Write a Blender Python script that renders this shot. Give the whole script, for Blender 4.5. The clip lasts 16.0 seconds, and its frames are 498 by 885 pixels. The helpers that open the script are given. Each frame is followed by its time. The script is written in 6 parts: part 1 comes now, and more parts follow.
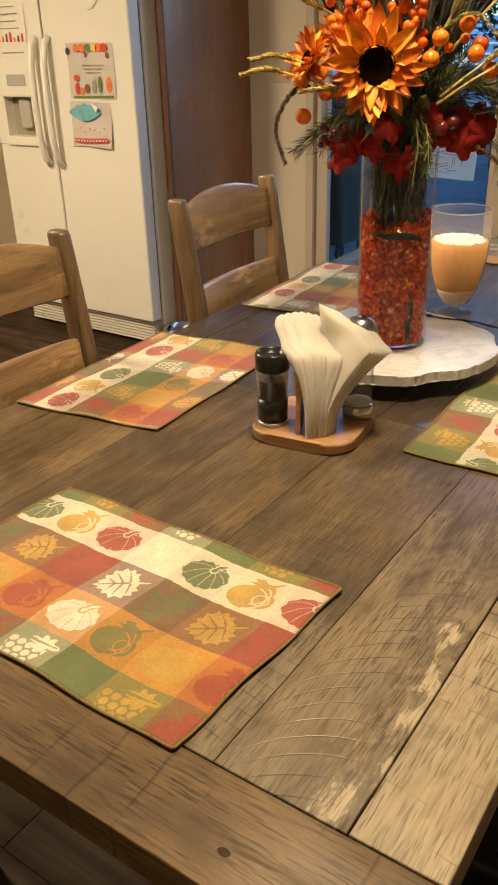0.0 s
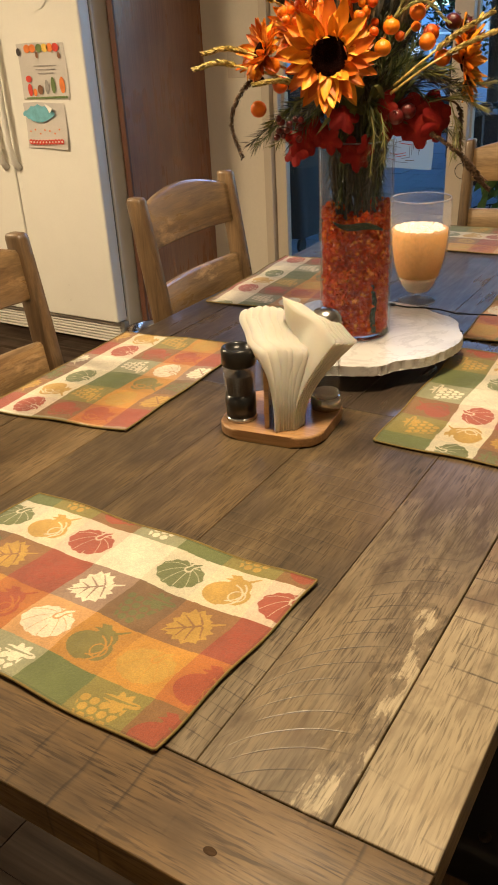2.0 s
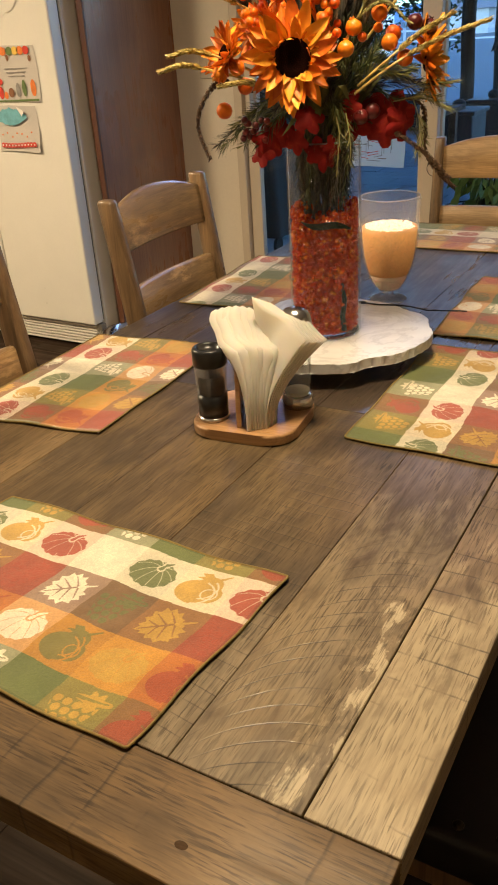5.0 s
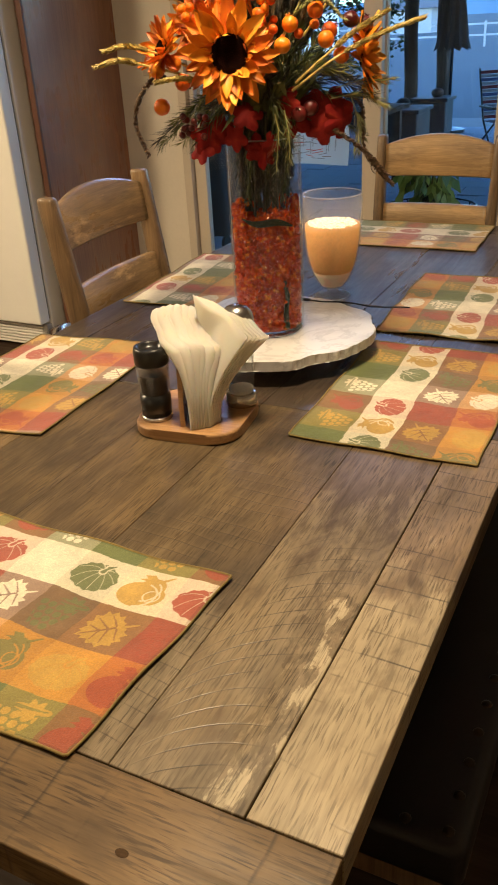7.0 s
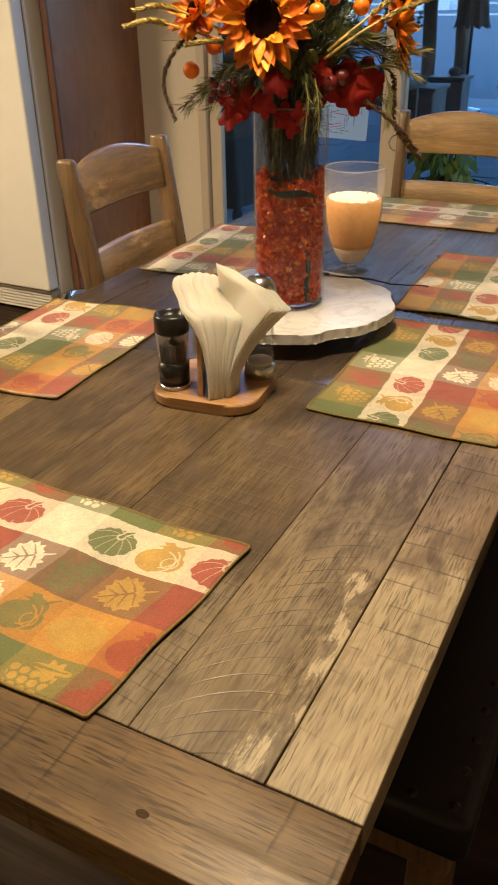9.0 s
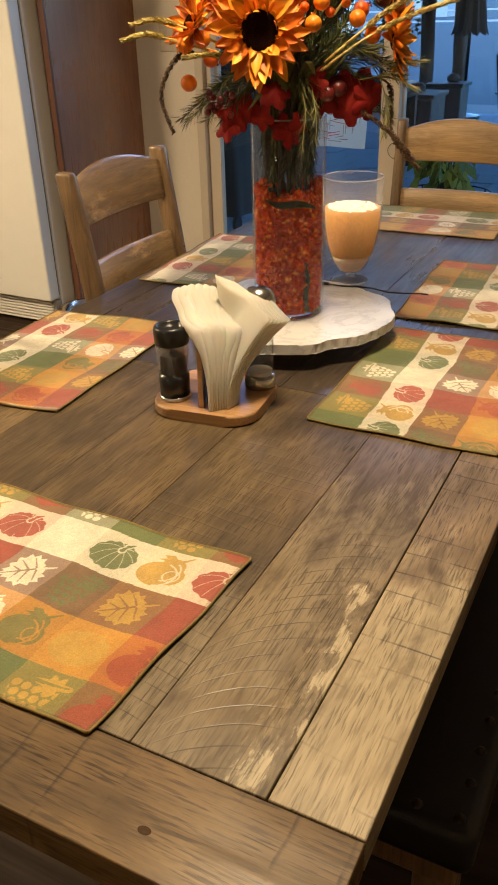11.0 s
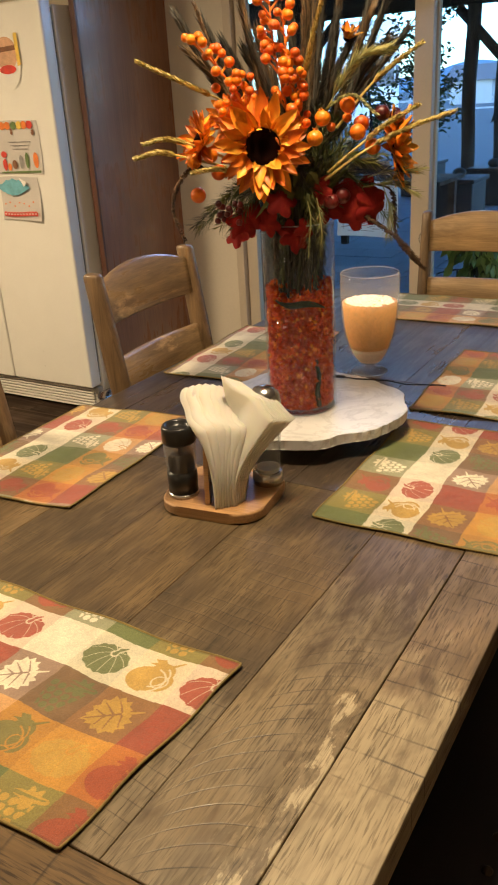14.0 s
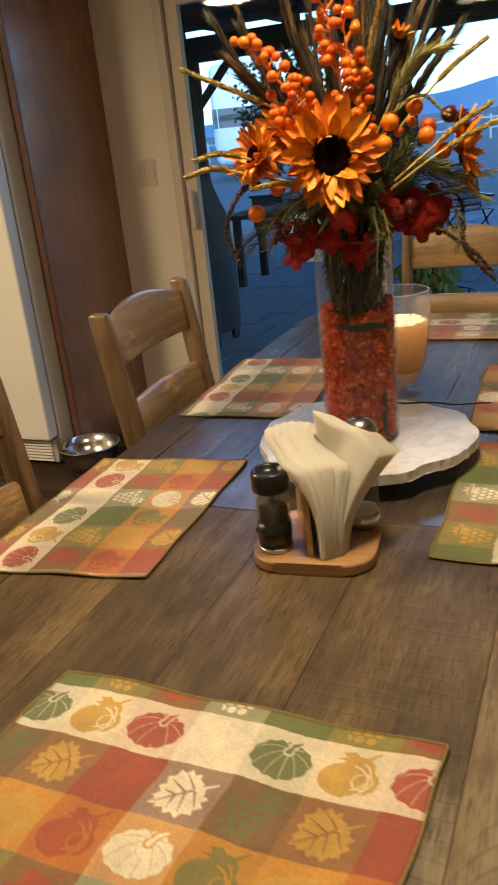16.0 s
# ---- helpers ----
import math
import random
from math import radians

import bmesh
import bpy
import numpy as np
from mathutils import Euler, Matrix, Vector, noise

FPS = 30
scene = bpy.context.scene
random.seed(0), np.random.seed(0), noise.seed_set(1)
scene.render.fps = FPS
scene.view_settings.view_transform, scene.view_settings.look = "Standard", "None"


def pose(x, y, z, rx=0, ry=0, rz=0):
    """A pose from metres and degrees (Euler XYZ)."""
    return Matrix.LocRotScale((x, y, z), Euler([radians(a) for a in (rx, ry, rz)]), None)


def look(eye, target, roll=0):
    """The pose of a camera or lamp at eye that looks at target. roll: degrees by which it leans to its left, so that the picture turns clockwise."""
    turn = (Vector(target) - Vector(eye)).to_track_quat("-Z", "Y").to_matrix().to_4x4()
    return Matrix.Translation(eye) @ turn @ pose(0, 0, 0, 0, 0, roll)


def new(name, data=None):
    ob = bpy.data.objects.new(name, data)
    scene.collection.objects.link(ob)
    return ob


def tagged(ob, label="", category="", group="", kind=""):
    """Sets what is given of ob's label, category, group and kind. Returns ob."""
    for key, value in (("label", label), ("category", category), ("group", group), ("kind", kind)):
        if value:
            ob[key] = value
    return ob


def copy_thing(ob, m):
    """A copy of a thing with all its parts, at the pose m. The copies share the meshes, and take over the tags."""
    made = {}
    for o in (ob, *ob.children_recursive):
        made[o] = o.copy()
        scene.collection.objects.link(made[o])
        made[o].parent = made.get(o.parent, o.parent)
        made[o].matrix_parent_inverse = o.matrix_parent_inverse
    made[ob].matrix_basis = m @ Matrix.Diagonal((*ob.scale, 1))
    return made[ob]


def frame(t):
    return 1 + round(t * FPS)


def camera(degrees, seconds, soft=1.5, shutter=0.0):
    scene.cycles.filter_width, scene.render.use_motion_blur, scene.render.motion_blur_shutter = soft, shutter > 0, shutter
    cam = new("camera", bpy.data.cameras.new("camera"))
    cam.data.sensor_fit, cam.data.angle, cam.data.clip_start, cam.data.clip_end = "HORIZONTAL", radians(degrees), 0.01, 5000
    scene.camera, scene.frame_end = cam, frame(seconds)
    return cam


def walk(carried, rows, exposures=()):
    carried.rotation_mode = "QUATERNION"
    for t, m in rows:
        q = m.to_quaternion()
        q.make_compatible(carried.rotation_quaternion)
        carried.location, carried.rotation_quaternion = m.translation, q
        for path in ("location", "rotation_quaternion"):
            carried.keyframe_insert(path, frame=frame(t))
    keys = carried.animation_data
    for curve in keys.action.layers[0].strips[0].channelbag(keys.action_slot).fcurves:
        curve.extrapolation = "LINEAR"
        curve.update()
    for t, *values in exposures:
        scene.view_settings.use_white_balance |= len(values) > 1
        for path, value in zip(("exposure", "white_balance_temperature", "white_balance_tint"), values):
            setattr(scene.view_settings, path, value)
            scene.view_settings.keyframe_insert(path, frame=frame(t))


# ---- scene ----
cam = camera(34.5, 16.0, soft=1.8, shutter=0.5)
PATH = [
    (0, (0.007, 0.033, 1.384), (-1.017, 1.498, 0.487), -1.7),
    (0.5, (0.008, 0.042, 1.383), (-1.02, 1.494, 0.469), -3.3),
    (1, (0.008, 0.036, 1.379), (-0.965, 1.521, 0.458), -2.9),
    (1.5, (0.007, 0.037, 1.38), (-0.943, 1.538, 0.462), -2.9),
    (2, (0.008, 0.038, 1.38), (-0.956, 1.538, 0.473), -3.3),
    (2.5, (0.019, 0.041, 1.377), (-0.949, 1.541, 0.475), -3.9),
    (3, (0.025, 0.038, 1.376), (-0.932, 1.545, 0.474), -4.1),
    (3.5, (0.03, 0.039, 1.375), (-0.904, 1.549, 0.456), -4.0),
    (3.7, (0.03, 0.043, 1.37), (-0.897, 1.554, 0.444), -4.0),
    (5.8, (0.028, 0.037, 1.389), (-0.897, 1.576, 0.51), -3.6),
    (6, (0.036, 0.048, 1.383), (-0.862, 1.608, 0.513), -4.2),
    (6.5, (0.054, 0.059, 1.377), (-0.79, 1.633, 0.476), -4.8),
    (7, (0.04, 0.053, 1.379), (-0.786, 1.625, 0.459), -3.3),
    (7.5, (0.03, 0.049, 1.377), (-0.813, 1.606, 0.447), -2.1),
    (8, (0.024, 0.044, 1.374), (-0.823, 1.587, 0.424), -1.7),
    (8.5, (0.019, 0.042, 1.373), (-0.82, 1.58, 0.409), -1.4),
    (9, (0.011, 0.04, 1.371), (-0.8, 1.588, 0.399), -1.0),
    (9.2, (0.005, 0.042, 1.373), (-0.784, 1.597, 0.393), -0.9),
    (11.5, (0.016, 0.044, 1.377), (-0.817, 1.594, 0.425), -1.9),
    (12, (0.018, 0.041, 1.376), (-0.826, 1.584, 0.423), -2.0),
    (12.5, (0.019, 0.044, 1.373), (-0.83, 1.581, 0.416), -2.2),
    (13, (0.029, 0.054, 1.386), (-0.843, 1.607, 0.476), -2.2),
    (13.5, (0.056, 0.077, 1.424), (-0.885, 1.655, 0.635), -1.6),
    (14, (0.082, 0.084, 1.413), (-0.886, 1.65, 0.631), -3.5),
    (14.5, (0.033, 0.064, 1.392), (-0.881, 1.639, 0.565), -5.7),
    (15, (-0.045, 0.01, 1.409), (-0.873, 1.676, 0.674), -5.0),
    (15.5, (-0.155, 0.025, 1.396), (-0.93, 1.727, 0.685), -5.2),
    (16, (-0.248, 0.087, 1.386), (-1.028, 1.783, 0.669), -6.2),
]
walk(cam, [(t, look(eye, target, roll)) for t, eye, target, roll in PATH],
     ((0, 0.0), (12.6, 0.0), (14.0, -0.08), (15.0, -0.2), (16.0, -0.36)))

# ---- world, daylight and lamps ----
world = bpy.data.worlds.new("dusk_sky")
scene.world = world
world.use_nodes = True
wn = world.node_tree.nodes
sky = wn.new("ShaderNodeTexSky")
sky.sky_type = "NISHITA"
sky.sun_disc = False
sky.sun_elevation = radians(12.0)
sky.sun_rotation = radians(150)
tint = wn.new("ShaderNodeMix")
tint.data_type, tint.blend_type = "RGBA", "MULTIPLY"
tint.inputs[0].default_value = 1.0
tint.inputs[7].default_value = (0.43, 0.79, 1.34, 1)
world.node_tree.links.new(sky.outputs["Color"], tint.inputs[6])
world.node_tree.links.new(tint.outputs[2], wn["Background"].inputs["Color"])
wn["Background"].inputs["Strength"].default_value = 0.75

sun = new("sun", bpy.data.lights.new("sun", "SUN"))
sun.data.energy = 0.12
sun.data.angle = radians(12)
sun.data.color = (0.75, 0.86, 1.0)
sun.matrix_world = look((0, 0, 0), (-0.35, -0.6, -0.75))

WARM = (1.0, 0.785, 0.505)


def lamp_light(name, place, watts, size, color=WARM):
    data = bpy.data.lights.new(name, "AREA")
    data.shape, data.size, data.energy, data.color = "DISK", size, watts, color
    ob = new(name, data)
    ob.matrix_world = look(place, (place[0], place[1] + 0.001, 0))
    return ob


lamp_light("table_lamp_light", (-0.50, 1.10, 2.355), 34, 0.34)
lamp_light("kitchen_lamp_light", (-3.0, 0.9, 2.355), 92, 0.40)
# added lamp inside the glass door's top, strengthening the dusk sky light
door_sky = bpy.data.lights.new("door_sky_fill", "AREA")
door_sky.shape, door_sky.size, door_sky.size_y, door_sky.energy, door_sky.color = "RECTANGLE", 1.5, 0.28, 9.0, (0.30, 0.52, 1.0)
new("door_sky_fill", door_sky).matrix_world = look((-1.35, 3.60, 1.93), (-0.9, 1.2, 0.7))
# unseen fill lamp, added to brighten the wall, panel and front sides
lamp_light("room_fill_light", (-1.5, -1.5, 2.355), 6, 0.34)

# ---- materials ----
def material(name):
    m = bpy.data.materials.new(name)
    m.use_nodes = True
    return m, m.node_tree.nodes, m.node_tree.links, m.node_tree.nodes["Principled BSDF"]


def node(nodes, kind, **values):
    n = nodes.new(kind)
    for key, value in values.items():
        n.inputs[key].default_value = value
    return n


def ramp(nodes, links, source, stops, smooth=True):
    r = nodes.new("ShaderNodeValToRGB")
    r.color_ramp.interpolation = "LINEAR" if smooth else "CONSTANT"
    while len(r.color_ramp.elements) < len(stops):
        r.color_ramp.elements.new(0.5)
    for e, (p, c) in zip(r.color_ramp.elements, stops):
        e.position, e.color = p, (*c, 1) if len(c) == 3 else c
    links.new(source, r.inputs["Fac"])
    return r.outputs["Color"]


def mixed(nodes, links, fac, a, b, how="MIX"):
    n = nodes.new("ShaderNodeMix")
    n.data_type, n.blend_type = "RGBA", how
    for socket, value in ((n.inputs[0], fac), (n.inputs[6], a), (n.inputs[7], b)):
        if isinstance(value, (float, int)):
            socket.default_value = value
        elif isinstance(value, tuple):
            socket.default_value = (*value, 1)
        else:
            links.new(value, socket)
    return n.outputs[2]


def maths(nodes, links, op, a, b=0.0, c=0.0):
    n = nodes.new("ShaderNodeMath")
    n.operation = op
    for socket, value in zip(n.inputs, (a, b, c)):
        if isinstance(value, (float, int)):
            socket.default_value = value
        else:
            links.new(value, socket)
    return n.outputs[0]


def bumped(nodes, links, bsdf, height, strength=0.3, distance=0.002):
    b = node(nodes, "ShaderNodeBump", Strength=strength, Distance=distance)
    links.new(height, b.inputs["Height"])
    links.new(b.outputs["Normal"], bsdf.inputs["Normal"])


def plain(name, color, rough=0.5, metal=0.0, vary=0.12, scale=18.0, bump=0.05, coat=0.0, transmission=0.0, sub=0.0):
    """A surface with slight mottling at two scales and fine relief."""
    m, n, l, b = material(name)
    tex = n.new("ShaderNodeTexCoord")
    big = node(n, "ShaderNodeTexNoise", Scale=scale * 0.25, Detail=3.0)
    fine = node(n, "ShaderNodeTexNoise", Scale=scale * 6, Detail=4.0)
    l.new(tex.outputs["Object"], big.inputs["Vector"])
    l.new(tex.outputs["Object"], fine.inputs["Vector"])
    both = maths(n, l, "ADD", maths(n, l, "MULTIPLY", big.outputs["Fac"], 0.6), maths(n, l, "MULTIPLY", fine.outputs["Fac"], 0.4))
    dark = tuple(v * (1 - vary) for v in color)
    light = tuple(min(1, v * (1 + vary)) for v in color)
    l.new(ramp(n, l, both, [(0.3, dark), (0.7, light)]), b.inputs["Base Color"])
    l.new(ramp(n, l, big.outputs["Fac"], [(0.3, (rough * 0.85,) * 3), (0.7, (min(1, rough * 1.15),) * 3)]), b.inputs["Roughness"])
    b.inputs["Metallic"].default_value = metal
    b.inputs["Coat Weight"].default_value = coat
    b.inputs["Transmission Weight"].default_value = transmission
    b.inputs["Subsurface Weight"].default_value = sub
    if bump:
        bumped(n, l, b, fine.outputs["Fac"], bump, 0.001)
    return m


def wood(name, dark, light, rough=0.42, axis=1, marks=0.0, scale=1.0, worn=0.0, coat=0.0, arc=None, gates=(0.5, 0.6), bare=None, pitch=37.0, rubbed=None):
    """Sawn or planed wood with its grain along one axis (0, 1, 2); marks: rough-sawn lines across the grain; worn: paler rubbed patches."""
    m, n, l, b = material(name)
    tex = n.new("ShaderNodeTexCoord")
    info = n.new("ShaderNodeObjectInfo")
    shift = n.new("ShaderNodeVectorMath")
    shift.operation = "MULTIPLY_ADD"
    shift.inputs[1].default_value = (1, 1, 1)
    l.new(tex.outputs["Object"], shift.inputs[0])
    off = n.new("ShaderNodeCombineXYZ")
    for k, f in enumerate((7.0, 13.0, 5.0)):
        l.new(maths(n, l, "MULTIPLY", info.outputs["Random"], f), off.inputs[k])
    l.new(off.outputs[0], shift.inputs[2])
    stretch = [(36.0 if marks else 26.0) * scale] * 3
    stretch[axis] = (2.6 if marks else 1.5) * scale
    mp = n.new("ShaderNodeMapping")
    mp.inputs["Scale"].default_value = stretch
    l.new(shift.outputs[0], mp.inputs["Vector"])
    grain = node(n, "ShaderNodeTexNoise", Scale=1.0, Detail=7.0, Roughness=0.62, Distortion=0.7)
    l.new(mp.outputs[0], grain.inputs["Vector"])
    fine_mp = n.new("ShaderNodeMapping")
    fine_stretch = [210.0 * scale] * 3
    fine_stretch[axis] = 7.0 * scale
    fine_mp.inputs["Scale"].default_value = fine_stretch
    l.new(shift.outputs[0], fine_mp.inputs["Vector"])
    fine = node(n, "ShaderNodeTexNoise", Scale=1.0, Detail=4.0, Roughness=0.6)
    l.new(fine_mp.outputs[0], fine.inputs["Vector"])
    blot = node(n, "ShaderNodeTexNoise", Scale=5.0 * scale, Detail=3.0)
    l.new(shift.outputs[0], blot.inputs["Vector"])
    mid = tuple((a + c) / 2 for a, c in zip(dark, light))
    col = ramp(n, l, grain.outputs["Fac"], [(0.28, dark), (0.5, mid), (0.72, light)])
    if marks:
        # rough-sawn face: broad soft tone changes, weak grain, short open pores
        patch_mp = n.new("ShaderNodeMapping")
        ps = [26.0, 26.0, 26.0]
        ps[axis] = 11.0
        patch_mp.inputs["Scale"].default_value = ps
        l.new(shift.outputs[0], patch_mp.inputs["Vector"])
        patch = node(n, "ShaderNodeTexNoise", Scale=1.0, Detail=4.0, Roughness=0.55, Distortion=0.5)
        l.new(patch_mp.outputs[0], patch.inputs["Vector"])
        tone_fac = maths(n, l, "MULTIPLY_ADD", grain.outputs["Fac"], 0.34, maths(n, l, "MULTIPLY_ADD", patch.outputs["Fac"], 0.33, maths(n, l, "MULTIPLY", blot.outputs["Fac"], 0.33)))
        col = ramp(n, l, tone_fac, [(0.36, dark), (0.49, mid), (0.62, light)])
        place = n.new("ShaderNodeSeparateXYZ")
        l.new(tex.outputs["Object"], place.inputs[0])
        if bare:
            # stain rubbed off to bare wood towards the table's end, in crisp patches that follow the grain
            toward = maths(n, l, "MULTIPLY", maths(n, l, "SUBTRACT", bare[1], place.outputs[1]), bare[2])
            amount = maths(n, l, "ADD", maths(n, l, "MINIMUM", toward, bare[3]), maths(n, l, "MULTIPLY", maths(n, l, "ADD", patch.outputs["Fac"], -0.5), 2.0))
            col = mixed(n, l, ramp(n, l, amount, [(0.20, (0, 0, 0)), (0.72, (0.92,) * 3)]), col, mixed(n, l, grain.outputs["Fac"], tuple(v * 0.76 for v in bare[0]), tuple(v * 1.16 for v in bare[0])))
        if rubbed:
            # islands of bare and of dark wood with crisp edges, along one side of the board: (colour, x where they begin, y where they end)
            isle_mp = n.new("ShaderNodeMapping")
            isle_mp.inputs["Scale"].default_value = (40.0, 15.0, 1.0)
            isle_mp.inputs["Location"].default_value = rubbed[3]
            l.new(tex.outputs["Object"], isle_mp.inputs["Vector"])
            isle = node(n, "ShaderNodeTexNoise", Scale=1.0, Detail=5.0, Roughness=0.55, Distortion=0.3)
            l.new(isle_mp.outputs[0], isle.inputs["Vector"])
            east = maths(n, l, "MULTIPLY", maths(n, l, "SUBTRACT", place.outputs[0], rubbed[1]), 14.0)
            south = maths(n, l, "MULTIPLY", maths(n, l, "SUBTRACT", rubbed[2], place.outputs[1]), 5.0)
            zone = maths(n, l, "MINIMUM", maths(n, l, "MINIMUM", east, south), 0.55)
            bias = maths(n, l, "MULTIPLY", maths(n, l, "ADD", zone, maths(n, l, "MULTIPLY_ADD", isle.outputs["Fac"], 2.6, -0.8)), 0.6)
            col = mixed(n, l, ramp(n, l, bias, [(0.40, (0, 0, 0)), (0.45, (0.75,) * 3), (0.55, (0.75,) * 3), (0.60, (0, 0, 0))]), col, mixed(n, l, 1.0, col, (0.62, 0.60, 0.57), "MULTIPLY"))
            col = mixed(n, l, ramp(n, l, bias, [(0.655, (0, 0, 0)), (0.70, (0.85,) * 3)]), col, mixed(n, l, grain.outputs["Fac"], tuple(v * 0.8 for v in rubbed[0]), tuple(v * 1.15 for v in rubbed[0])))
        pore_mp = n.new("ShaderNodeMapping")
        qs = [430.0, 430.0, 430.0]
        qs[axis] = 30.0
        pore_mp.inputs["Scale"].default_value = qs
        l.new(shift.outputs[0], pore_mp.inputs["Vector"])
        pore = node(n, "ShaderNodeTexNoise", Scale=1.0, Detail=2.0)
        l.new(pore_mp.outputs[0], pore.inputs["Vector"])
        pores = ramp(n, l, pore.outputs["Fac"], [(0.36, (0.30, 0.28, 0.25)), (0.50, (1.0, 1.0, 1.0))])
        col = mixed(n, l, ramp(n, l, patch.outputs["Fac"], [(0.36, (0.22,) * 3), (0.60, (0.85,) * 3)]), col, mixed(n, l, 1.0, col, pores, "MULTIPLY"))
    col = mixed(n, l, 0.50 if marks else 0.55, col, ramp(n, l, fine.outputs["Fac"], [(0.3, (0.6, 0.6, 0.6)), (0.62, (1.12, 1.12, 1.12))]), "MULTIPLY")
    col = mixed(n, l, 0.5, col, ramp(n, l, blot.outputs["Fac"], [(0.3, (0.65, 0.65, 0.65)), (0.7, (1.2, 1.2, 1.2))]), "MULTIPLY")
    tone = n.new("ShaderNodeHueSaturation")
    l.new(maths(n, l, "MULTIPLY_ADD", info.outputs["Random"], 0.26, 0.87), tone.inputs["Value"])
    l.new(col, tone.inputs["Color"])
    col = tone.outputs["Color"]
    height = maths(n, l, "MULTIPLY_ADD", fine.outputs["Fac"], 0.5, grain.outputs["Fac"])
    if worn:
        wmp = n.new("ShaderNodeMapping")
        ws = [16.0] * 3
        ws[axis] = 5.0
        wmp.inputs["Scale"].default_value = ws
        l.new(shift.outputs[0], wmp.inputs["Vector"])
        wear = node(n, "ShaderNodeTexNoise", Scale=1.0, Detail=5.0, Roughness=0.7)
        l.new(wmp.outputs[0], wear.inputs["Vector"])
        wf = ramp(n, l, wear.outputs["Fac"], [(0.56, (0, 0, 0)), (0.66, (worn,) * 3)])
        col = mixed(n, l, wf, col, tuple(min(1, v * 1.7) for v in light))
    if marks:
        # saw kerfs: thin, slightly bowed dark lines across the board, broken up by noise
        sep, gen = n.new("ShaderNodeSeparateXYZ"), n.new("ShaderNodeSeparateXYZ")
        l.new(tex.outputs["Object"], sep.inputs[0])
        l.new(tex.outputs["Generated"], gen.inputs[0])
        along = sep.outputs[axis]
        across = maths(n, l, "ADD", gen.outputs[1 - axis if axis < 2 else 0], -0.5)
        bow = 0.0
        if arc is not None:
            # the round saw's own curve: (its middle across the board, its radius)
            off_middle = maths(n, l, "SUBTRACT", sep.outputs[0], arc[0])
            bow = maths(n, l, "MULTIPLY", maths(n, l, "SQRT", maths(n, l, "MAXIMUM", maths(n, l, "SUBTRACT", arc[1] ** 2, maths(n, l, "MULTIPLY", off_middle, off_middle)), 0.0001)), -1.0)
        slant = maths(n, l, "MULTIPLY", across, maths(n, l, "MULTIPLY_ADD", info.outputs["Random"], -0.016, 0.012))
        wob = node(n, "ShaderNodeTexNoise", Scale=6.0, Detail=2.0)
        l.new(shift.outputs[0], wob.inputs["Vector"])
        pos = maths(n, l, "ADD", maths(n, l, "ADD", along, maths(n, l, "ADD", bow, slant)), maths(n, l, "MULTIPLY", wob.outputs["Fac"], 0.03 if arc is None else 0.014))
        saw = maths(n, l, "FRACT", maths(n, l, "MULTIPLY", pos, pitch))
        line = ramp(n, l, saw, [(0.0, (0, 0, 0)), (0.035, (1, 1, 1)), (0.05, (1, 1, 1)), (0.10, (0, 0, 0))])
        gate = node(n, "ShaderNodeTexNoise", Scale=7.5, Detail=5.0, Roughness=0.65)
        l.new(shift.outputs[0], gate.inputs["Vector"])
        g = ramp(n, l, gate.outputs["Fac"], [(gates[0], (0, 0, 0)), (gates[1], (1, 1, 1))])
        if arc is not None:
            # the round saw's marks end where the board was planed
            near_end = maths(n, l, "MULTIPLY", maths(n, l, "SUBTRACT", arc[2], sep.outputs[1]), 7.0)
            off_side = maths(n, l, "MULTIPLY", maths(n, l, "SUBTRACT", -0.205, sep.outputs[0]), 16.0)
            g = maths(n, l, "MULTIPLY", g, maths(n, l, "MAXIMUM", maths(n, l, "MINIMUM", maths(n, l, "MINIMUM", near_end, off_side), 1.0), 0.06))
        cut = maths(n, l, "MULTIPLY", line, g)
        col = mixed(n, l, maths(n, l, "MULTIPLY", cut, marks), col, tuple(v * 0.35 for v in dark))
        # a highlight on each kerf's edge, painted as a paler band
        lip = ramp(n, l, saw, [(0.10, (0, 0, 0)), (0.16, (1, 1, 1)), (0.42, (0, 0, 0))])
        col = mixed(n, l, maths(n, l, "MULTIPLY", maths(n, l, "MULTIPLY", lip, g), 0.10), col, tuple(min(1.0, v * 1.35) for v in light))
        height = maths(n, l, "SUBTRACT", height, maths(n, l, "MULTIPLY", cut, 0.32))
    l.new(col, b.inputs["Base Color"])
    gloss = maths(n, l, "MULTIPLY_ADD", blot.outputs["Fac"], 0.5, maths(n, l, "MULTIPLY", grain.outputs["Fac"], 0.5))
    l.new(ramp(n, l, gloss, [(0.36, (rough * 1.5,) * 3), (0.62, (rough * 0.7,) * 3)]), b.inputs["Roughness"])
    b.inputs["Coat Weight"].default_value = coat
    b.inputs["Coat Roughness"].default_value = 0.25
    bumped(n, l, b, height, 0.5 if marks else 0.3, 0.0015)
    return m


def clear_glass(name, tint=(1, 1, 1), rough=0.0, ior=1.45):
    m, n, l, b = material(name)
    b.inputs["Base Color"].default_value = (*tint, 1)
    b.inputs["Roughness"].default_value = rough
    b.inputs["IOR"].default_value = ior
    b.inputs["Transmission Weight"].default_value = 1.0
    return m


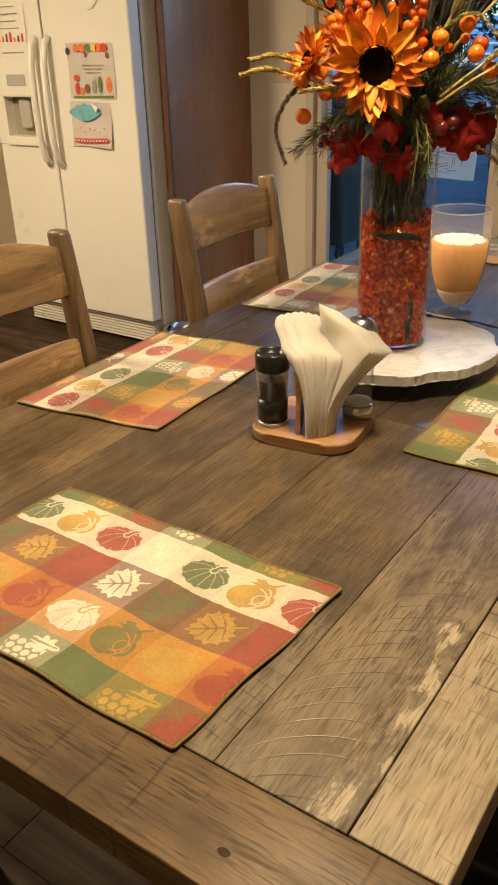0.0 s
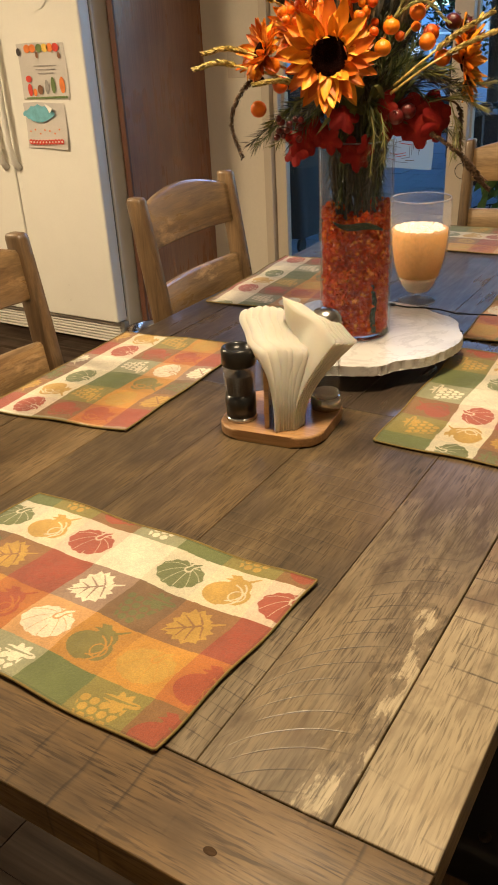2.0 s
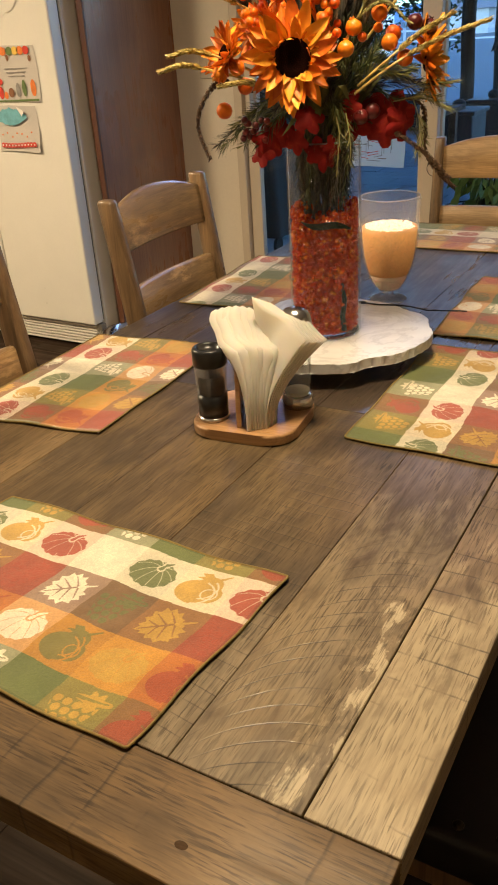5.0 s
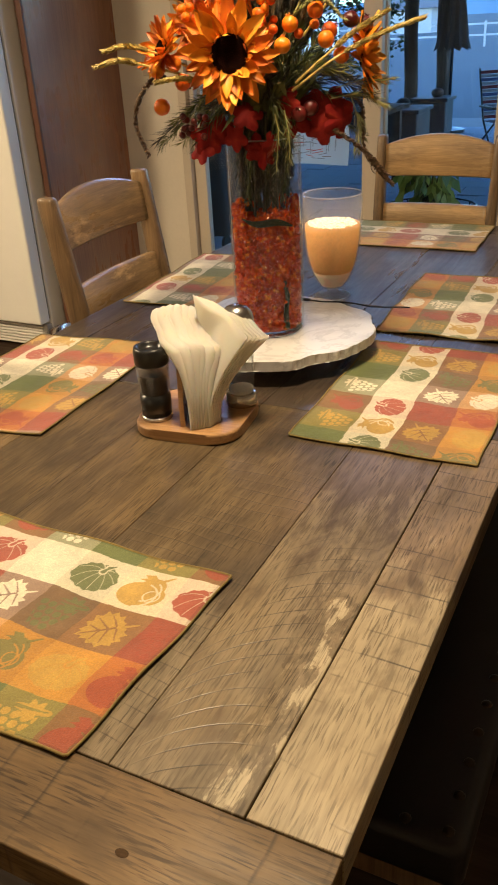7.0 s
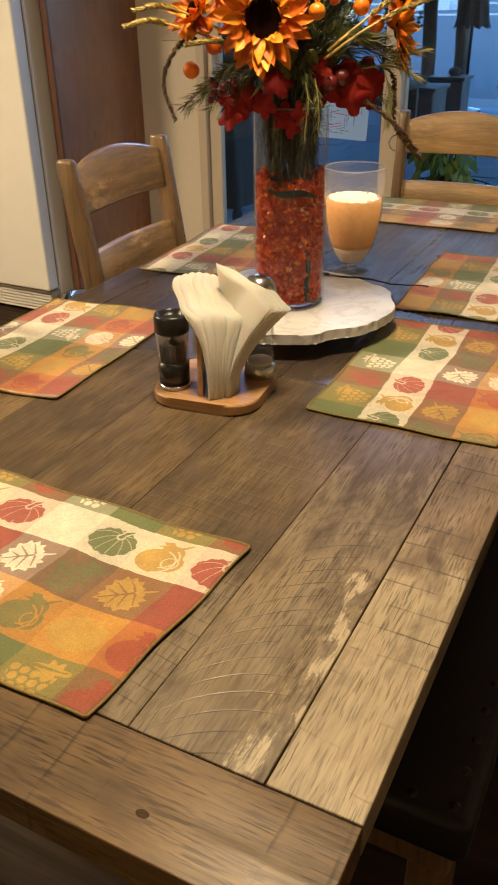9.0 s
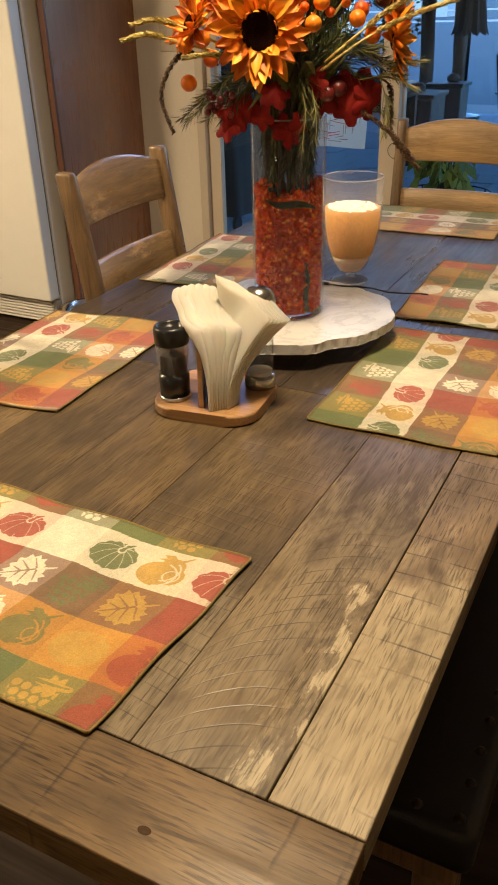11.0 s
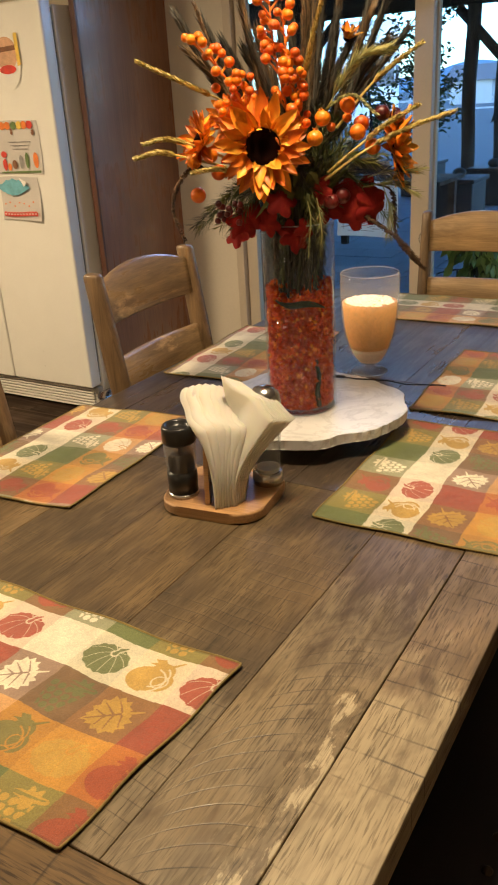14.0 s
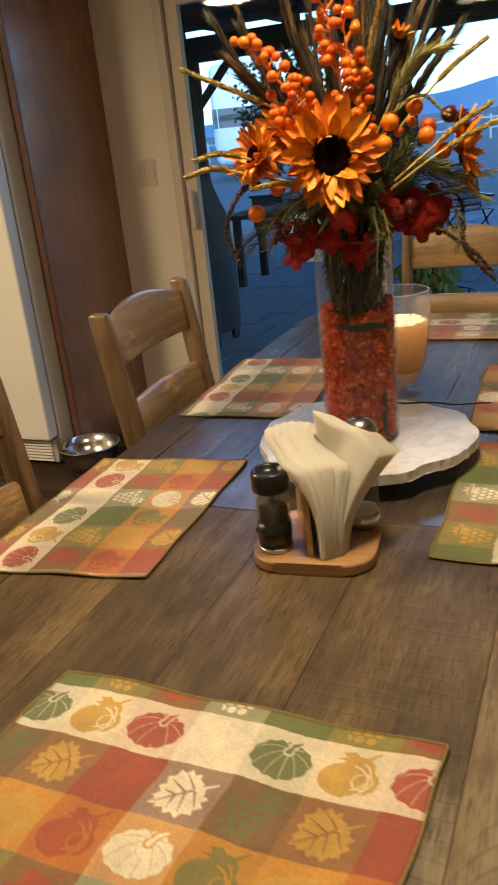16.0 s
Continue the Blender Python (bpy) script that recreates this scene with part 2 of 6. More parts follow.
def pane_glass(name, tint=(0.93, 0.96, 0.98), edge=0.6, haze=0.0):
    """Thin glass: clear, with a weak mirror on it."""
    m, n, l, b = material(name)
    clear = n.new("ShaderNodeBsdfTransparent")
    clear.inputs["Color"].default_value = (*tint, 1)
    gloss = node(n, "ShaderNodeBsdfGlossy", Roughness=0.01)
    fres = node(n, "ShaderNodeLayerWeight", Blend=0.5)
    mix = n.new("ShaderNodeMixShader")
    l.new(ramp(n, l, fres.outputs["Facing"], [(0.0, (0.014,) * 3), (0.6, (0.025,) * 3), (0.84, (0.18,) * 3), (1.0, (edge,) * 3)]), mix.inputs[0])
    l.new(clear.outputs[0], mix.inputs[1])
    l.new(gloss.outputs[0], mix.inputs[2])
    last = mix
    # white film: smears, and on lips and foot a stand-in for highlights
    if haze:
        smear = node(n, "ShaderNodeTexNoise", Scale=30.0, Detail=4.0)
        film_ = n.new("ShaderNodeBsdfTranslucent")
        film_.inputs["Color"].default_value = (0.9, 0.9, 0.92, 1)
        last = n.new("ShaderNodeMixShader")
        l.new(ramp(n, l, smear.outputs["Fac"], [(0.35, (haze * 0.5,) * 3), (0.7, (haze * 1.4,) * 3)]), last.inputs[0])
        l.new(mix.outputs[0], last.inputs[1])
        l.new(film_.outputs[0], last.inputs[2])
    l.new(last.outputs[0], n["Material Output"].inputs["Surface"])
    return m


def glowing(name, color, strength):
    m, n, l, b = material(name)
    b.inputs["Base Color"].default_value = (*color, 1)
    b.inputs["Emission Color"].default_value = (*color, 1)
    b.inputs["Emission Strength"].default_value = strength
    return m


TABLE_WOOD = wood("table_wood", (0.060, 0.040, 0.021), (0.205, 0.138, 0.070), 0.40, 1, marks=0.5, worn=0.06, coat=0.12, gates=(0.50, 0.60), pitch=44.0)
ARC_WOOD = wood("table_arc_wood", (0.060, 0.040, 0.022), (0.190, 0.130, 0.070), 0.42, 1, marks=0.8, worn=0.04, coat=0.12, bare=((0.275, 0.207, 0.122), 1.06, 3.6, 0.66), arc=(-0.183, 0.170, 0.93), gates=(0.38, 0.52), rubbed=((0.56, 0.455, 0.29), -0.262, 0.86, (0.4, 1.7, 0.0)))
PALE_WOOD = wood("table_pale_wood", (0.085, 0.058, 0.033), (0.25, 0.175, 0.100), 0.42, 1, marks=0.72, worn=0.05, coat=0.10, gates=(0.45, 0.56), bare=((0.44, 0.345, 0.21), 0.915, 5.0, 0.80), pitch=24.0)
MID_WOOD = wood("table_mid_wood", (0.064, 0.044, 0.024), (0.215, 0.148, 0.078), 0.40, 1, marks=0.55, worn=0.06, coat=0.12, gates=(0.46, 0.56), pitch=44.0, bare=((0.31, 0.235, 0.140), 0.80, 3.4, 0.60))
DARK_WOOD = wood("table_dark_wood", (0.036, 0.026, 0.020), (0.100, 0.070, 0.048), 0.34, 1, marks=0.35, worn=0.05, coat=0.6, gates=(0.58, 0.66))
END_WOOD = wood("table_end_wood", (0.056, 0.032, 0.011), (0.195, 0.114, 0.041), 0.5, 0, marks=0.55, worn=0.10, coat=0.05, gates=(0.50, 0.60), pitch=19.0)
for sawn in (TABLE_WOOD, MID_WOOD, ARC_WOOD, PALE_WOOD, END_WOOD):
    sawn.node_tree.nodes["Principled BSDF"].inputs["Specular IOR Level"].default_value = 0.32
CHAIR_WOOD = wood("chair_wood", (0.160, 0.094, 0.043), (0.43, 0.275, 0.132), 0.32, 1, scale=1.6, worn=0.6, coat=0.9)
POST_WOOD = wood("chair_post_wood", (0.098, 0.057, 0.027), (0.29, 0.180, 0.088), 0.36, 2, scale=1.6, coat=0.4)
FAR_WOOD = wood("far_chair_wood", (0.24, 0.14, 0.060), (0.52, 0.33, 0.15), 0.4, 1, scale=1.6, coat=0.25)
PANEL_WOOD = wood("panel_wood", (0.22, 0.092, 0.042), (0.33, 0.142, 0.066), 0.3, 2, scale=0.8, coat=0.4)
PANEL_EDGE = wood("panel_edge_band", (0.10, 0.040, 0.020), (0.16, 0.066, 0.033), 0.4, 2, scale=0.8, coat=0.2)
CADDY_WOOD = wood("bamboo_wood", (0.42, 0.22, 0.09), (0.62, 0.36, 0.16), 0.35, 0, scale=1.5, coat=0.2)
FLOOR_WOOD = wood("floor_wood", (0.022, 0.013, 0.008), (0.065, 0.038, 0.021), 0.6, 0, scale=0.7, coat=0.0)
FLOOR_WOOD.node_tree.nodes["Principled BSDF"].inputs["Specular IOR Level"].default_value = 0.2
WALL_PAINT = plain("wall_paint", (0.73, 0.64, 0.50), 0.75, vary=0.04, scale=14, bump=0.12)
CEILING_PAINT = plain("ceiling_paint", (0.75, 0.72, 0.66), 0.85, vary=0.03, bump=0.15)
TRIM_PAINT = plain("door_frame_paint", (0.60, 0.50, 0.37), 0.5, vary=0.05, bump=0.04)
FRIDGE_WHITE = plain("fridge_enamel", (0.78, 0.75, 0.68), 0.32, vary=0.03, scale=30, bump=0.06, coat=0.2)
FRIDGE_GREY = plain("fridge_grey_plastic", (0.42, 0.40, 0.36), 0.5)
# darker than the enamel: the recess's shade is put into this colour
FRIDGE_DARK = plain("fridge_recess_shade", (0.33, 0.29, 0.21), 0.5)
GASKET = plain("gasket_rubber", (0.16, 0.15, 0.14), 0.7)
PAPER = plain("paper", (0.80, 0.77, 0.70), 0.8, vary=0.04)
ART_PAPER = plain("grey_drawing_paper", (0.56, 0.52, 0.48), 0.8, vary=0.10, scale=30)
NAPKIN = plain("napkin_paper", (0.94, 0.92, 0.86), 0.9, vary=0.03, scale=60, bump=0.35, sub=0.3)
nn, nl = NAPKIN.node_tree.nodes, NAPKIN.node_tree.links
thin = nn.new("ShaderNodeBsdfTranslucent")
thin.inputs["Color"].default_value = (0.92, 0.88, 0.78, 1)
paper_mix = nn.new("ShaderNodeMixShader")
paper_mix.inputs[0].default_value = 0.55
nl.new(nn["Principled BSDF"].outputs[0], paper_mix.inputs[1])
nl.new(thin.outputs[0], paper_mix.inputs[2])
nl.new(paper_mix.outputs[0], nn["Material Output"].inputs["Surface"])
NAPKIN.node_tree.nodes["Principled BSDF"].inputs["Subsurface Radius"].default_value = (0.02, 0.015, 0.01)
BLACK_PLASTIC = plain("black_plastic", (0.012, 0.012, 0.012), 0.3, vary=0.2, bump=0.02)
STEEL = plain("brushed_steel", (0.62, 0.60, 0.57), 0.22, metal=1.0, vary=0.05, bump=0.03)
PEPPER = plain("peppercorns", (0.03, 0.02, 0.015), 0.6, vary=0.6, scale=120, bump=0.8)
GLASS = pane_glass("thin_clear_glass", (0.96, 0.97, 0.965), 0.9, haze=0.025)
GOBLET_GLASS = pane_glass("goblet_glass", (0.97, 0.97, 0.96), 1.0, haze=0.13)
# white haze takes the place of highlights on the clear foot and lips
STEM_GLASS = pane_glass("highlight_haze_glass", (0.95, 0.95, 0.95), 1.0, haze=0.42)
FOOT_GLASS = clear_glass("solid_foot_glass", (0.98, 0.98, 0.98))
PANE = pane_glass("door_pane_glass")

# ---- mesh helpers ----
def part(name, bm, mat, parent=None, label="", smooth=False):
    """Links a bmesh as one mesh object, under a thing or a part."""
    me = bpy.data.meshes.new(name)
    bm.normal_update()
    bm.to_mesh(me)
    bm.free()
    if smooth:
        me.polygons.foreach_set("use_smooth", [True] * len(me.polygons))
    for one in mat if isinstance(mat, (list, tuple)) else [mat]:
        me.materials.append(one)
    ob = new(name, me)
    if parent:
        ob.parent = parent
    return tagged(ob, label)


def thing(name, label, category, m=None, group="", kind=""):
    ob = new(name)
    ob.empty_display_size = 0.05
    if m is not None:
        ob.matrix_basis = m
    return tagged(ob, label, category, group, kind)


def box(x0, x1, y0, y1, z0, z1, bevel=0.0, segments=2, bm=None):
    """A box between two corners, with rounded edges."""
    own = bmesh.new()
    bmesh.ops.create_cube(own, size=1.0, matrix=Matrix.LocRotScale(((x0 + x1) / 2, (y0 + y1) / 2, (z0 + z1) / 2), None, (x1 - x0, y1 - y0, z1 - z0)))
    if bevel:
        bmesh.ops.bevel(own, geom=own.edges[:], offset=bevel, segments=segments, affect="EDGES", profile=0.5)
    return joined(bm, own)


def joined(bm, own, m=None):
    """Adds own to bm (or returns own, where there is no bm)."""
    if m is not None:
        own.transform(m)
    if bm is None:
        return own
    me = bpy.data.meshes.new("joined")
    own.to_mesh(me)
    own.free()
    bm.from_mesh(me)
    bpy.data.meshes.remove(me)
    return bm


def lathe(profile, steps=48, bm=None, centre=(0, 0, 0)):
    """A turned body from (radius, height) pairs."""
    own = bmesh.new()
    rings = []
    for r, z in profile:
        if r < 1e-6:
            rings.append([own.verts.new((centre[0], centre[1], centre[2] + z))])
        else:
            rings.append([own.verts.new((centre[0] + r * math.cos(2 * math.pi * k / steps), centre[1] + r * math.sin(2 * math.pi * k / steps), centre[2] + z)) for k in range(steps)])
    for a, b in zip(rings, rings[1:]):
        for k in range(steps):
            q = (k + 1) % steps
            if len(a) == 1 and len(b) == 1:
                continue
            if len(a) == 1:
                own.faces.new((a[0], b[q], b[k]))
            elif len(b) == 1:
                own.faces.new((a[k], a[q], b[0]))
            else:
                own.faces.new((a[k], a[q], b[q], b[k]))
    bmesh.ops.recalc_face_normals(own, faces=own.faces[:])
    return joined(bm, own)


def tube(points, radius, sides=6, bm=None, taper=None):
    """A round bar along a line of points; taper: the radius at its end."""
    own = bmesh.new()
    points = [Vector(p) for p in points]
    rings = []
    for i, p in enumerate(points):
        way = (points[min(i + 1, len(points) - 1)] - points[max(i - 1, 0)]).normalized()
        side = way.orthogonal().normalized() if i == 0 else (side - way * side.dot(way)).normalized()
        up = way.cross(side)
        r = radius if taper is None else radius + (taper - radius) * i / (len(points) - 1)
        rings.append([own.verts.new(p + r * (math.cos(2 * math.pi * k / sides) * side + math.sin(2 * math.pi * k / sides) * up)) for k in range(sides)])
    for a, b in zip(rings, rings[1:]):
        for k in range(sides):
            own.faces.new((a[k], a[(k + 1) % sides], b[(k + 1) % sides], b[k]))
    own.faces.new(rings[0][::-1])
    own.faces.new(rings[-1])
    return joined(bm, own)


def ball(p, r, bm=None, u=10, v=7, squash=1.0):
    own = bmesh.new()
    bmesh.ops.create_uvsphere(own, u_segments=u, v_segments=v, radius=r, matrix=Matrix.LocRotScale(p, None, (1, 1, squash)))
    return joined(bm, own)


def slab(outline, z0, z1, bevel=0.0, bm=None, segments=2):
    """A flat body over an outline of (x, y), with rounded upper and lower edges."""
    own = bmesh.new()
    low = [own.verts.new((x, y, z0)) for x, y in outline]
    high = [own.verts.new((x, y, z1)) for x, y in outline]
    n = len(outline)
    own.faces.new(low[::-1])
    own.faces.new(high)
    for k in range(n):
        own.faces.new((low[k], low[(k + 1) % n], high[(k + 1) % n], high[k]))
    if bevel:
        rim = [e for e in own.edges if abs(e.verts[0].co.z - e.verts[1].co.z) < 1e-6]
        bmesh.ops.bevel(own, geom=rim, offset=bevel, segments=segments, affect="EDGES", profile=0.5)
    return joined(bm, own)

# ---- the room ----
ROOM_W, ROOM_E, ROOM_S, WALL_N = -4.4, 2.6, -2.2, 3.72
CEIL = 2.46
DOOR_W, DOOR_E, DOOR_TOP = -2.16, -0.52, 2.08


def structure(name, bm, mat, label, category):
    return tagged(part(name, bm, mat), label, category, kind="structure")


# north wall with the opening of the sliding door
wall_north = thing("wall_north", "beige painted wall with a wide sliding door opening", "wall", kind="structure")
part("wall_panel", box(ROOM_W - 0.15, DOOR_W, WALL_N, WALL_N + 0.15, 0, CEIL), WALL_PAINT, wall_north)
part("wall_panel", box(DOOR_E, ROOM_E + 0.15, WALL_N, WALL_N + 0.15, 0, CEIL), WALL_PAINT, wall_north)
part("wall_panel", box(DOOR_W, DOOR_E, WALL_N, WALL_N + 0.15, DOOR_TOP, CEIL), WALL_PAINT, wall_north)
structure("wall_west", box(ROOM_W - 0.15, ROOM_W, ROOM_S - 0.15, WALL_N, 0, CEIL), WALL_PAINT, "beige painted kitchen wall", "wall")
structure("wall_east", box(ROOM_E, ROOM_E + 0.15, ROOM_S - 0.15, WALL_N, 0, CEIL), WALL_PAINT, "beige painted dining room wall", "wall")
structure("wall_south", box(ROOM_W, ROOM_E, ROOM_S - 0.15, ROOM_S, 0, CEIL), WALL_PAINT, "beige painted wall behind the table", "wall")
structure("ceiling", box(ROOM_W - 0.15, ROOM_E + 0.15, ROOM_S - 0.15, WALL_N + 0.15, CEIL, CEIL + 0.1), CEILING_PAINT, "off-white painted ceiling", "ceiling")
floor = structure("floor", box(ROOM_W - 0.15, ROOM_E + 0.15, ROOM_S - 0.15, WALL_N + 0.15, -0.12, -0.004), GASKET, "warm brown wooden plank floor", "floor")

# unseen outer walls added round the room to keep sky light off the patio
SIDING = plain("blocker_siding", (0.42, 0.38, 0.32), 0.8, vary=0.08, scale=6, bump=0.2)
house = thing("house_exterior", "unseen added walls beside and above the room, blocking sky light", "house", kind="structure")
part("wing", box(-13.0, ROOM_W - 0.152, WALL_N, WALL_N + 0.15, -0.14, 3.3), SIDING, house)
part("wing", box(ROOM_E + 0.152, 8.0, WALL_N, WALL_N + 0.15, -0.14, 3.3), SIDING, house)
part("upper_wall", box(ROOM_W - 0.15, ROOM_E + 0.15, WALL_N, WALL_N + 0.15, CEIL + 0.102, 3.3), SIDING, house)

# sliding glass door
sliding_door = thing("door_1", "wide sliding glass door in a tan frame, closed", "sliding door", kind="structure")
part("jamb", box(DOOR_W, DOOR_W + 0.045, WALL_N - 0.02, WALL_N + 0.14, 0, DOOR_TOP, 0.004), TRIM_PAINT, sliding_door)
part("jamb", box(DOOR_E - 0.045, DOOR_E, WALL_N - 0.02, WALL_N + 0.14, 0, DOOR_TOP, 0.004), TRIM_PAINT, sliding_door)
part("head", box(DOOR_W + 0.045, DOOR_E - 0.045, WALL_N - 0.02, WALL_N + 0.14, DOOR_TOP - 0.05, DOOR_TOP, 0.004), TRIM_PAINT, sliding_door)
part("track", box(DOOR_W + 0.045, DOOR_E - 0.045, WALL_N - 0.01, WALL_N + 0.14, -0.003, 0.03, 0.004), STEEL, sliding_door)


def door_leaf(x0, x1, y):
    leaf = part("door_leaf", box(x0, x0 + 0.065, y, y + 0.04, 0.03, DOOR_TOP - 0.05, 0.004), TRIM_PAINT, sliding_door, "tan painted frame with a glass pane")
    part("stile", box(x1 - 0.085, x1, y, y + 0.04, 0.03, DOOR_TOP - 0.05, 0.004), TRIM_PAINT, leaf)
    part("rail", box(x0 + 0.065, x1 - 0.085, y, y + 0.04, 0.03, 0.15, 0.004), TRIM_PAINT, leaf)
    part("rail", box(x0 + 0.065, x1 - 0.085, y, y + 0.04, DOOR_TOP - 0.13, DOOR_TOP - 0.05, 0.004), TRIM_PAINT, leaf)
    pane = part("pane", box(x0 + 0.06, x1 - 0.08, y + 0.016, y + 0.022, 0.145, DOOR_TOP - 0.125), PANE, leaf, "clear window glass")
    pane.visible_shadow = False
    return leaf


west_leaf = door_leaf(DOOR_W + 0.047, -1.14, WALL_N + 0.01)
east_leaf = door_leaf(-1.20, DOOR_E - 0.047, WALL_N + 0.065)
part("door_handle", box(-2.085, -2.06, WALL_N - 0.035, WALL_N - 0.012, 0.98, 1.16, 0.006, bm=box(-2.082, -2.064, WALL_N - 0.014, WALL_N + 0.012, 1.0, 1.14, 0.003)), TRIM_PAINT, west_leaf, "tan moulded pull handle")

# tall wooden end panel that closes the refrigerator's bay
panel = thing("cabinet_panel", "tall dark reddish-brown glossy wooden end panel beside the refrigerator", "cabinet panel")
part("panel_board", box(-2.520, -2.494, 3.065, WALL_N - 0.002, 0.0, CEIL - 0.02, 0.002), PANEL_WOOD, panel)
part("edge_strip", box(-2.522, -2.492, 3.050, 3.0655, 0.0, CEIL - 0.02, 0.003), PANEL_EDGE, panel)

# ---- refrigerator ----
FR_R, FR_L, FR_Y, FR_TOP = -2.565, -3.50, 2.915, 1.86
FR_GAP = -3.10
fridge = thing("refrigerator", "white side-by-side refrigerator with ice dispenser and taped drawings", "refrigerator", pose(0, 0, 0))
part("body", box(FR_L, FR_R, FR_Y + 0.085, WALL_N - 0.03, 0.02, FR_TOP - 0.02, 0.006), FRIDGE_WHITE, fridge)
part("gasket", box(FR_L + 0.012, FR_R - 0.012, FR_Y + 0.07, FR_Y + 0.086, 0.15, FR_TOP - 0.03), GASKET, fridge, "grey rubber door seal")
right_door = part("door", box(FR_GAP + 0.004, FR_R, FR_Y, FR_Y + 0.072, 0.14, FR_TOP, 0.010, 3), FRIDGE_WHITE, fridge)
left_door = part("door", box(FR_L, FR_GAP - 0.004, FR_Y, FR_Y + 0.072, 0.14, 0.943, 0.008), FRIDGE_WHITE, fridge)
for x0, x1, z0, z1 in ((FR_L, FR_GAP - 0.004, 1.338, FR_TOP), (FR_L, FR_L + 0.075, 0.9435, 1.3375), (FR_GAP - 0.09, FR_GAP - 0.004, 0.9435, 1.3375)):
    part("door_section", box(x0, x1, FR_Y, FR_Y + 0.072, z0, z1, 0.002), FRIDGE_WHITE, left_door)
dispenser = part("dispenser", box(FR_L + 0.07, FR_GAP - 0.085, FR_Y - 0.012, FR_Y + 0.05, 1.165, 1.34, 0.008), FRIDGE_WHITE, left_door, "raised white ice dispenser housing")
box_bm = box(FR_L + 0.07, FR_GAP - 0.085, FR_Y + 0.055, FR_Y + 0.07, 0.94, 1.17)
part("recess", box_bm, FRIDGE_DARK, left_door, "dispenser recess, its shade put into the colour")
part("drip_tray", box(FR_L + 0.07, FR_GAP - 0.085, FR_Y - 0.016, FR_Y + 0.055, 0.942, 0.985, 0.006), FRIDGE_WHITE, left_door)
part("control_panel", box(FR_GAP - 0.27, FR_GAP - 0.14, FR_Y - 0.016, FR_Y - 0.011, 1.215, 1.265, 0.002), FRIDGE_GREY, left_door, "grey control panel")
part("paddle", box(FR_GAP - 0.25, FR_GAP - 0.17, FR_Y + 0.02, FR_Y + 0.054, 1.02, 1.15, 0.008), FRIDGE_GREY, left_door, "grey ice paddle")


def fridge_handle(x):
    bm = tube([(x, FR_Y - 0.004, 0.86), (x, FR_Y - 0.03, 0.89), (x, FR_Y - 0.05, 0.97), (x, FR_Y - 0.055, 1.14), (x, FR_Y - 0.05, 1.31), (x, FR_Y - 0.03, 1.39), (x, FR_Y - 0.004, 1.42)], 0.017, 12)
    return bm


part("handle", fridge_handle(FR_GAP + 0.04), FRIDGE_WHITE, right_door, "bowed white door handle", smooth=True)
part("handle", fridge_handle(FR_GAP - 0.045), FRIDGE_WHITE, left_door, "bowed white door handle", smooth=True)
grille = part("grille", box(FR_L + 0.01, FR_R - 0.005, FR_Y + 0.05, FR_Y + 0.09, 0.012, 0.128, 0.003), FRIDGE_GREY, fridge, "ribbed toe grille")
for k in range(7):
    part("slat", box(FR_L + 0.012, FR_R - 0.03, FR_Y + 0.036, FR_Y + 0.052, 0.02 + k * 0.0155, 0.029 + k * 0.0155, 0.002), FRIDGE_WHITE, grille)

# ---- dining table ----
T = 0.765
TX0, TX1, TY0, TY1 = -1.185, -0.108, 0.352, 2.752
SEAM_S, SEAM_N, LEAF_S, LEAF_N = 0.46, 2.644, 1.251, 1.855
table = thing("dining_table", "long dark-stained rough-sawn plank dining table with breadboard ends", "dining table", pose(0, 0, 0))
THICK = 0.042
GAP = 0.0011


def plank(x0, x1, y0, y1, mat, drop=0.0):
    left, right = (GAP if abs(v + 0.2) < 0.01 or abs(v + 1.093) < 0.01 else 0.0002 for v in (x0, x1))
    bm = box(x0 + left, x1 - right, y0 + GAP, y1 - GAP, T - THICK, T - drop, 0.0009, 1)
    return part("plank", bm, mat, table)


plank(TX0, TX1, TY0, SEAM_S, END_WOOD)
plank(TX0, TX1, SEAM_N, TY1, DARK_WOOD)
SEAMS = (TX0, -1.093, -0.90, -0.73, -0.557, -0.345, -0.2, TX1)
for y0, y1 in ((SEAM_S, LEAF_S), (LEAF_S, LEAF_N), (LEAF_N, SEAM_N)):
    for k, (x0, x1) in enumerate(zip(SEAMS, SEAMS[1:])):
        # planks beyond the first leaf seam take the darker, glossier wood
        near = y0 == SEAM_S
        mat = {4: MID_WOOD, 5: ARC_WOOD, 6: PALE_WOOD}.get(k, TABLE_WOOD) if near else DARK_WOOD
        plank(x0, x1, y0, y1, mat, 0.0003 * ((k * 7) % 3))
KNOT = plain("knot_wood", (0.075, 0.045, 0.024), 0.85, vary=0.4, scale=60)
KNOT.node_tree.nodes["Principled BSDF"].inputs["Specular IOR Level"].default_value = 0.1
part("knot", lathe([(0.0, 0.0005), (0.0045, 0.0004), (0.007, -0.002)], 14), KNOT, table, "small dark knot").matrix_basis = pose(-0.28, 0.388, T) @ Matrix.Diagonal((1.35, 0.85, 1.0, 1.0))
part("underframe", box(TX0 + 0.05, TX1 - 0.05, TY0 + 0.05, TY1 - 0.05, T - THICK - 0.02, T - THICK - 0.0005), POST_WOOD, table)
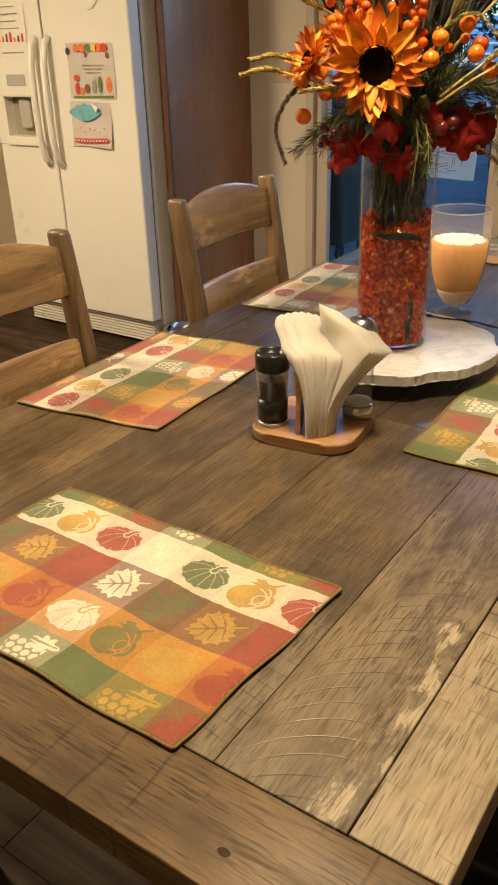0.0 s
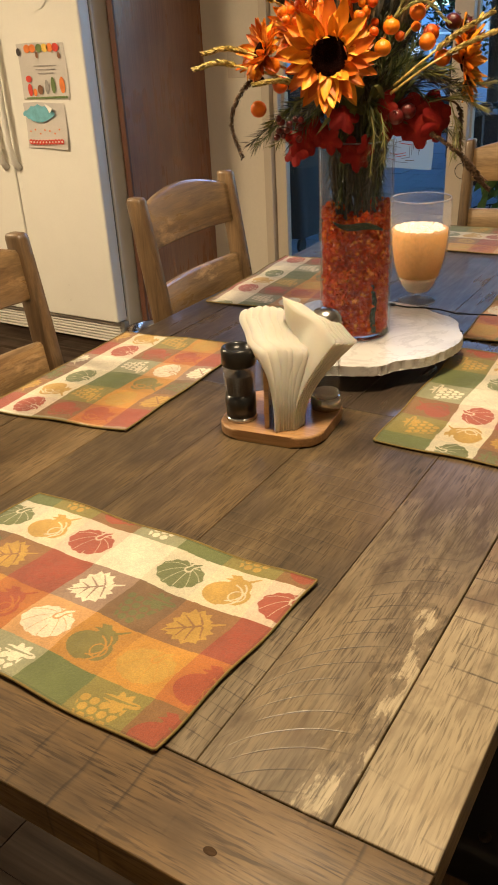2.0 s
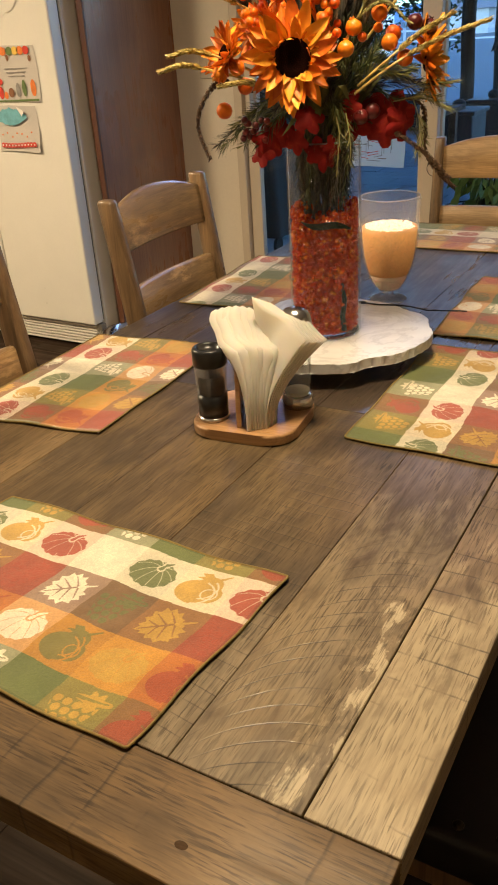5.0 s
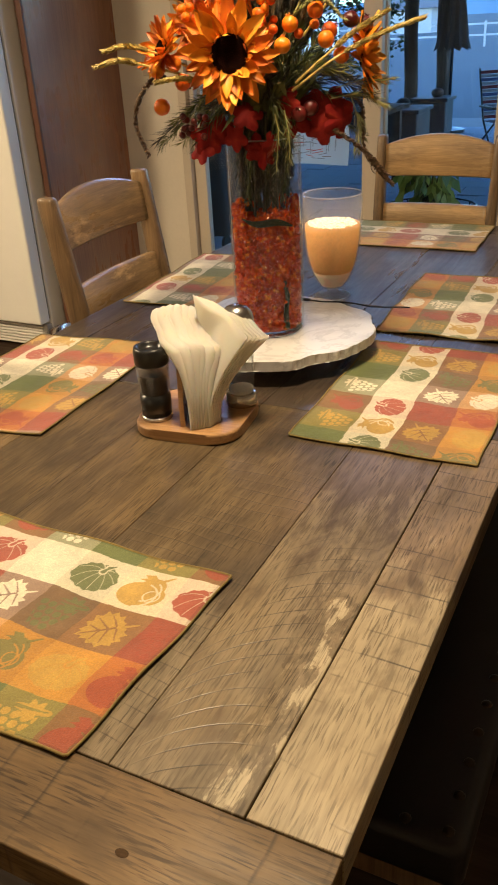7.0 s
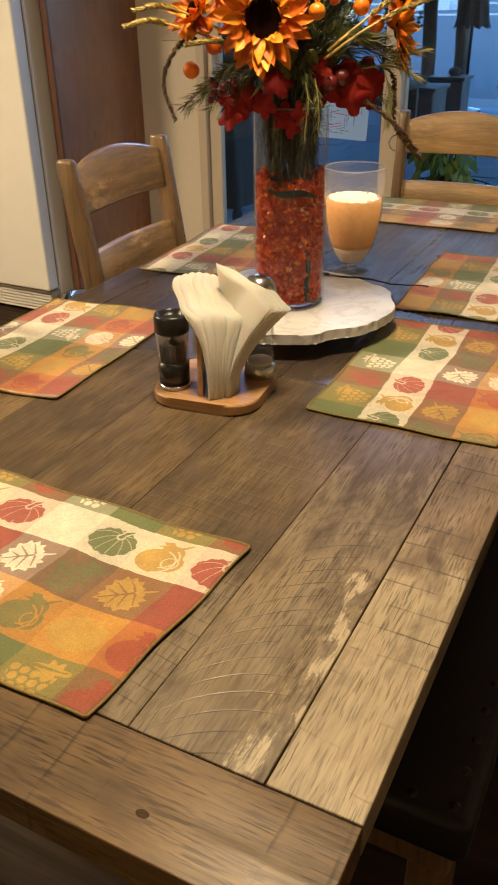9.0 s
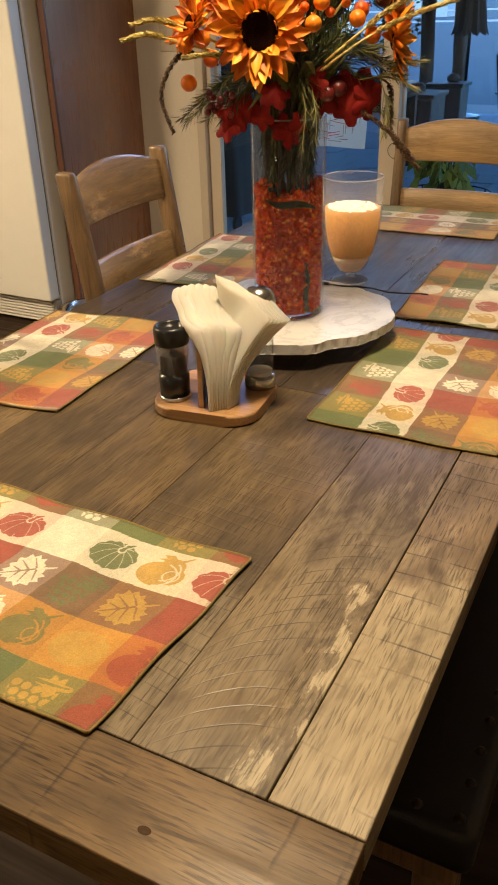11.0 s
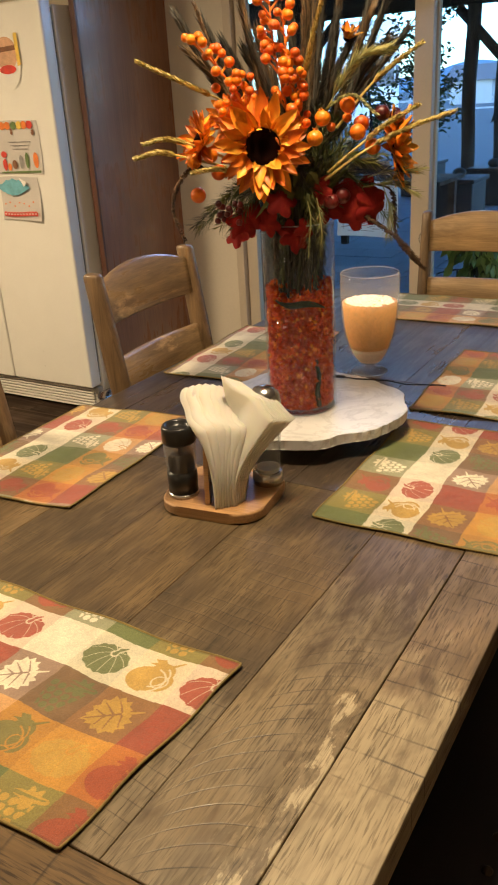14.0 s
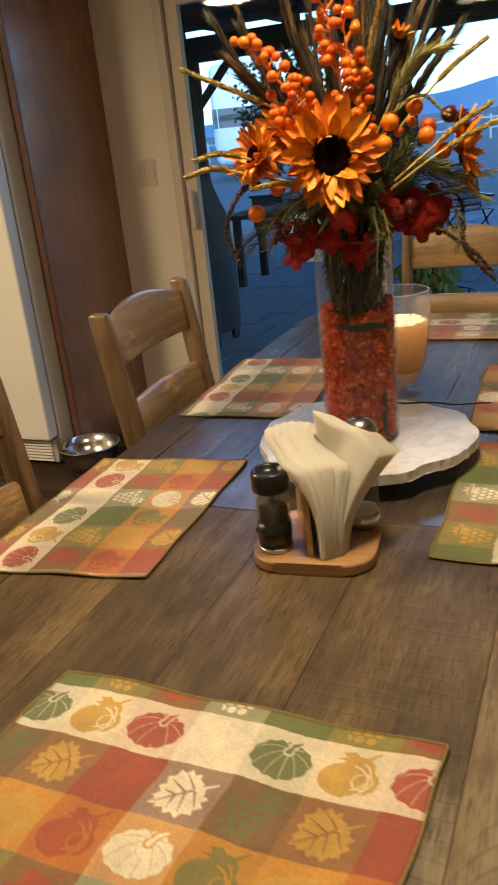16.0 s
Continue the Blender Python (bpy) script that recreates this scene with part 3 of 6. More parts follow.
for x0, x1, y0, y1 in ((TX0 + 0.09, TX0 + 0.115, TY0 + 0.1, TY1 - 0.1), (TX1 - 0.115, TX1 - 0.09, TY0 + 0.1, TY1 - 0.1), (TX0 + 0.115, TX1 - 0.115, TY0 + 0.1, TY0 + 0.125), (TX0 + 0.115, TX1 - 0.115, TY1 - 0.125, TY1 - 0.1)):
    part("apron", box(x0, x1, y0, y1, T - 0.16, T - THICK - 0.021, 0.002), POST_WOOD, table)
for x in (TX0 + 0.12, TX1 - 0.21):
    for y in (TY0 + 0.13, TY1 - 0.22):
        part("leg", box(x, x + 0.09, y, y + 0.09, 0, T - THICK - 0.021, 0.006), POST_WOOD, table)

# ---- placemats ----
COLS = {"green": (0.150, 0.180, 0.050), "yellow": (0.60, 0.36, 0.060), "red": (0.43, 0.072, 0.030), "cream": (0.82, 0.74, 0.53),
        "brown": (0.225, 0.088, 0.044), "orange": (0.60, 0.255, 0.028)}
MAT_L, MAT_W = 0.482, 0.312


STEP = 0.0768
LEAF_SIDE = ((0.0, -1.10), (0.14, -0.84), (0.26, -0.92), (0.36, -0.66), (0.62, -0.70), (0.64, -0.46), (0.94, -0.38), (0.84, -0.14), (1.04, 0.10), (0.84, 0.18), (0.88, 0.46), (0.62, 0.44), (0.58, 0.68), (0.36, 0.56), (0.14, 0.66), (0.0, 0.50))


def inside_outline(x, y, outline):
    """True where a point lies within a closed outline (numpy arrays)."""
    hit = np.zeros(len(x), bool)
    for (x0, y0), (x1, y1) in zip(outline, outline[1:] + outline[:1]):
        crosses = (y0 > y) != (y1 > y)
        hit ^= crosses & (x < (x1 - x0) * (y - y0) / (y1 - y0 if y1 != y0 else 1e-9) + x0)
    return hit


def near_line(x, y, x0, y0, x1, y1, wide):
    t = np.clip(((x - x0) * (x1 - x0) + (y - y0) * (y1 - y0)) / ((x1 - x0) ** 2 + (y1 - y0) ** 2), 0, 1)
    return np.hypot(x - x0 - t * (x1 - x0), y - y0 - t * (y1 - y0)) < wide * (1 - 0.6 * t)


def pumpkin_motif(x, y):
    body = np.hypot(x / 1.08, (y + 0.06) / 0.84)
    px, py = x - 0.16, (y - 0.42) * 1.15
    turn, away = np.arctan2(py, px), np.hypot(px, py)
    sides = body < 0.98 + 0.03 * np.cos(13 * np.arctan2(y, x))
    ribs = (np.abs(np.sin(4.5 * (turn + 0.62 * away * np.cos(turn)) + 0.5)) < 0.10 / (0.22 + away)) & (away > 0.16) & (body < 0.94)
    stem = near_line(x, y, 0.14, 0.36, 0.24, 0.66, 0.11) | near_line(x, y, 0.24, 0.66, 0.46, 0.84, 0.09)
    halo = (near_line(x, y, 0.14, 0.36, 0.24, 0.66, 0.20) | near_line(x, y, 0.24, 0.66, 0.46, 0.84, 0.18)) & ~stem
    return (sides & ~ribs & ~halo) | stem


def pear_motif(x, y):
    low, high = np.hypot((x + 0.18) / 0.80, (y + 0.26) / 0.70), np.hypot((x - 0.16) / 0.52, (y - 0.30) / 0.52)
    second = np.hypot((x - 0.42) / 0.50, (y + 0.22) / 0.52)
    body = (low < 1) | (high < 1) | (second < 1)
    lines = (np.abs(low - 0.97) < 0.05) & (x > 0) | (np.abs(np.hypot(x + 0.02, y - 0.02) - 0.62) < 0.035) & (x > 0.1) | (np.abs(second - 0.62) < 0.06) & (y < 0.1)
    leaf = inside_outline(x, y, [(0.25, 0.62), (-0.1, 0.98), (-0.5, 0.86), (-0.32, 0.70), (-0.62, 0.56), (-0.12, 0.52)])
    leaf |= near_line(x, y, 0.22, 0.6, 0.72, 1.05, 0.09)
    return (body & ~lines) | leaf


def leaf_motif(x, y):
    s, c = math.sin(0.9), math.cos(0.9)
    x, y = x * c - y * s, x * s + y * c
    outline = list(LEAF_SIDE) + [(-px, py) for px, py in LEAF_SIDE[-2:0:-1]]
    blade = inside_outline(x, y, outline)
    veins = near_line(x, y, 0, 0.46, 0, -0.95, 0.06)
    for px, py in ((0.72, -0.26), (0.74, 0.24), (0.40, -0.56)):
        for side in (-1, 1):
            veins |= near_line(x, y, 0.0, min(0.34, py + 0.32), side * px, py, 0.045)
    stem = near_line(x, y, 0, 0.40, 0.10, 1.05, 0.085)
    return (blade & ~veins) | stem


def grape_motif(x, y):
    gy = np.floor((y + 1.0) / 0.36)
    gx = (x / 0.40 + 0.5 * (gy % 2))
    ball_in = np.hypot((gx - np.floor(gx) - 0.5) * 0.40, (y + 1.0 - (gy + 0.5) * 0.36)) < 0.165
    spread = np.abs(x + 0.1) < 0.42 + 0.42 * (y + 0.95)
    fruit = ball_in & spread & (np.abs(x + 0.1) < 0.85) & (y < 0.42) & (y > -1.0)
    lobes = np.hypot((x - 0.35) / 0.72, (y - 0.62) / 0.42)
    turn = np.arctan2(y - 0.62, x - 0.35)
    leaf = (lobes < 0.78 + 0.22 * np.cos(6 * turn)) & ~near_line(x, y, -0.3, 0.6, 0.9, 0.66, 0.07)
    return fruit | leaf


def mat_pattern(u, v, size, rows, row_ends, lead):
    """The woven check with its fruit and leaf motifs. u along the long side (0 to 1), v across it; rows: the bands' names from v = 0 with their ends in
    metres; lead: where a yellow column begins. u and v are numpy arrays."""
    x, y = u * size[0], v * size[1]
    x = x + 0.0007 * np.sin(y * 90) + 0.0012 * np.sin(y * 23)
    y = y + 0.0007 * np.sin(x * 80) + 0.0014 * np.sin(x * 19 + 1)
    cycle = ("yellow", "red", "cream", "green")
    col_i = np.floor((x - lead) / STEP)
    ci = col_i.astype(int) % 4
    row_edges = np.array((-1.0,) + tuple(row_ends) + (9.0,))
    ri = np.clip(np.searchsorted(row_edges, y) - 1, 0, len(rows) - 1)
    colour = np.array([COLS[n] for n in cycle])[ci]
    rowc = np.array([COLS[n] for n in rows])[ri]
    order = {"red": 0, "green": 1, "orange": 2, "brown": 3, "cream": 4}
    rk = np.array([order[n] for n in rows])[ri]
    share = np.array([[0.5] * 4, [0.28, 0.42, 0.30, 0.75], [0.35, 0.45, 0.20, 0.22], [0.22, 0.62, 0.22, 0.28], [0.20, 0.22, 0.80, 0.20]])[rk, ci][:, None]
    ground = rowc * (1 - share) + colour * share
    cx = lead + (col_i + 0.5) * STEP
    starts = np.concatenate([[row_ends[0] - STEP], np.array(row_ends)])
    ends = np.concatenate([np.array(row_ends), [row_ends[-1] + STEP]])
    cy = ((starts + ends) / 2)[ri]
    dx, dy = (x - cx) / 0.0325, (y - cy) / 0.0325
    drawn = (None, pumpkin_motif, pear_motif, leaf_motif, grape_motif)
    by_band = np.array(((0, 0, 0, 0), (4, 2, 4, 0), (1, 2, 1, 2), (3, 4, 3, 4), (2, 1, 0, 1)))
    kind = by_band[rk, ci]
    inside = np.zeros(len(x), bool)
    for k in range(1, 5):
        those = np.nonzero(kind == k)[0]
        inside[those] = drawn[k](dx[those], dy[those])
    motif = colour * np.where(ci == 2, 1.04, 0.94)[:, None]
    weak = np.array(((0, 0, 0, 0), (0.95, 0.8, 1.0, 0), (0.95, 0.8, 1.0, 0.8), (0.9, 0.45, 1.0, 0.8), (0.95, 0.95, 0, 0.95)))[rk, ci][:, None]
    lively = np.where(inside[:, None], motif * weak + ground * (1 - weak), ground)
    # a narrow hem of a deeper tone
    hem = (u < 0.010) | (u > 0.990) | (v < 0.014) | (v > 0.986)
    return np.where(hem[:, None], lively * 0.74, lively) * np.array((0.90, 0.89, 0.92))


def cloth():
    m, n, l, b = material("placemat_cloth")
    at = n.new("ShaderNodeAttribute")
    at.attribute_name = "weave"
    tex = n.new("ShaderNodeTexCoord")
    mp = n.new("ShaderNodeMapping")
    mp.inputs["Scale"].default_value = (560, 560, 560)
    l.new(tex.outputs["Object"], mp.inputs["Vector"])
    thread = node(n, "ShaderNodeTexNoise", Scale=1.0, Detail=2.0)
    l.new(mp.outputs[0], thread.inputs["Vector"])
    soft = node(n, "ShaderNodeTexNoise", Scale=16.0, Detail=4.0)
    l.new(tex.outputs["Object"], soft.inputs["Vector"])
    col = mixed(n, l, 0.5, at.outputs["Color"], ramp(n, l, thread.outputs["Fac"], [(0.3, (0.7, 0.7, 0.7)), (0.7, (1.25, 1.25, 1.25))]), "MULTIPLY")
    damask = node(n, "ShaderNodeTexNoise", Scale=120.0, Detail=3.0, Distortion=1.5)
    l.new(tex.outputs["Object"], damask.inputs["Vector"])
    col = mixed(n, l, 0.20, col, ramp(n, l, damask.outputs["Fac"], [(0.40, (0.76, 0.72, 0.70)), (0.56, (1.15, 1.15, 1.12))]), "MULTIPLY")
    col = mixed(n, l, 0.7, col, ramp(n, l, soft.outputs["Fac"], [(0.3, (0.76, 0.76, 0.76)), (0.7, (1.18, 1.18, 1.18))]), "MULTIPLY")
    l.new(col, b.inputs["Base Color"])
    b.inputs["Roughness"].default_value = 0.82
    b.inputs["Sheen Weight"].default_value = 0.35
    bumped(n, l, b, maths(n, l, "ADD", thread.outputs["Fac"], maths(n, l, "MULTIPLY", soft.outputs["Fac"], 6.0)), 0.4, 0.0015)
    return m


CLOTH = cloth()
HEM_CLOTH = plain("hem_cloth", (0.24, 0.17, 0.05), 0.85, vary=0.45, scale=30, bump=0.3)


def placemat(place, turn, nu, nv, seed, bands, lead, shear=0.0, size=(MAT_L, MAT_W), wave=0.0022):
    """A thin cloth mat lying on the table, its edges slightly wavy. The sitter's side is -y before the turn."""
    us, vs = np.meshgrid(np.linspace(0, 1, nu), np.linspace(0, 1, nv))
    u, v = us.ravel(), vs.ravel()
    x, y = (u - 0.5) * size[0], (v - 0.5) * size[1]
    edge = np.minimum(np.minimum(u, 1 - u) * size[0], np.minimum(v, 1 - v) * size[1])
    lift = wave * np.exp(-edge / 0.03) * (0.5 + 0.5 * np.sin(x * 31 + seed) * np.cos(y * 37 + seed * 2)) + 0.0006 * (1 + np.sin(x * 22 + seed) * np.sin(y * 29 + seed))
    bx = x + shear * y + 0.0016 * np.sin(y * 40 + seed)
    by = y + 0.0018 * np.sin(x * 33 + seed * 1.7)
    top = np.stack([bx, by, 0.0022 + lift], 1)
    low = np.stack([bx, by, 0.0006 + lift * 0.6], 1)
    count = nu * nv
    verts = np.concatenate([top, low])
    k = (np.arange(nv - 1)[:, None] * nu + np.arange(nu - 1)[None, :]).ravel()
    upper = np.stack([k, k + 1, k + nu + 1, k + nu], 1)
    rim = np.concatenate([np.arange(nu), np.arange(1, nv) * nu + nu - 1, (nv - 1) * nu + np.arange(nu - 2, -1, -1), np.arange(nv - 2, 0, -1) * nu])
    nxt = np.roll(rim, -1)
    side = np.stack([nxt, rim, rim + count, nxt + count], 1)
    faces = np.concatenate([upper, side])
    me = bpy.data.meshes.new("placemat")
    me.from_pydata(verts.tolist(), [], faces.tolist())
    me.polygons.foreach_set("use_smooth", [True] * len(me.polygons))
    shades = mat_pattern(np.concatenate([u, u]), np.concatenate([v, v]), size, bands[0], bands[1], lead)
    shades[count:] *= 0.6
    attr = me.color_attributes.new("weave", "FLOAT_COLOR", "POINT")
    attr.data.foreach_set("color", np.concatenate([shades, np.ones((2 * count, 1))], 1).astype(np.float32).ravel())
    me.materials.append(CLOTH)
    ob = new("placemat", me)
    ob.matrix_basis = pose(place[0], place[1], T, 0, 0, turn)
    ring = [Vector(verts[i]) - Vector((0, 0, 0.0004)) for i in rim[::6]]
    part("hem", tube(ring + ring[:1], 0.0017, 6), HEM_CLOTH, ob, "rolled olive-brown stitched edge", smooth=True)
    return tagged(ob, "woven autumn-check cloth placemat with pumpkins and leaves", "placemat", "placemats on the table")


HEAD = (("green", "orange", "brown", "cream", "green"), (0.055, 0.133, 0.209, 0.288))
SIDE_BANDS = (("orange", "brown", "cream", "green"), (0.070, 0.147, 0.224))
FAR_BANDS = (("orange", "brown", "cream", "green"), (0.095, 0.172, 0.250))
TURNED = (("brown", "cream", "green", "orange", "brown"), (0.036, 0.114, 0.191, 0.268))
CORNER = (("brown", "cream", "green", "orange", "brown"), (0.014, 0.092, 0.170, 0.248))
LAST = (("orange", "brown", "cream", "green", "orange"), (0.020, 0.096, 0.171, 0.244))
placemat((-0.617, 0.607), -0.9, 520, 338, 0.3, HEAD, 0.053, 0.045)
placemat((-0.306, 1.382), 90.8, 330, 216, 1.1, SIDE_BANDS, 0.045, 0.0, (0.47, 0.312))
placemat((-0.335, 1.915), 92.0, 260, 176, 2.2, LAST, 0.023, 0.0, (0.462, 0.312), 0.006)
placemat((-0.662, 2.568), 1.5, 240, 160, 3.0, FAR_BANDS, 0.112, 0.0, (0.47, 0.33))
placemat((-1.034, 1.203), -87.5, 330, 216, 4.4, TURNED, -0.006, -0.10, (0.465, 0.318))
placemat((-1.025, 1.945), -86.0, 260, 170, 5.2, CORNER, -0.082, 0.0, (0.485, 0.308))

# ---- chairs and bench ----
def chair(m, label, rail_wood, group="dining chairs round the table"):
    """A ladder-back chair: it faces +x, its back stands at x = 0, its seat is 0.46 high."""
    c = thing("dining_chair", label, "chair", m, group)
    half = 0.205

    def lean(z):
        return -0.085 * max(0.0, z - 0.46) / 0.58

    for s in (-1, 1):
        bm = bmesh.new()
        rings = []
        for z, w, d in ((0.0, 0.017, 0.022), (0.46, 0.019, 0.027), (0.8, 0.018, 0.025), (0.97, 0.017, 0.023), (1.030, 0.0165, 0.022), (1.037, 0.0150, 0.020), (1.040, 0.012, 0.016)):
            x = lean(z)
            y = s * (half + 0.012 * (z - 0.46))
            ring = []
            for k in range(12):
                a = 2 * math.pi * k / 12
                ca, sa = math.cos(a), math.sin(a)
                ring.append(bm.verts.new((x + d * math.copysign(abs(ca) ** 0.35, ca), y + w * math.copysign(abs(sa) ** 0.35, sa), z)))
            rings.append(ring)
        for a, b in zip(rings, rings[1:]):
            for k in range(12):
                bm.faces.new((a[k], a[(k + 1) % 12], b[(k + 1) % 12], b[k]))
        bm.faces.new(rings[0][::-1])
        bm.faces.new(rings[-1])
        part("post", bm, POST_WOOD, c, smooth=True)
        front = box(0.375, 0.415, s * 0.2 - 0.02, s * 0.2 + 0.02, 0, 0.437, 0.005)
        part("leg", front, POST_WOOD, c)
        part("stretcher", box(0.01, 0.38, s * 0.2 - 0.011, s * 0.2 + 0.011, 0.17, 0.205, 0.004), POST_WOOD, c)

    def slat(z0, z1, arch, dip):
        bm = bmesh.new()
        steps = 18
        rows = []
        for k in range(steps + 1):
            t = k / steps
            y = (t - 0.5) * 2 * (half - 0.008)
            q = 1 - (2 * t - 1) ** 2
            top, low = z1 + arch * q, z0 + dip * q
            bow = -0.016 * q
            col = []
            for z, off in ((low, -0.008), (low + 0.004, -0.011), (top - 0.006, -0.011), (top, -0.006), (top, 0.005), (top - 0.006, 0.010), (low + 0.004, 0.010), (low, 0.007)):
                col.append(bm.verts.new((lean(z) + bow + off, y, z)))
            rows.append(col)
        for a, b in zip(rows, rows[1:]):
            for k in range(8):
                bm.faces.new((a[k], b[k], b[(k + 1) % 8], a[(k + 1) % 8]))
        bm.faces.new(rows[0])
        bm.faces.new(rows[-1][::-1])
        bmesh.ops.recalc_face_normals(bm, faces=bm.faces[:])
        return part("back_slat", bm, rail_wood, c, smooth=True)

    slat(0.905, 1.008, 0.034, 0.002)
    slat(0.70, 0.814, 0.002, 0.0)
    seat = box(-0.012, 0.43, -0.225, 0.225, 0.437, 0.467, 0.010, 3)
    part("seat", seat, rail_wood, c)
    part("apron", box(0.02, 0.375, -0.19, -0.168, 0.38, 0.4365, 0.003), POST_WOOD, c)
    part("apron", box(0.02, 0.375, 0.168, 0.19, 0.38, 0.4365, 0.003), POST_WOOD, c)
    part("apron", box(0.385, 0.405, -0.18, 0.18, 0.38, 0.4365, 0.003), POST_WOOD, c)
    return c


first_chair = chair(pose(-1.205, 1.815, 0, 0, 0, 2.0), "weathered brown wooden ladder-back chair at the table's long side", CHAIR_WOOD)
copy_thing(first_chair, pose(-1.195, 0.995, 0, 0, 0, 1.0))
chair(pose(-0.658, 2.80, 0, 0, 0, -89) @ Matrix.Diagonal((1.0, 0.93, 0.987, 1.0)), "honey-brown wooden ladder-back chair at the table's far end", FAR_WOOD)

LEATHER = plain("dark_leather", (0.012, 0.009, 0.008), 0.5, vary=0.35, scale=26, bump=0.3)
NAIL = plain("dark_bronze_nail", (0.06, 0.045, 0.03), 0.35, metal=0.9)
bench = thing("bench", "dark brown leather bench with nailhead trim beside the table", "bench", pose(0, 0, 0))
cushion = part("cushion", box(-0.52, -0.045, 0.72, 2.30, 0.385, 0.468, 0.018, 4), LEATHER, bench, smooth=True)
part("frame", box(-0.50, -0.065, 0.74, 2.28, 0.33, 0.3845, 0.004), POST_WOOD, bench)
for x in (-0.49, -0.125):
    for y in (0.75, 2.21):
        part("leg", box(x, x + 0.06, y, y + 0.06, 0, 0.3295, 0.005), POST_WOOD, bench)
nail_me = bpy.data.meshes.new("nail_head")
nail_bm = ball((0, 0, 0), 0.0085, None, 10, 6, 0.55)
nail_bm.to_mesh(nail_me)
nail_bm.free()
nail_me.materials.append(NAIL)
for k in range(26):
    for place in ([(-0.072, 0.745 + k * 0.058, 0.4675)] + ([(-0.072 - k * 0.055, 0.742, 0.4675)] if 0 < k < 8 else [])):
        nail = new("nail_head", nail_me)
        nail.parent = cushion
        nail.location = place

# ---- things on the table ----
def wavy_round(radius, steps, seed, rough):
    rnd = random.Random(seed)
    big = [rnd.uniform(-1, 1) for _ in range(22)]
    out = []
    for k in range(steps):
        a = 2 * math.pi * k / steps
        r = radius + rough * 0.8 * math.sin(3 * a + 1.0) + rough * abs(math.sin(5.5 * a + seed)) + rough * 0.75 * big[int(22 * k / steps)] + rnd.uniform(-0.0018, 0.0018)
        out.append((r * math.cos(a), r * math.sin(a)))
    return out


def marble_material():
    m, n, l, b = material("white_marble")
    tex = n.new("ShaderNodeTexCoord")
    cloud = node(n, "ShaderNodeTexNoise", Scale=9.0, Detail=6.0, Distortion=0.8)
    vein = node(n, "ShaderNodeTexNoise", Scale=5.0, Detail=8.0, Roughness=0.6, Distortion=1.6)
    fine = node(n, "ShaderNodeTexNoise", Scale=160.0, Detail=3.0)
    for t in (cloud, vein, fine):
        l.new(tex.outputs["Object"], t.inputs["Vector"])
    col = ramp(n, l, cloud.outputs["Fac"], [(0.3, (0.56, 0.545, 0.53)), (0.7, (0.72, 0.71, 0.69))])
    band = ramp(n, l, vein.outputs["Fac"], [(0.47, (0, 0, 0)), (0.5, (0.5, 0.5, 0.5)), (0.53, (0, 0, 0))])
    col = mixed(n, l, band, col, (0.42, 0.41, 0.40))
    l.new(col, b.inputs["Base Color"])
    b.inputs["Roughness"].default_value = 0.32
    bumped(n, l, b, fine.outputs["Fac"], 0.12, 0.001)
    return m


MARBLE_VEINED = marble_material()
TOP = 0.0535
board = thing("marble_turntable", "round white marble serving turntable with a chipped, rustic edge", "turntable", pose(-0.655, 1.512, T))
slab_bm = slab(wavy_round(0.206, 150, 4, 0.0080), TOP - 0.020, TOP, 0.0022)
part("marble_slab", slab_bm, MARBLE_VEINED, board)
part("turning_ring", lathe([(0.0, 0.012), (0.078, 0.012), (0.08, 0.014), (0.08, 0.032), (0.0, 0.0333)], 40), STEEL, board, "steel bearing ring")
part("foot_plate", lathe([(0.0, 0.0005), (0.085, 0.0005), (0.087, 0.003), (0.086, 0.0115), (0.0, 0.0118)], 40), BLACK_PLASTIC, board, "black base disc")

# vase
VR, VH = 0.0712, 0.376
VASE = (-0.652, 1.496)
vase = thing("vase", "tall clear glass cylinder vase half filled with amber beads", "vase", pose(VASE[0], VASE[1], T + TOP))
glass_part = part("glass_wall", lathe([(0.0, 0.0008), (VR - 0.004, 0.0008), (VR, 0.004), (VR, VH - 0.001), (VR - 0.0012, VH), (VR - 0.0026, VH - 0.001), (VR - 0.0028, 0.014), (VR - 0.008, 0.008), (0.0, 0.0072)], 72), GLASS, vase, "clear glass", smooth=True)
part("glass_base", lathe([(0.0, 0.0012), (VR - 0.006, 0.0012), (VR - 0.0032, 0.004), (VR - 0.0034, 0.0065), (0.0, 0.0068)], 48), FOOT_GLASS, vase, "clear glass bottom", smooth=True)


def bead_material():
    m, n, l, b = material("amber_beads")
    geo = n.new("ShaderNodeNewGeometry")
    col = ramp(n, l, geo.outputs["Random Per Island"], [(0.0, (0.40, 0.020, 0.001)), (0.4, (0.60, 0.045, 0.002)), (0.8, (0.76, 0.090, 0.004)), (1.0, (0.95, 0.27, 0.02))])
    l.new(col, b.inputs["Base Color"])
    b.inputs["Roughness"].default_value = 0.08
    b.inputs["Specular IOR Level"].default_value = 0.8
    b.inputs["Coat Weight"].default_value = 0.6
    b.inputs["Coat Roughness"].default_value = 0.03
    return m


BEADS = bead_material()
CORE = plain("packed_amber", (0.48, 0.040, 0.002), 0.95, vary=0.3, scale=60, bump=0.4)


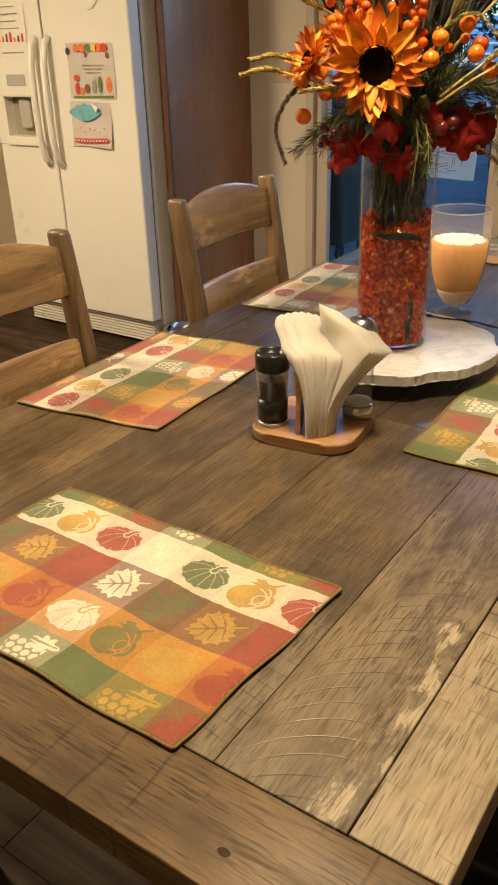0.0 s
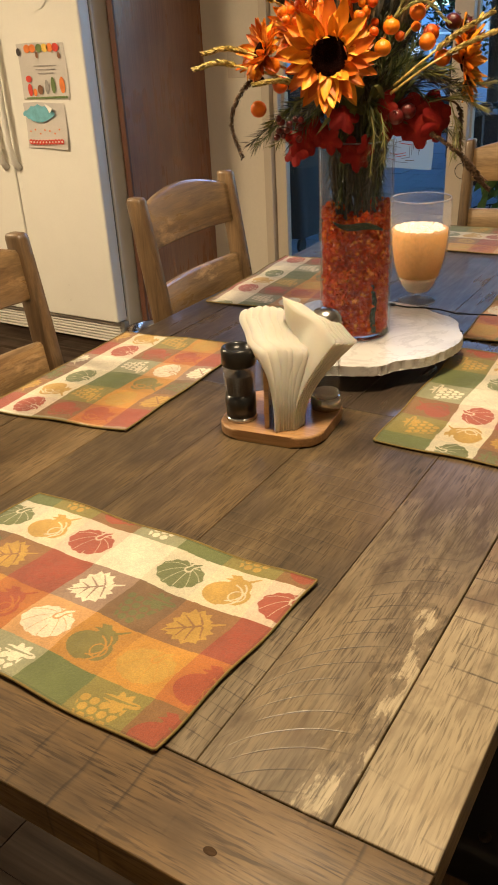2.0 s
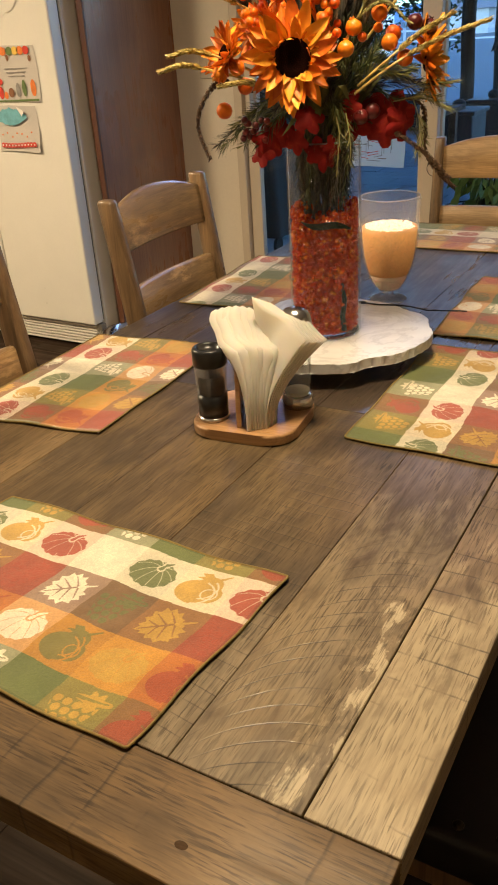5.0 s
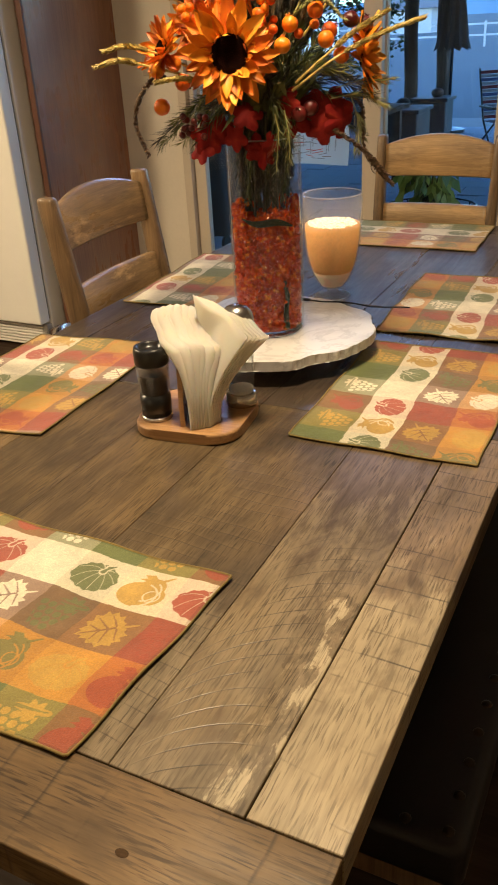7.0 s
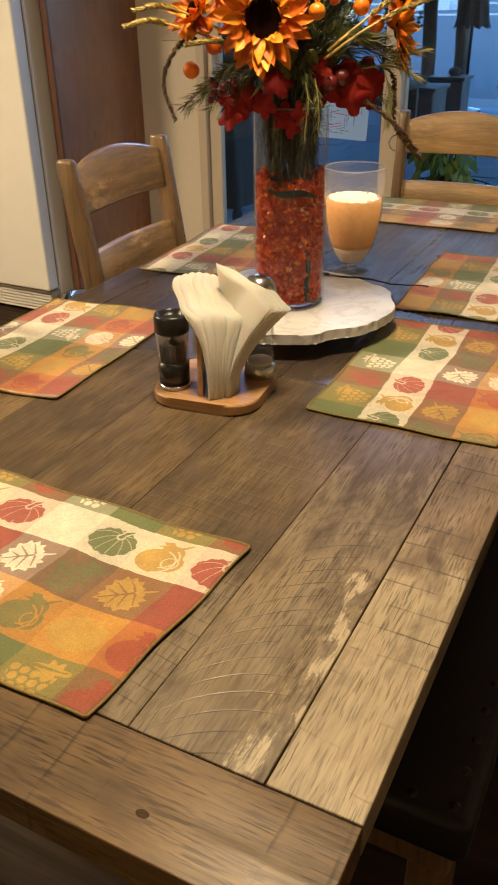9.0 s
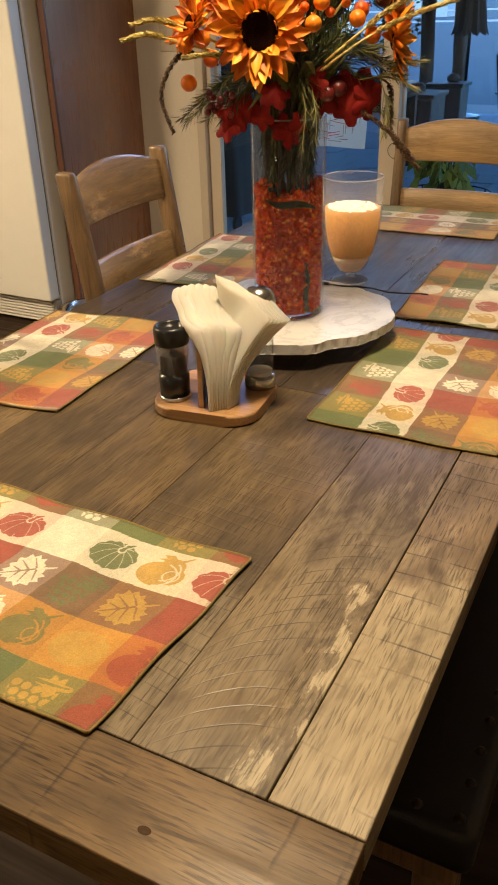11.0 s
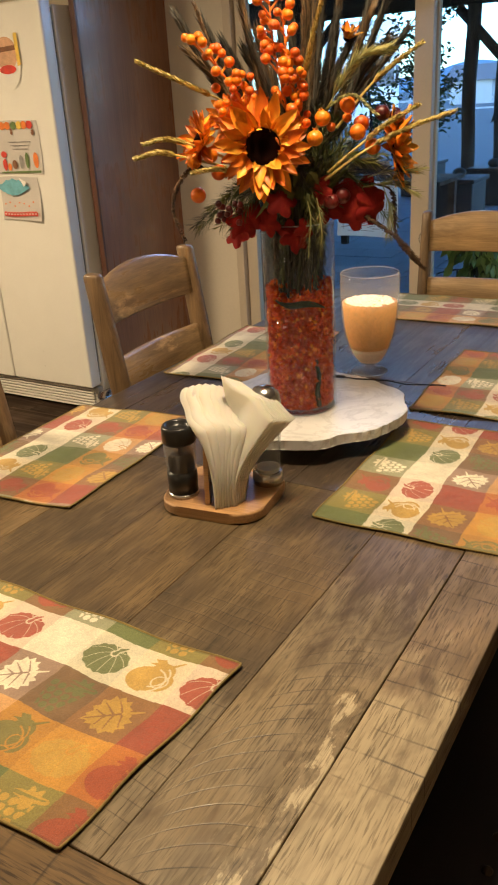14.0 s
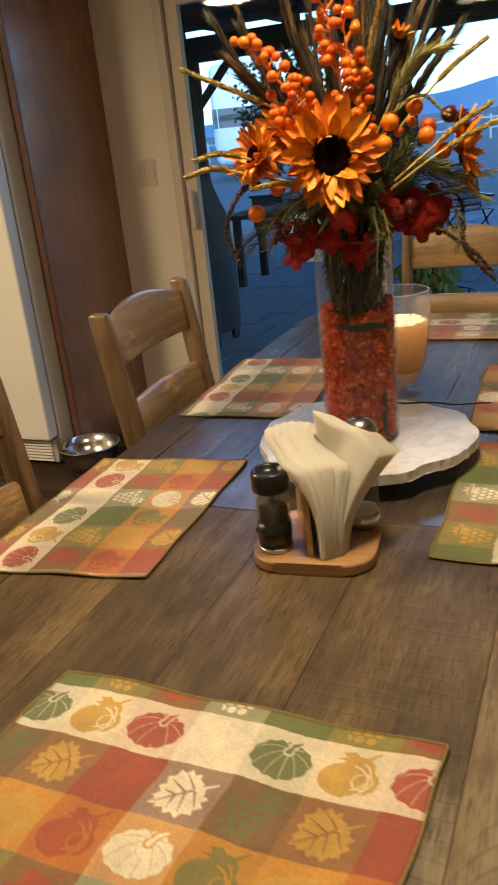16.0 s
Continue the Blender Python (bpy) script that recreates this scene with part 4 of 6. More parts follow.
def beads():
    """Loose faceted glass chips against the inside of the vase, and on top of the filling."""
    rnd = random.Random(5)
    shape = [Vector(v) for v in ((1, 0.1, 0), (-0.9, 0.2, 0.1), (0.1, 1, -0.1), (0, -0.9, 0.2), (0.1, 0, 0.9), (-0.1, 0.1, -1))]
    tri = ((0, 2, 4), (2, 1, 4), (1, 3, 4), (3, 0, 4), (2, 0, 5), (1, 2, 5), (3, 1, 5), (0, 3, 5))
    verts, faces = [], []
    for k in range(3400):
        a = rnd.uniform(0, 2 * math.pi)
        top = 0.246 + 0.012 * math.sin(2 * a + 0.8) + 0.008 * math.sin(5 * a)
        if k % 8 == 0:
            r, z = (VR - 0.008) * math.sqrt(rnd.random()), top + rnd.uniform(-0.008, 0.006)
        else:
            r, z = VR - 0.0075 - abs(rnd.gauss(0, 0.0022)), rnd.uniform(0.013, top)
        size = rnd.uniform(0.0036, 0.0080)
        turn = Euler((rnd.uniform(0, 6.3), rnd.uniform(0, 6.3), rnd.uniform(0, 6.3))).to_matrix()
        base = len(verts)
        middle = Vector((r * math.cos(a), r * math.sin(a), z))
        verts += [tuple(middle + turn @ (v * size * (1, 0.8, 0.65)[i % 3])) for i, v in enumerate(shape)]
        faces += [tuple(base + i for i in f) for f in tri]
    me = bpy.data.meshes.new("beads")
    me.from_pydata(verts, [], faces)
    me.materials.append(BEADS)
    ob = new("beads", me)
    ob.parent = vase
    return tagged(ob, "shiny orange and amber glass chips", kind="stuff")


beads()
part("rim", lathe([(VR - 0.0013 + 0.0016 * math.cos(0.7854 * k), VH + 0.0005 + 0.0016 * math.sin(0.7854 * k)) for k in range(9)], 72), STEM_GLASS, vase, "glass lip, white haze painted for its highlight", smooth=True)
part("bead_core", lathe([(0.0, 0.009), (VR - 0.014, 0.009), (VR - 0.013, 0.232), (0.0, 0.24)], 32), CORE, vase, "densely packed amber chips")
CORE.node_tree.nodes["Principled BSDF"].inputs["Specular IOR Level"].default_value = 0.1
FOAM = plain("green_stem_tape", (0.03, 0.035, 0.012), 0.8, vary=0.4)
ribbon = bmesh.new()
strip = []
for k in range(15):
    a, z = radians(-106 + 90 * k / 14), 0.236 - 0.016 * (k / 14) - 0.004 * math.sin(k * 0.5)
    strip.append([ribbon.verts.new(((VR - 0.0034) * math.cos(a), (VR - 0.0034) * math.sin(a), z + s * (0.0015 + 0.0055 * math.sin(math.pi * k / 14)))) for s in (-1, 1)])
for a, b in zip(strip, strip[1:]):
    ribbon.faces.new((a[0], b[0], b[1], a[1]))
part("sunken_leaf", ribbon, FOAM, vase, "dark green leaf pressed against the glass", smooth=True)
part("sunken_stem", tube([((VR - 0.009) * math.cos(radians(-30 + q)), (VR - 0.009) * math.sin(radians(-30 + q)), z) for q, z in ((0, 0.016), (-3, 0.045), (2, 0.080), (-4, 0.112))], 0.0065, 8, taper=0.004), FOAM, vase, "dark stem end among the beads", smooth=True)

# candle in a footed glass
WAX = plain("peach_wax", (0.80, 0.40, 0.16), 0.55, vary=0.04, sub=0.5)
wb = WAX.node_tree.nodes["Principled BSDF"]
wb.inputs["Subsurface Radius"].default_value = (0.05, 0.02, 0.008)
# emission stands in for flame light in the wax, stronger towards the top
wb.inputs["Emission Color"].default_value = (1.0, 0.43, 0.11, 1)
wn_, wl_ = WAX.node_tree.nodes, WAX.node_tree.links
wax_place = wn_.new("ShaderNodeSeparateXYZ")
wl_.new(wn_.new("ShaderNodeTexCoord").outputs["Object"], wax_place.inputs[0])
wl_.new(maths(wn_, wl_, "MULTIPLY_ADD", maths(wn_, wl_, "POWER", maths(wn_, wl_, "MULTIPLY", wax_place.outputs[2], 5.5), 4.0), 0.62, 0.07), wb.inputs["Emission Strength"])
WAX_LOW = plain("grey_cream_wax", (0.74, 0.62, 0.50), 0.5, vary=0.05, sub=0.5)
# faint emission here too, in place of light passing down from a flame
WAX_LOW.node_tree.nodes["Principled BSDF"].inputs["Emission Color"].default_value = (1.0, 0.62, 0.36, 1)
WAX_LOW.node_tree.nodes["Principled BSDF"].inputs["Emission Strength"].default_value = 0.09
# the wax top emits by itself; no flame is built
MELT = glowing("emissive_wax_top", (1.0, 0.80, 0.50), 1.35)
candle = thing("candle_glass", "lit peach candle in a clear footed goblet glass", "candle", pose(-0.668, 1.90, T))


def goblet_radius(z):
    t = max(0.0, min(1.0, (z - 0.018) / 0.234))
    return 0.013 + 0.0580 * (1 - (1 - t) ** 3.0) ** 0.60


outer = [(0.0, 0.0008), (0.043, 0.0008), (0.045, 0.0025), (0.043, 0.005), (0.025, 0.008), (0.0145, 0.012), (0.012, 0.016), (0.0125, 0.0195)]
bowl_z = [0.021 + 0.0111 * k for k in range(21)]
outer += [(goblet_radius(z) + 0.0015, z) for z in bowl_z] + [(0.0712, 0.2515)]
inner = [(goblet_radius(z) - 0.0012, z + 0.003) for z in reversed(bowl_z)] + [(0.0, 0.022)]
part("goblet", lathe(outer[8:] + inner, 64), GOBLET_GLASS, candle, "clear footed glass", smooth=True)
part("rim", lathe([(0.0697 + 0.0013 * math.cos(0.7854 * k), 0.2520 + 0.0013 * math.sin(0.7854 * k)) for k in range(9)], 64), STEM_GLASS, candle, "rounded glass lip, white haze painted for its highlight", smooth=True)
part("foot", lathe(outer[:8] + [(0.0, 0.0205)], 48), STEM_GLASS, candle, "glass foot, white haze painted for its highlights", smooth=True)
wax_z = [0.028 + 0.0086 * k for k in range(5)]
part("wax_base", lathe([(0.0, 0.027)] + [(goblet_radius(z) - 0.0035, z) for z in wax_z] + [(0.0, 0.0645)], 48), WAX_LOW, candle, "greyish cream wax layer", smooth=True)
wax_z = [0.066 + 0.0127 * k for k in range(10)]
part("wax_body", lathe([(0.0, 0.0652)] + [(goblet_radius(z) - 0.0032, z) for z in wax_z] + [(0.0, 0.182)], 48), WAX, candle, "peach wax with a painted glow, stronger towards its top", smooth=True)
melt_bm = bmesh.new()
rnd = random.Random(3)
for k in range(330):
    a, r = rnd.uniform(0, 6.283), 0.058 * math.sqrt(rnd.random())
    ball((r * math.cos(a), r * math.sin(a), 0.181 + 0.008 * (1 - r / 0.056) + rnd.uniform(-0.002, 0.003)), rnd.uniform(0.0028, 0.0055), melt_bm, 8, 6, 0.6)
part("wax_top", melt_bm, MELT, candle, "whipped wax top that emits in place of a flame", smooth=True)

# napkin and shaker caddy
caddy = thing("napkin_caddy", "light bamboo caddy for napkins, pepper and salt", "caddy", pose(-0.632, 1.148, T, 0, 0, 45))


def rounded(length, width, corner, steps=8):
    out = []
    for cx, cy, a0 in ((1, 1, 0), (-1, 1, 90), (-1, -1, 180), (1, -1, 270)):
        for k in range(steps + 1):
            a = radians(a0 + 90 * k / steps)
            out.append((cx * (length / 2 - corner) + corner * math.cos(a), cy * (width / 2 - corner) + corner * math.sin(a)))
    return out


part("base", slab(rounded(0.190, 0.178, 0.048), 0.0008, 0.020, 0.004, segments=3), CADDY_WOOD, caddy).matrix_basis = pose(0, 0, 0, 0, 0, -38)
for s in (-1, 1):
    side = bmesh.new()
    prof = [(0.066 - 0.022 * (k / 10) ** 2.2, 0.0205 + 0.100 * k / 10) for k in range(11)]
    outline = [(-w, z) for w, z in prof] + [(w, z) for w, z in reversed(prof)]
    a = [side.verts.new((s * 0.022 - 0.004, y, z)) for y, z in outline]
    b = [side.verts.new((s * 0.022 + 0.004, y, z)) for y, z in outline]
    side.faces.new(a)
    side.faces.new(b[::-1])
    for k in range(len(outline)):
        q = (k + 1) % len(outline)
        side.faces.new((a[k], b[k], b[q], a[q]))
    bmesh.ops.recalc_face_normals(side, faces=side.faces[:])
    part("side_panel", side, CADDY_WOOD, caddy, "curved upright bamboo panel").matrix_basis = pose(0, 0, 0, 0, 0, -19)

PEPPER_GLASS = GLASS


def shaker(place, kind):
    dark = kind == "pepper"
    s = thing("pepper_grinder" if dark else "salt_shaker", "clear pepper grinder with a black cap and black base" if dark else "clear glass salt shaker with a shiny steel cap", "grinder" if dark else "shaker", pose(place[0], place[1], T + 0.0203))
    if dark:
        part("foot_ring", lathe([(0, 0), (0.0265, 0), (0.0275, 0.003), (0.0265, 0.007), (0, 0.0072)], 36), STEEL, s, "steel foot ring", smooth=True)
        part("lower_body", lathe([(0, 0.0075), (0.0258, 0.0075), (0.0266, 0.03), (0.0262, 0.046), (0, 0.0465)], 36), BLACK_PLASTIC, s, "black adjuster", smooth=True)
        part("lug", box(-0.031, -0.024, -0.004, 0.004, 0.022, 0.032, 0.002), BLACK_PLASTIC, s)
        part("glass_body", lathe([(0.0255, 0.047), (0.0262, 0.049), (0.0282, 0.098), (0.0270, 0.099), (0.0248, 0.049)], 36), GOBLET_GLASS, s, "clear plastic body", smooth=True)
        part("peppercorns", lathe([(0, 0.047), (0.0222, 0.0475), (0.0240, 0.082), (0.012, 0.087), (0, 0.086)], 24), PEPPER, s, "black peppercorns")
        part("cap", lathe([(0.0, 0.0992), (0.0275, 0.0992), (0.0295, 0.102), (0.0295, 0.126), (0.0275, 0.1305), (0.0235, 0.1315), (0.020, 0.129), (0.0185, 0.123), (0.008, 0.122), (0.0, 0.122)], 44), BLACK_PLASTIC, s, "black screw cap with a recessed top", smooth=True)
    else:
        part("foot_ring", lathe([(0, 0), (0.0265, 0), (0.0275, 0.003), (0.0275, 0.020), (0.025, 0.023), (0, 0.0232)], 36), STEEL, s, "brushed steel base", smooth=True)
        part("glass_body", lathe([(0.0235, 0.0235), (0.024, 0.026), (0.026, 0.131), (0.0248, 0.132), (0.0226, 0.027)], 36), PEPPER_GLASS, s, "clear glass body", smooth=True)
        part("salt", lathe([(0, 0.0237), (0.0215, 0.024), (0.0218, 0.030), (0.0, 0.033)], 24), NAPKIN, s, "white salt")
        part("cap", lathe([(0, 0.1325), (0.027, 0.1325), (0.0285, 0.135), (0.0285, 0.156), (0.026, 0.168), (0.018, 0.177), (0.008, 0.181), (0, 0.1815)], 40), STEEL, s, "domed shiny steel cap", smooth=True)
    return s


shaker((-0.686, 1.100), "pepper")
shaker((-0.573, 1.202), "salt")


def napkin(low_front, low_back, top_front, top_back, bulge, seed, m_parent, rise=1.5, body=0.004):
    """One folded paper napkin, a thick soft sheet between its foot and its upper edge, given as places (aside, fore, up) in metres."""
    rnd = random.Random(seed)
    nu, nv = 24, 22
    verts, faces = [], []
    lf, lb, tf, tb = (SIDE_N * p[0] + FORE_N * p[1] + Vector((0, 0, p[2])) for p in (low_front, low_back, top_front, top_back))
    ph = rnd.uniform(0, 6.28)
    for j in range(nv):
        v = j / (nv - 1)
        for i in range(nu):
            u = i / (nu - 1)
            ease = v ** rise
            p = (lf * (1 - u) + lb * u) * (1 - ease) + (tf * (1 - u) + tb * u) * ease
            p.z = (lf.z * (1 - u) + lb.z * u) * (1 - v) + (tf.z * (1 - u) + tb.z * u) * v
            p += SIDE_N * (bulge * math.sin(math.pi * v) * (0.4 + 0.6 * math.sin(math.pi * u)) + (0.005 * math.sin(5 * u + ph) + 0.0022 * math.sin(13 * u + 2 * ph + 3 * v)) * v)
            p.z += 0.003 * math.sin(6 * u + ph) * v
            verts.append(p)
    across = (lb - lf).cross(tf - lf).normalized()
    n = len(verts)
    thick = [(0.0024 + body * ((k // nu) / (nv - 1)) ** (0.42 * rise)) * (0.12 + 0.88 * max(0.0, 1 - abs(2 * (k % nu) / (nu - 1) - 1) ** 14) ** 0.5) * (1 - 0.35 * ((k // nu) / (nv - 1)) ** 30) for k in range(n)]
    verts = [tuple(p - across * t) for p, t in zip(verts, thick)] + [tuple(p + across * t) for p, t in zip(verts, thick)]
    for j in range(nv - 1):
        for i in range(nu - 1):
            q = j * nu + i
            faces.append((q, q + nu, q + nu + 1, q + 1))
            faces.append((n + q, n + q + 1, n + q + nu + 1, n + q + nu))
    rim = [i for i in range(nu)] + [j * nu + nu - 1 for j in range(1, nv)] + [(nv - 1) * nu + i for i in range(nu - 2, -1, -1)] + [j * nu for j in range(nv - 2, 0, -1)]
    for a, b in zip(rim, rim[1:] + rim[:1]):
        faces.append((a, b, b + n, a + n))
    me = bpy.data.meshes.new("napkin")
    me.from_pydata(verts, [], faces)
    me.polygons.foreach_set("use_smooth", [True] * len(me.polygons))
    me.materials.append(NAPKIN)
    one = new("napkin", me)
    one.parent = m_parent


SIDE_N, FORE_N = Vector((0.90, 0.43, 0)), Vector((0.43, -0.90, 0))
napkins = thing("napkins", "bundle of folded white paper napkins fanning out of the caddy", "napkins", pose(-0.632, 1.148, T + 0.0206))
for k in range(8):
    t = k / 7
    napkin((-0.006 + 0.030 * t, 0.084 - 0.010 * t + 0.004 * math.sin(3.1 * k), 0), (-0.008 + 0.026 * t, -0.05, 0), (-0.026 + 0.062 * t, 0.056 - 0.014 * t + 0.003 * math.sin(2.3 * k), 0.130 + 0.004 * math.sin(5 * t)), (-0.066 + 0.082 * t, -0.042, 0.172 + 0.006 * math.sin(4 * t)), 0.006 * (1 - t), 7, napkins, 2.4, 0.0108)
for k in range(6):
    t = k / 5
    napkin((0.026 + 0.014 * t, 0.074 - 0.022 * t, 0), (0.026 + 0.012 * t, -0.05, 0), (0.096 + 0.034 * t, 0.040 - 0.030 * t, 0.146 - 0.012 * t), (0.010 + 0.028 * t, -0.012 - 0.016 * t, 0.207 - 0.016 * t), -0.008, 23, napkins, 1.9, 0.0044)

# a thin black cable lying across the table
CABLE = plain("black_cable", (0.01, 0.01, 0.012), 0.45)
cable = thing("cable", "thin black cable with a small plug on the tabletop", "cable", pose(0, 0, T))
part("cord", tube([(-0.640, 1.680, 0.0580), (-0.61, 1.684, 0.0558), (-0.577, 1.692, 0.0560), (-0.555, 1.735, 0.042), (-0.530, 1.785, 0.020), (-0.503, 1.830, 0.0078), (-0.470, 1.838, 0.0085), (-0.452, 1.840, 0.0085)], 0.0018, 8), CABLE, cable, smooth=True)
part("plug", tube([(-0.668, 1.676, 0.0582), (-0.662, 1.677, 0.0584), (-0.645, 1.680, 0.0584), (-0.638, 1.681, 0.0582)], 0.0045, 10, taper=0.0030), CABLE, cable, smooth=True)

# ---- the flower arrangement ----
bouquet = thing("flower_arrangement", "autumn arrangement of sunflowers, orange berries, wheat and dry grasses", "flowers", pose(VASE[0], VASE[1], T + TOP + VH))
SIDE, FRONT = Vector((0.887, 0.462, 0)), Vector((0.462, -0.887, 0))


def at(a, b, d):
    """A place in the arrangement: centimetres aside, above the vase's rim and to the fore; the crown leans up and to the fore."""
    s = max(0.0, min(1.0, b / 8))
    a, b, d = a * (1 - 0.10 * s) + 0.6 * s, b + s * (3.1 - 0.10 * b), d + (2.0 * s if d > 2 else 0.0)
    return (SIDE * a + FRONT * d + Vector((0, 0, 1)) * b) / 100


def leafy(name, stops, rough=0.5, sub=0.15, island=True):
    m, n, l, b = material(name)
    geo = n.new("ShaderNodeNewGeometry")
    info = n.new("ShaderNodeObjectInfo")
    tex = n.new("ShaderNodeTexCoord")
    blot = node(n, "ShaderNodeTexNoise", Scale=55.0, Detail=4.0)
    l.new(tex.outputs["Object"], blot.inputs["Vector"])
    pick = geo.outputs["Random Per Island"] if island else info.outputs["Random"]
    fac = maths(n, l, "ADD", maths(n, l, "MULTIPLY", pick, 0.6), maths(n, l, "MULTIPLY", blot.outputs["Fac"], 0.4))
    l.new(ramp(n, l, fac, stops), b.inputs["Base Color"])
    b.inputs["Roughness"].default_value = rough
    b.inputs["Subsurface Weight"].default_value = sub
    b.inputs["Subsurface Radius"].default_value = (0.004, 0.002, 0.001)
    bumped(n, l, b, blot.outputs["Fac"], 0.25, 0.001)
    return m


PETAL = leafy("orange_petal", [(0.25, (0.58, 0.12, 0.006)), (0.5, (0.78, 0.24, 0.010)), (0.75, (0.88, 0.42, 0.035))], 0.5, 0.15, False)
DISC = leafy("dark_flower_disc", [(0.3, (0.009, 0.003, 0.002)), (0.7, (0.024, 0.006, 0.004))], 0.95, 0.0)
DISC.node_tree.nodes["Principled BSDF"].inputs["Specular IOR Level"].default_value = 0.08
BERRY = leafy("orange_berry", [(0.25, (0.60, 0.085, 0.004)), (0.6, (0.76, 0.16, 0.005)), (0.8, (0.85, 0.26, 0.010))], 0.34, 0.15, False)
WINE = leafy("wine_red_berry", [(0.3, (0.06, 0.006, 0.006)), (0.7, (0.16, 0.015, 0.012))], 0.3, 0.05, False)
CORAL = leafy("orange_stem", [(0.3, (0.62, 0.14, 0.01)), (0.7, (0.80, 0.28, 0.02))], 0.45, 0.1)
RED_LEAF = leafy("red_leaf", [(0.25, (0.045, 0.004, 0.005)), (0.55, (0.14, 0.007, 0.008)), (0.75, (0.30, 0.016, 0.013)), (0.92, (0.56, 0.08, 0.018))], 0.7, 0.1)
RED_LEAF.node_tree.nodes["Principled BSDF"].inputs["Specular IOR Level"].default_value = 0.2
WHEAT = leafy("golden_wheat", [(0.25, (0.26, 0.18, 0.04)), (0.5, (0.58, 0.44, 0.12)), (0.8, (0.82, 0.69, 0.30))], 0.5, 0.1)
PALE_GRASS = leafy("pale_green_grass", [(0.25, (0.20, 0.20, 0.06)), (0.7, (0.50, 0.46, 0.18))], 0.5, 0.1)
DRY = leafy("brown_dry_grass", [(0.25, (0.06, 0.04, 0.022)), (0.6, (0.20, 0.125, 0.06)), (0.85, (0.36, 0.24, 0.12))], 0.6, 0.05)
DARK_GRASS = leafy("grey_dark_grass", [(0.25, (0.03, 0.03, 0.026)), (0.7, (0.12, 0.105, 0.08))], 0.6, 0.05)
PINE = leafy("pine_green", [(0.25, (0.04, 0.06, 0.018)), (0.6, (0.115, 0.135, 0.04)), (0.85, (0.25, 0.25, 0.085))], 0.5, 0.05)
OLIVE = leafy("olive_leaf", [(0.25, (0.06, 0.075, 0.018)), (0.7, (0.22, 0.21, 0.05))], 0.45, 0.1)
AMARANTH = leafy("dark_amaranth", [(0.25, (0.045, 0.022, 0.010)), (0.7, (0.17, 0.085, 0.035))], 0.7, 0.0)
STEM = leafy("green_stem", [(0.25, (0.018, 0.022, 0.008)), (0.7, (0.06, 0.062, 0.022))], 0.5, 0.0)


def curve(points, steps):
    """A smooth line through points (Catmull-Rom)."""
    pts = [Vector(p) for p in points]
    pts = [2 * pts[0] - pts[1]] + pts + [2 * pts[-1] - pts[-2]]
    out = []
    for i in range(1, len(pts) - 2):
        a, b, c, d = pts[i - 1:i + 3]
        for k in range(steps):
            t = k / steps
            out.append(0.5 * (2 * b + (c - a) * t + (2 * a - 5 * b + 4 * c - d) * t * t + (3 * b - a - 3 * c + d) * t ** 3))
    return out + [pts[-2]]


def bristle(name, points, mat, count, length, width, spread, stem=0.0012, seed=0, start=0.0, curl=0.0, label=""):
    """A stem with many small blades: wheat ears, grass plumes, pine sprigs, amaranth tails."""
    rnd = random.Random(seed)
    line = curve(points, 8)
    bm = tube(line, stem, 5, taper=stem * 0.5)
    verts, faces = [], []
    for k in range(count):
        t = start + (1 - start) * (k + rnd.random()) / count
        f = t * (len(line) - 1)
        i = min(int(f), len(line) - 2)
        p = line[i].lerp(line[i + 1], f - i)
        way = (line[i + 1] - line[i]).normalized()
        turn = Matrix.Rotation(rnd.uniform(0, 6.283), 3, way)
        out = turn @ way.orthogonal().normalized()
        grow = (way * (1 - spread) + out * spread).normalized()
        ll = length * rnd.uniform(0.6, 1.15) * (1 - 0.35 * t)
        across = grow.cross(out).normalized()
        if across.length < 0.5:
            across = grow.orthogonal().normalized()
        ww = width * rnd.uniform(0.7, 1.2)
        bend = out * curl * ll
        base = len(verts)
        middle = p + grow * ll * 0.45 + bend * 0.3 + out * ww * 0.4
        verts += [tuple(p), tuple(middle - across * ww), tuple(p + grow * ll + bend), tuple(middle + across * ww)]
        faces += [(base, base + 1, base + 2), (base, base + 2, base + 3)]
    me = bpy.data.meshes.new(name)
    me.from_pydata(verts, [], faces)
    bm.from_mesh(me)
    bpy.data.meshes.remove(me)
    return part(name, bm, mat, bouquet, label)


def petal_mesh(length, width, cup, seed):
    rnd = random.Random(seed)
    bm = bmesh.new()
    rows = []
    tip = rnd.uniform(-0.12, 0.12)
    for j in range(8):
        v = j / 7
        w = width * math.sin(math.pi * min(1.0, 0.12 + 0.88 * v) ** 0.85) ** 0.75 + 0.0006
        row = []
        for i in range(5):
            u = i / 2 - 1
            row.append(bm.verts.new((u * w + tip * length * v * v, v * length, cup * length * v * v + 0.30 * w * u * u - 0.0015 * math.cos(3 * math.pi * u) * v + rnd.uniform(-1, 1) * 0.0008)))
        rows.append(row)
    for a, b in zip(rows, rows[1:]):
        for i in range(4):
            bm.faces.new((a[i], a[i + 1], b[i + 1], b[i]))
    me = bpy.data.meshes.new("petal")
    bm.to_mesh(me)
    bm.free()
    me.polygons.foreach_set("use_smooth", [True] * len(me.polygons))
    me.materials.append(PETAL)
    return me


PETALS = [petal_mesh(0.060, 0.0115, 0.12, 1), petal_mesh(0.056, 0.0110, -0.18, 2), petal_mesh(0.062, 0.0120, 0.34, 3), petal_mesh(0.050, 0.0115, -0.40, 4)]


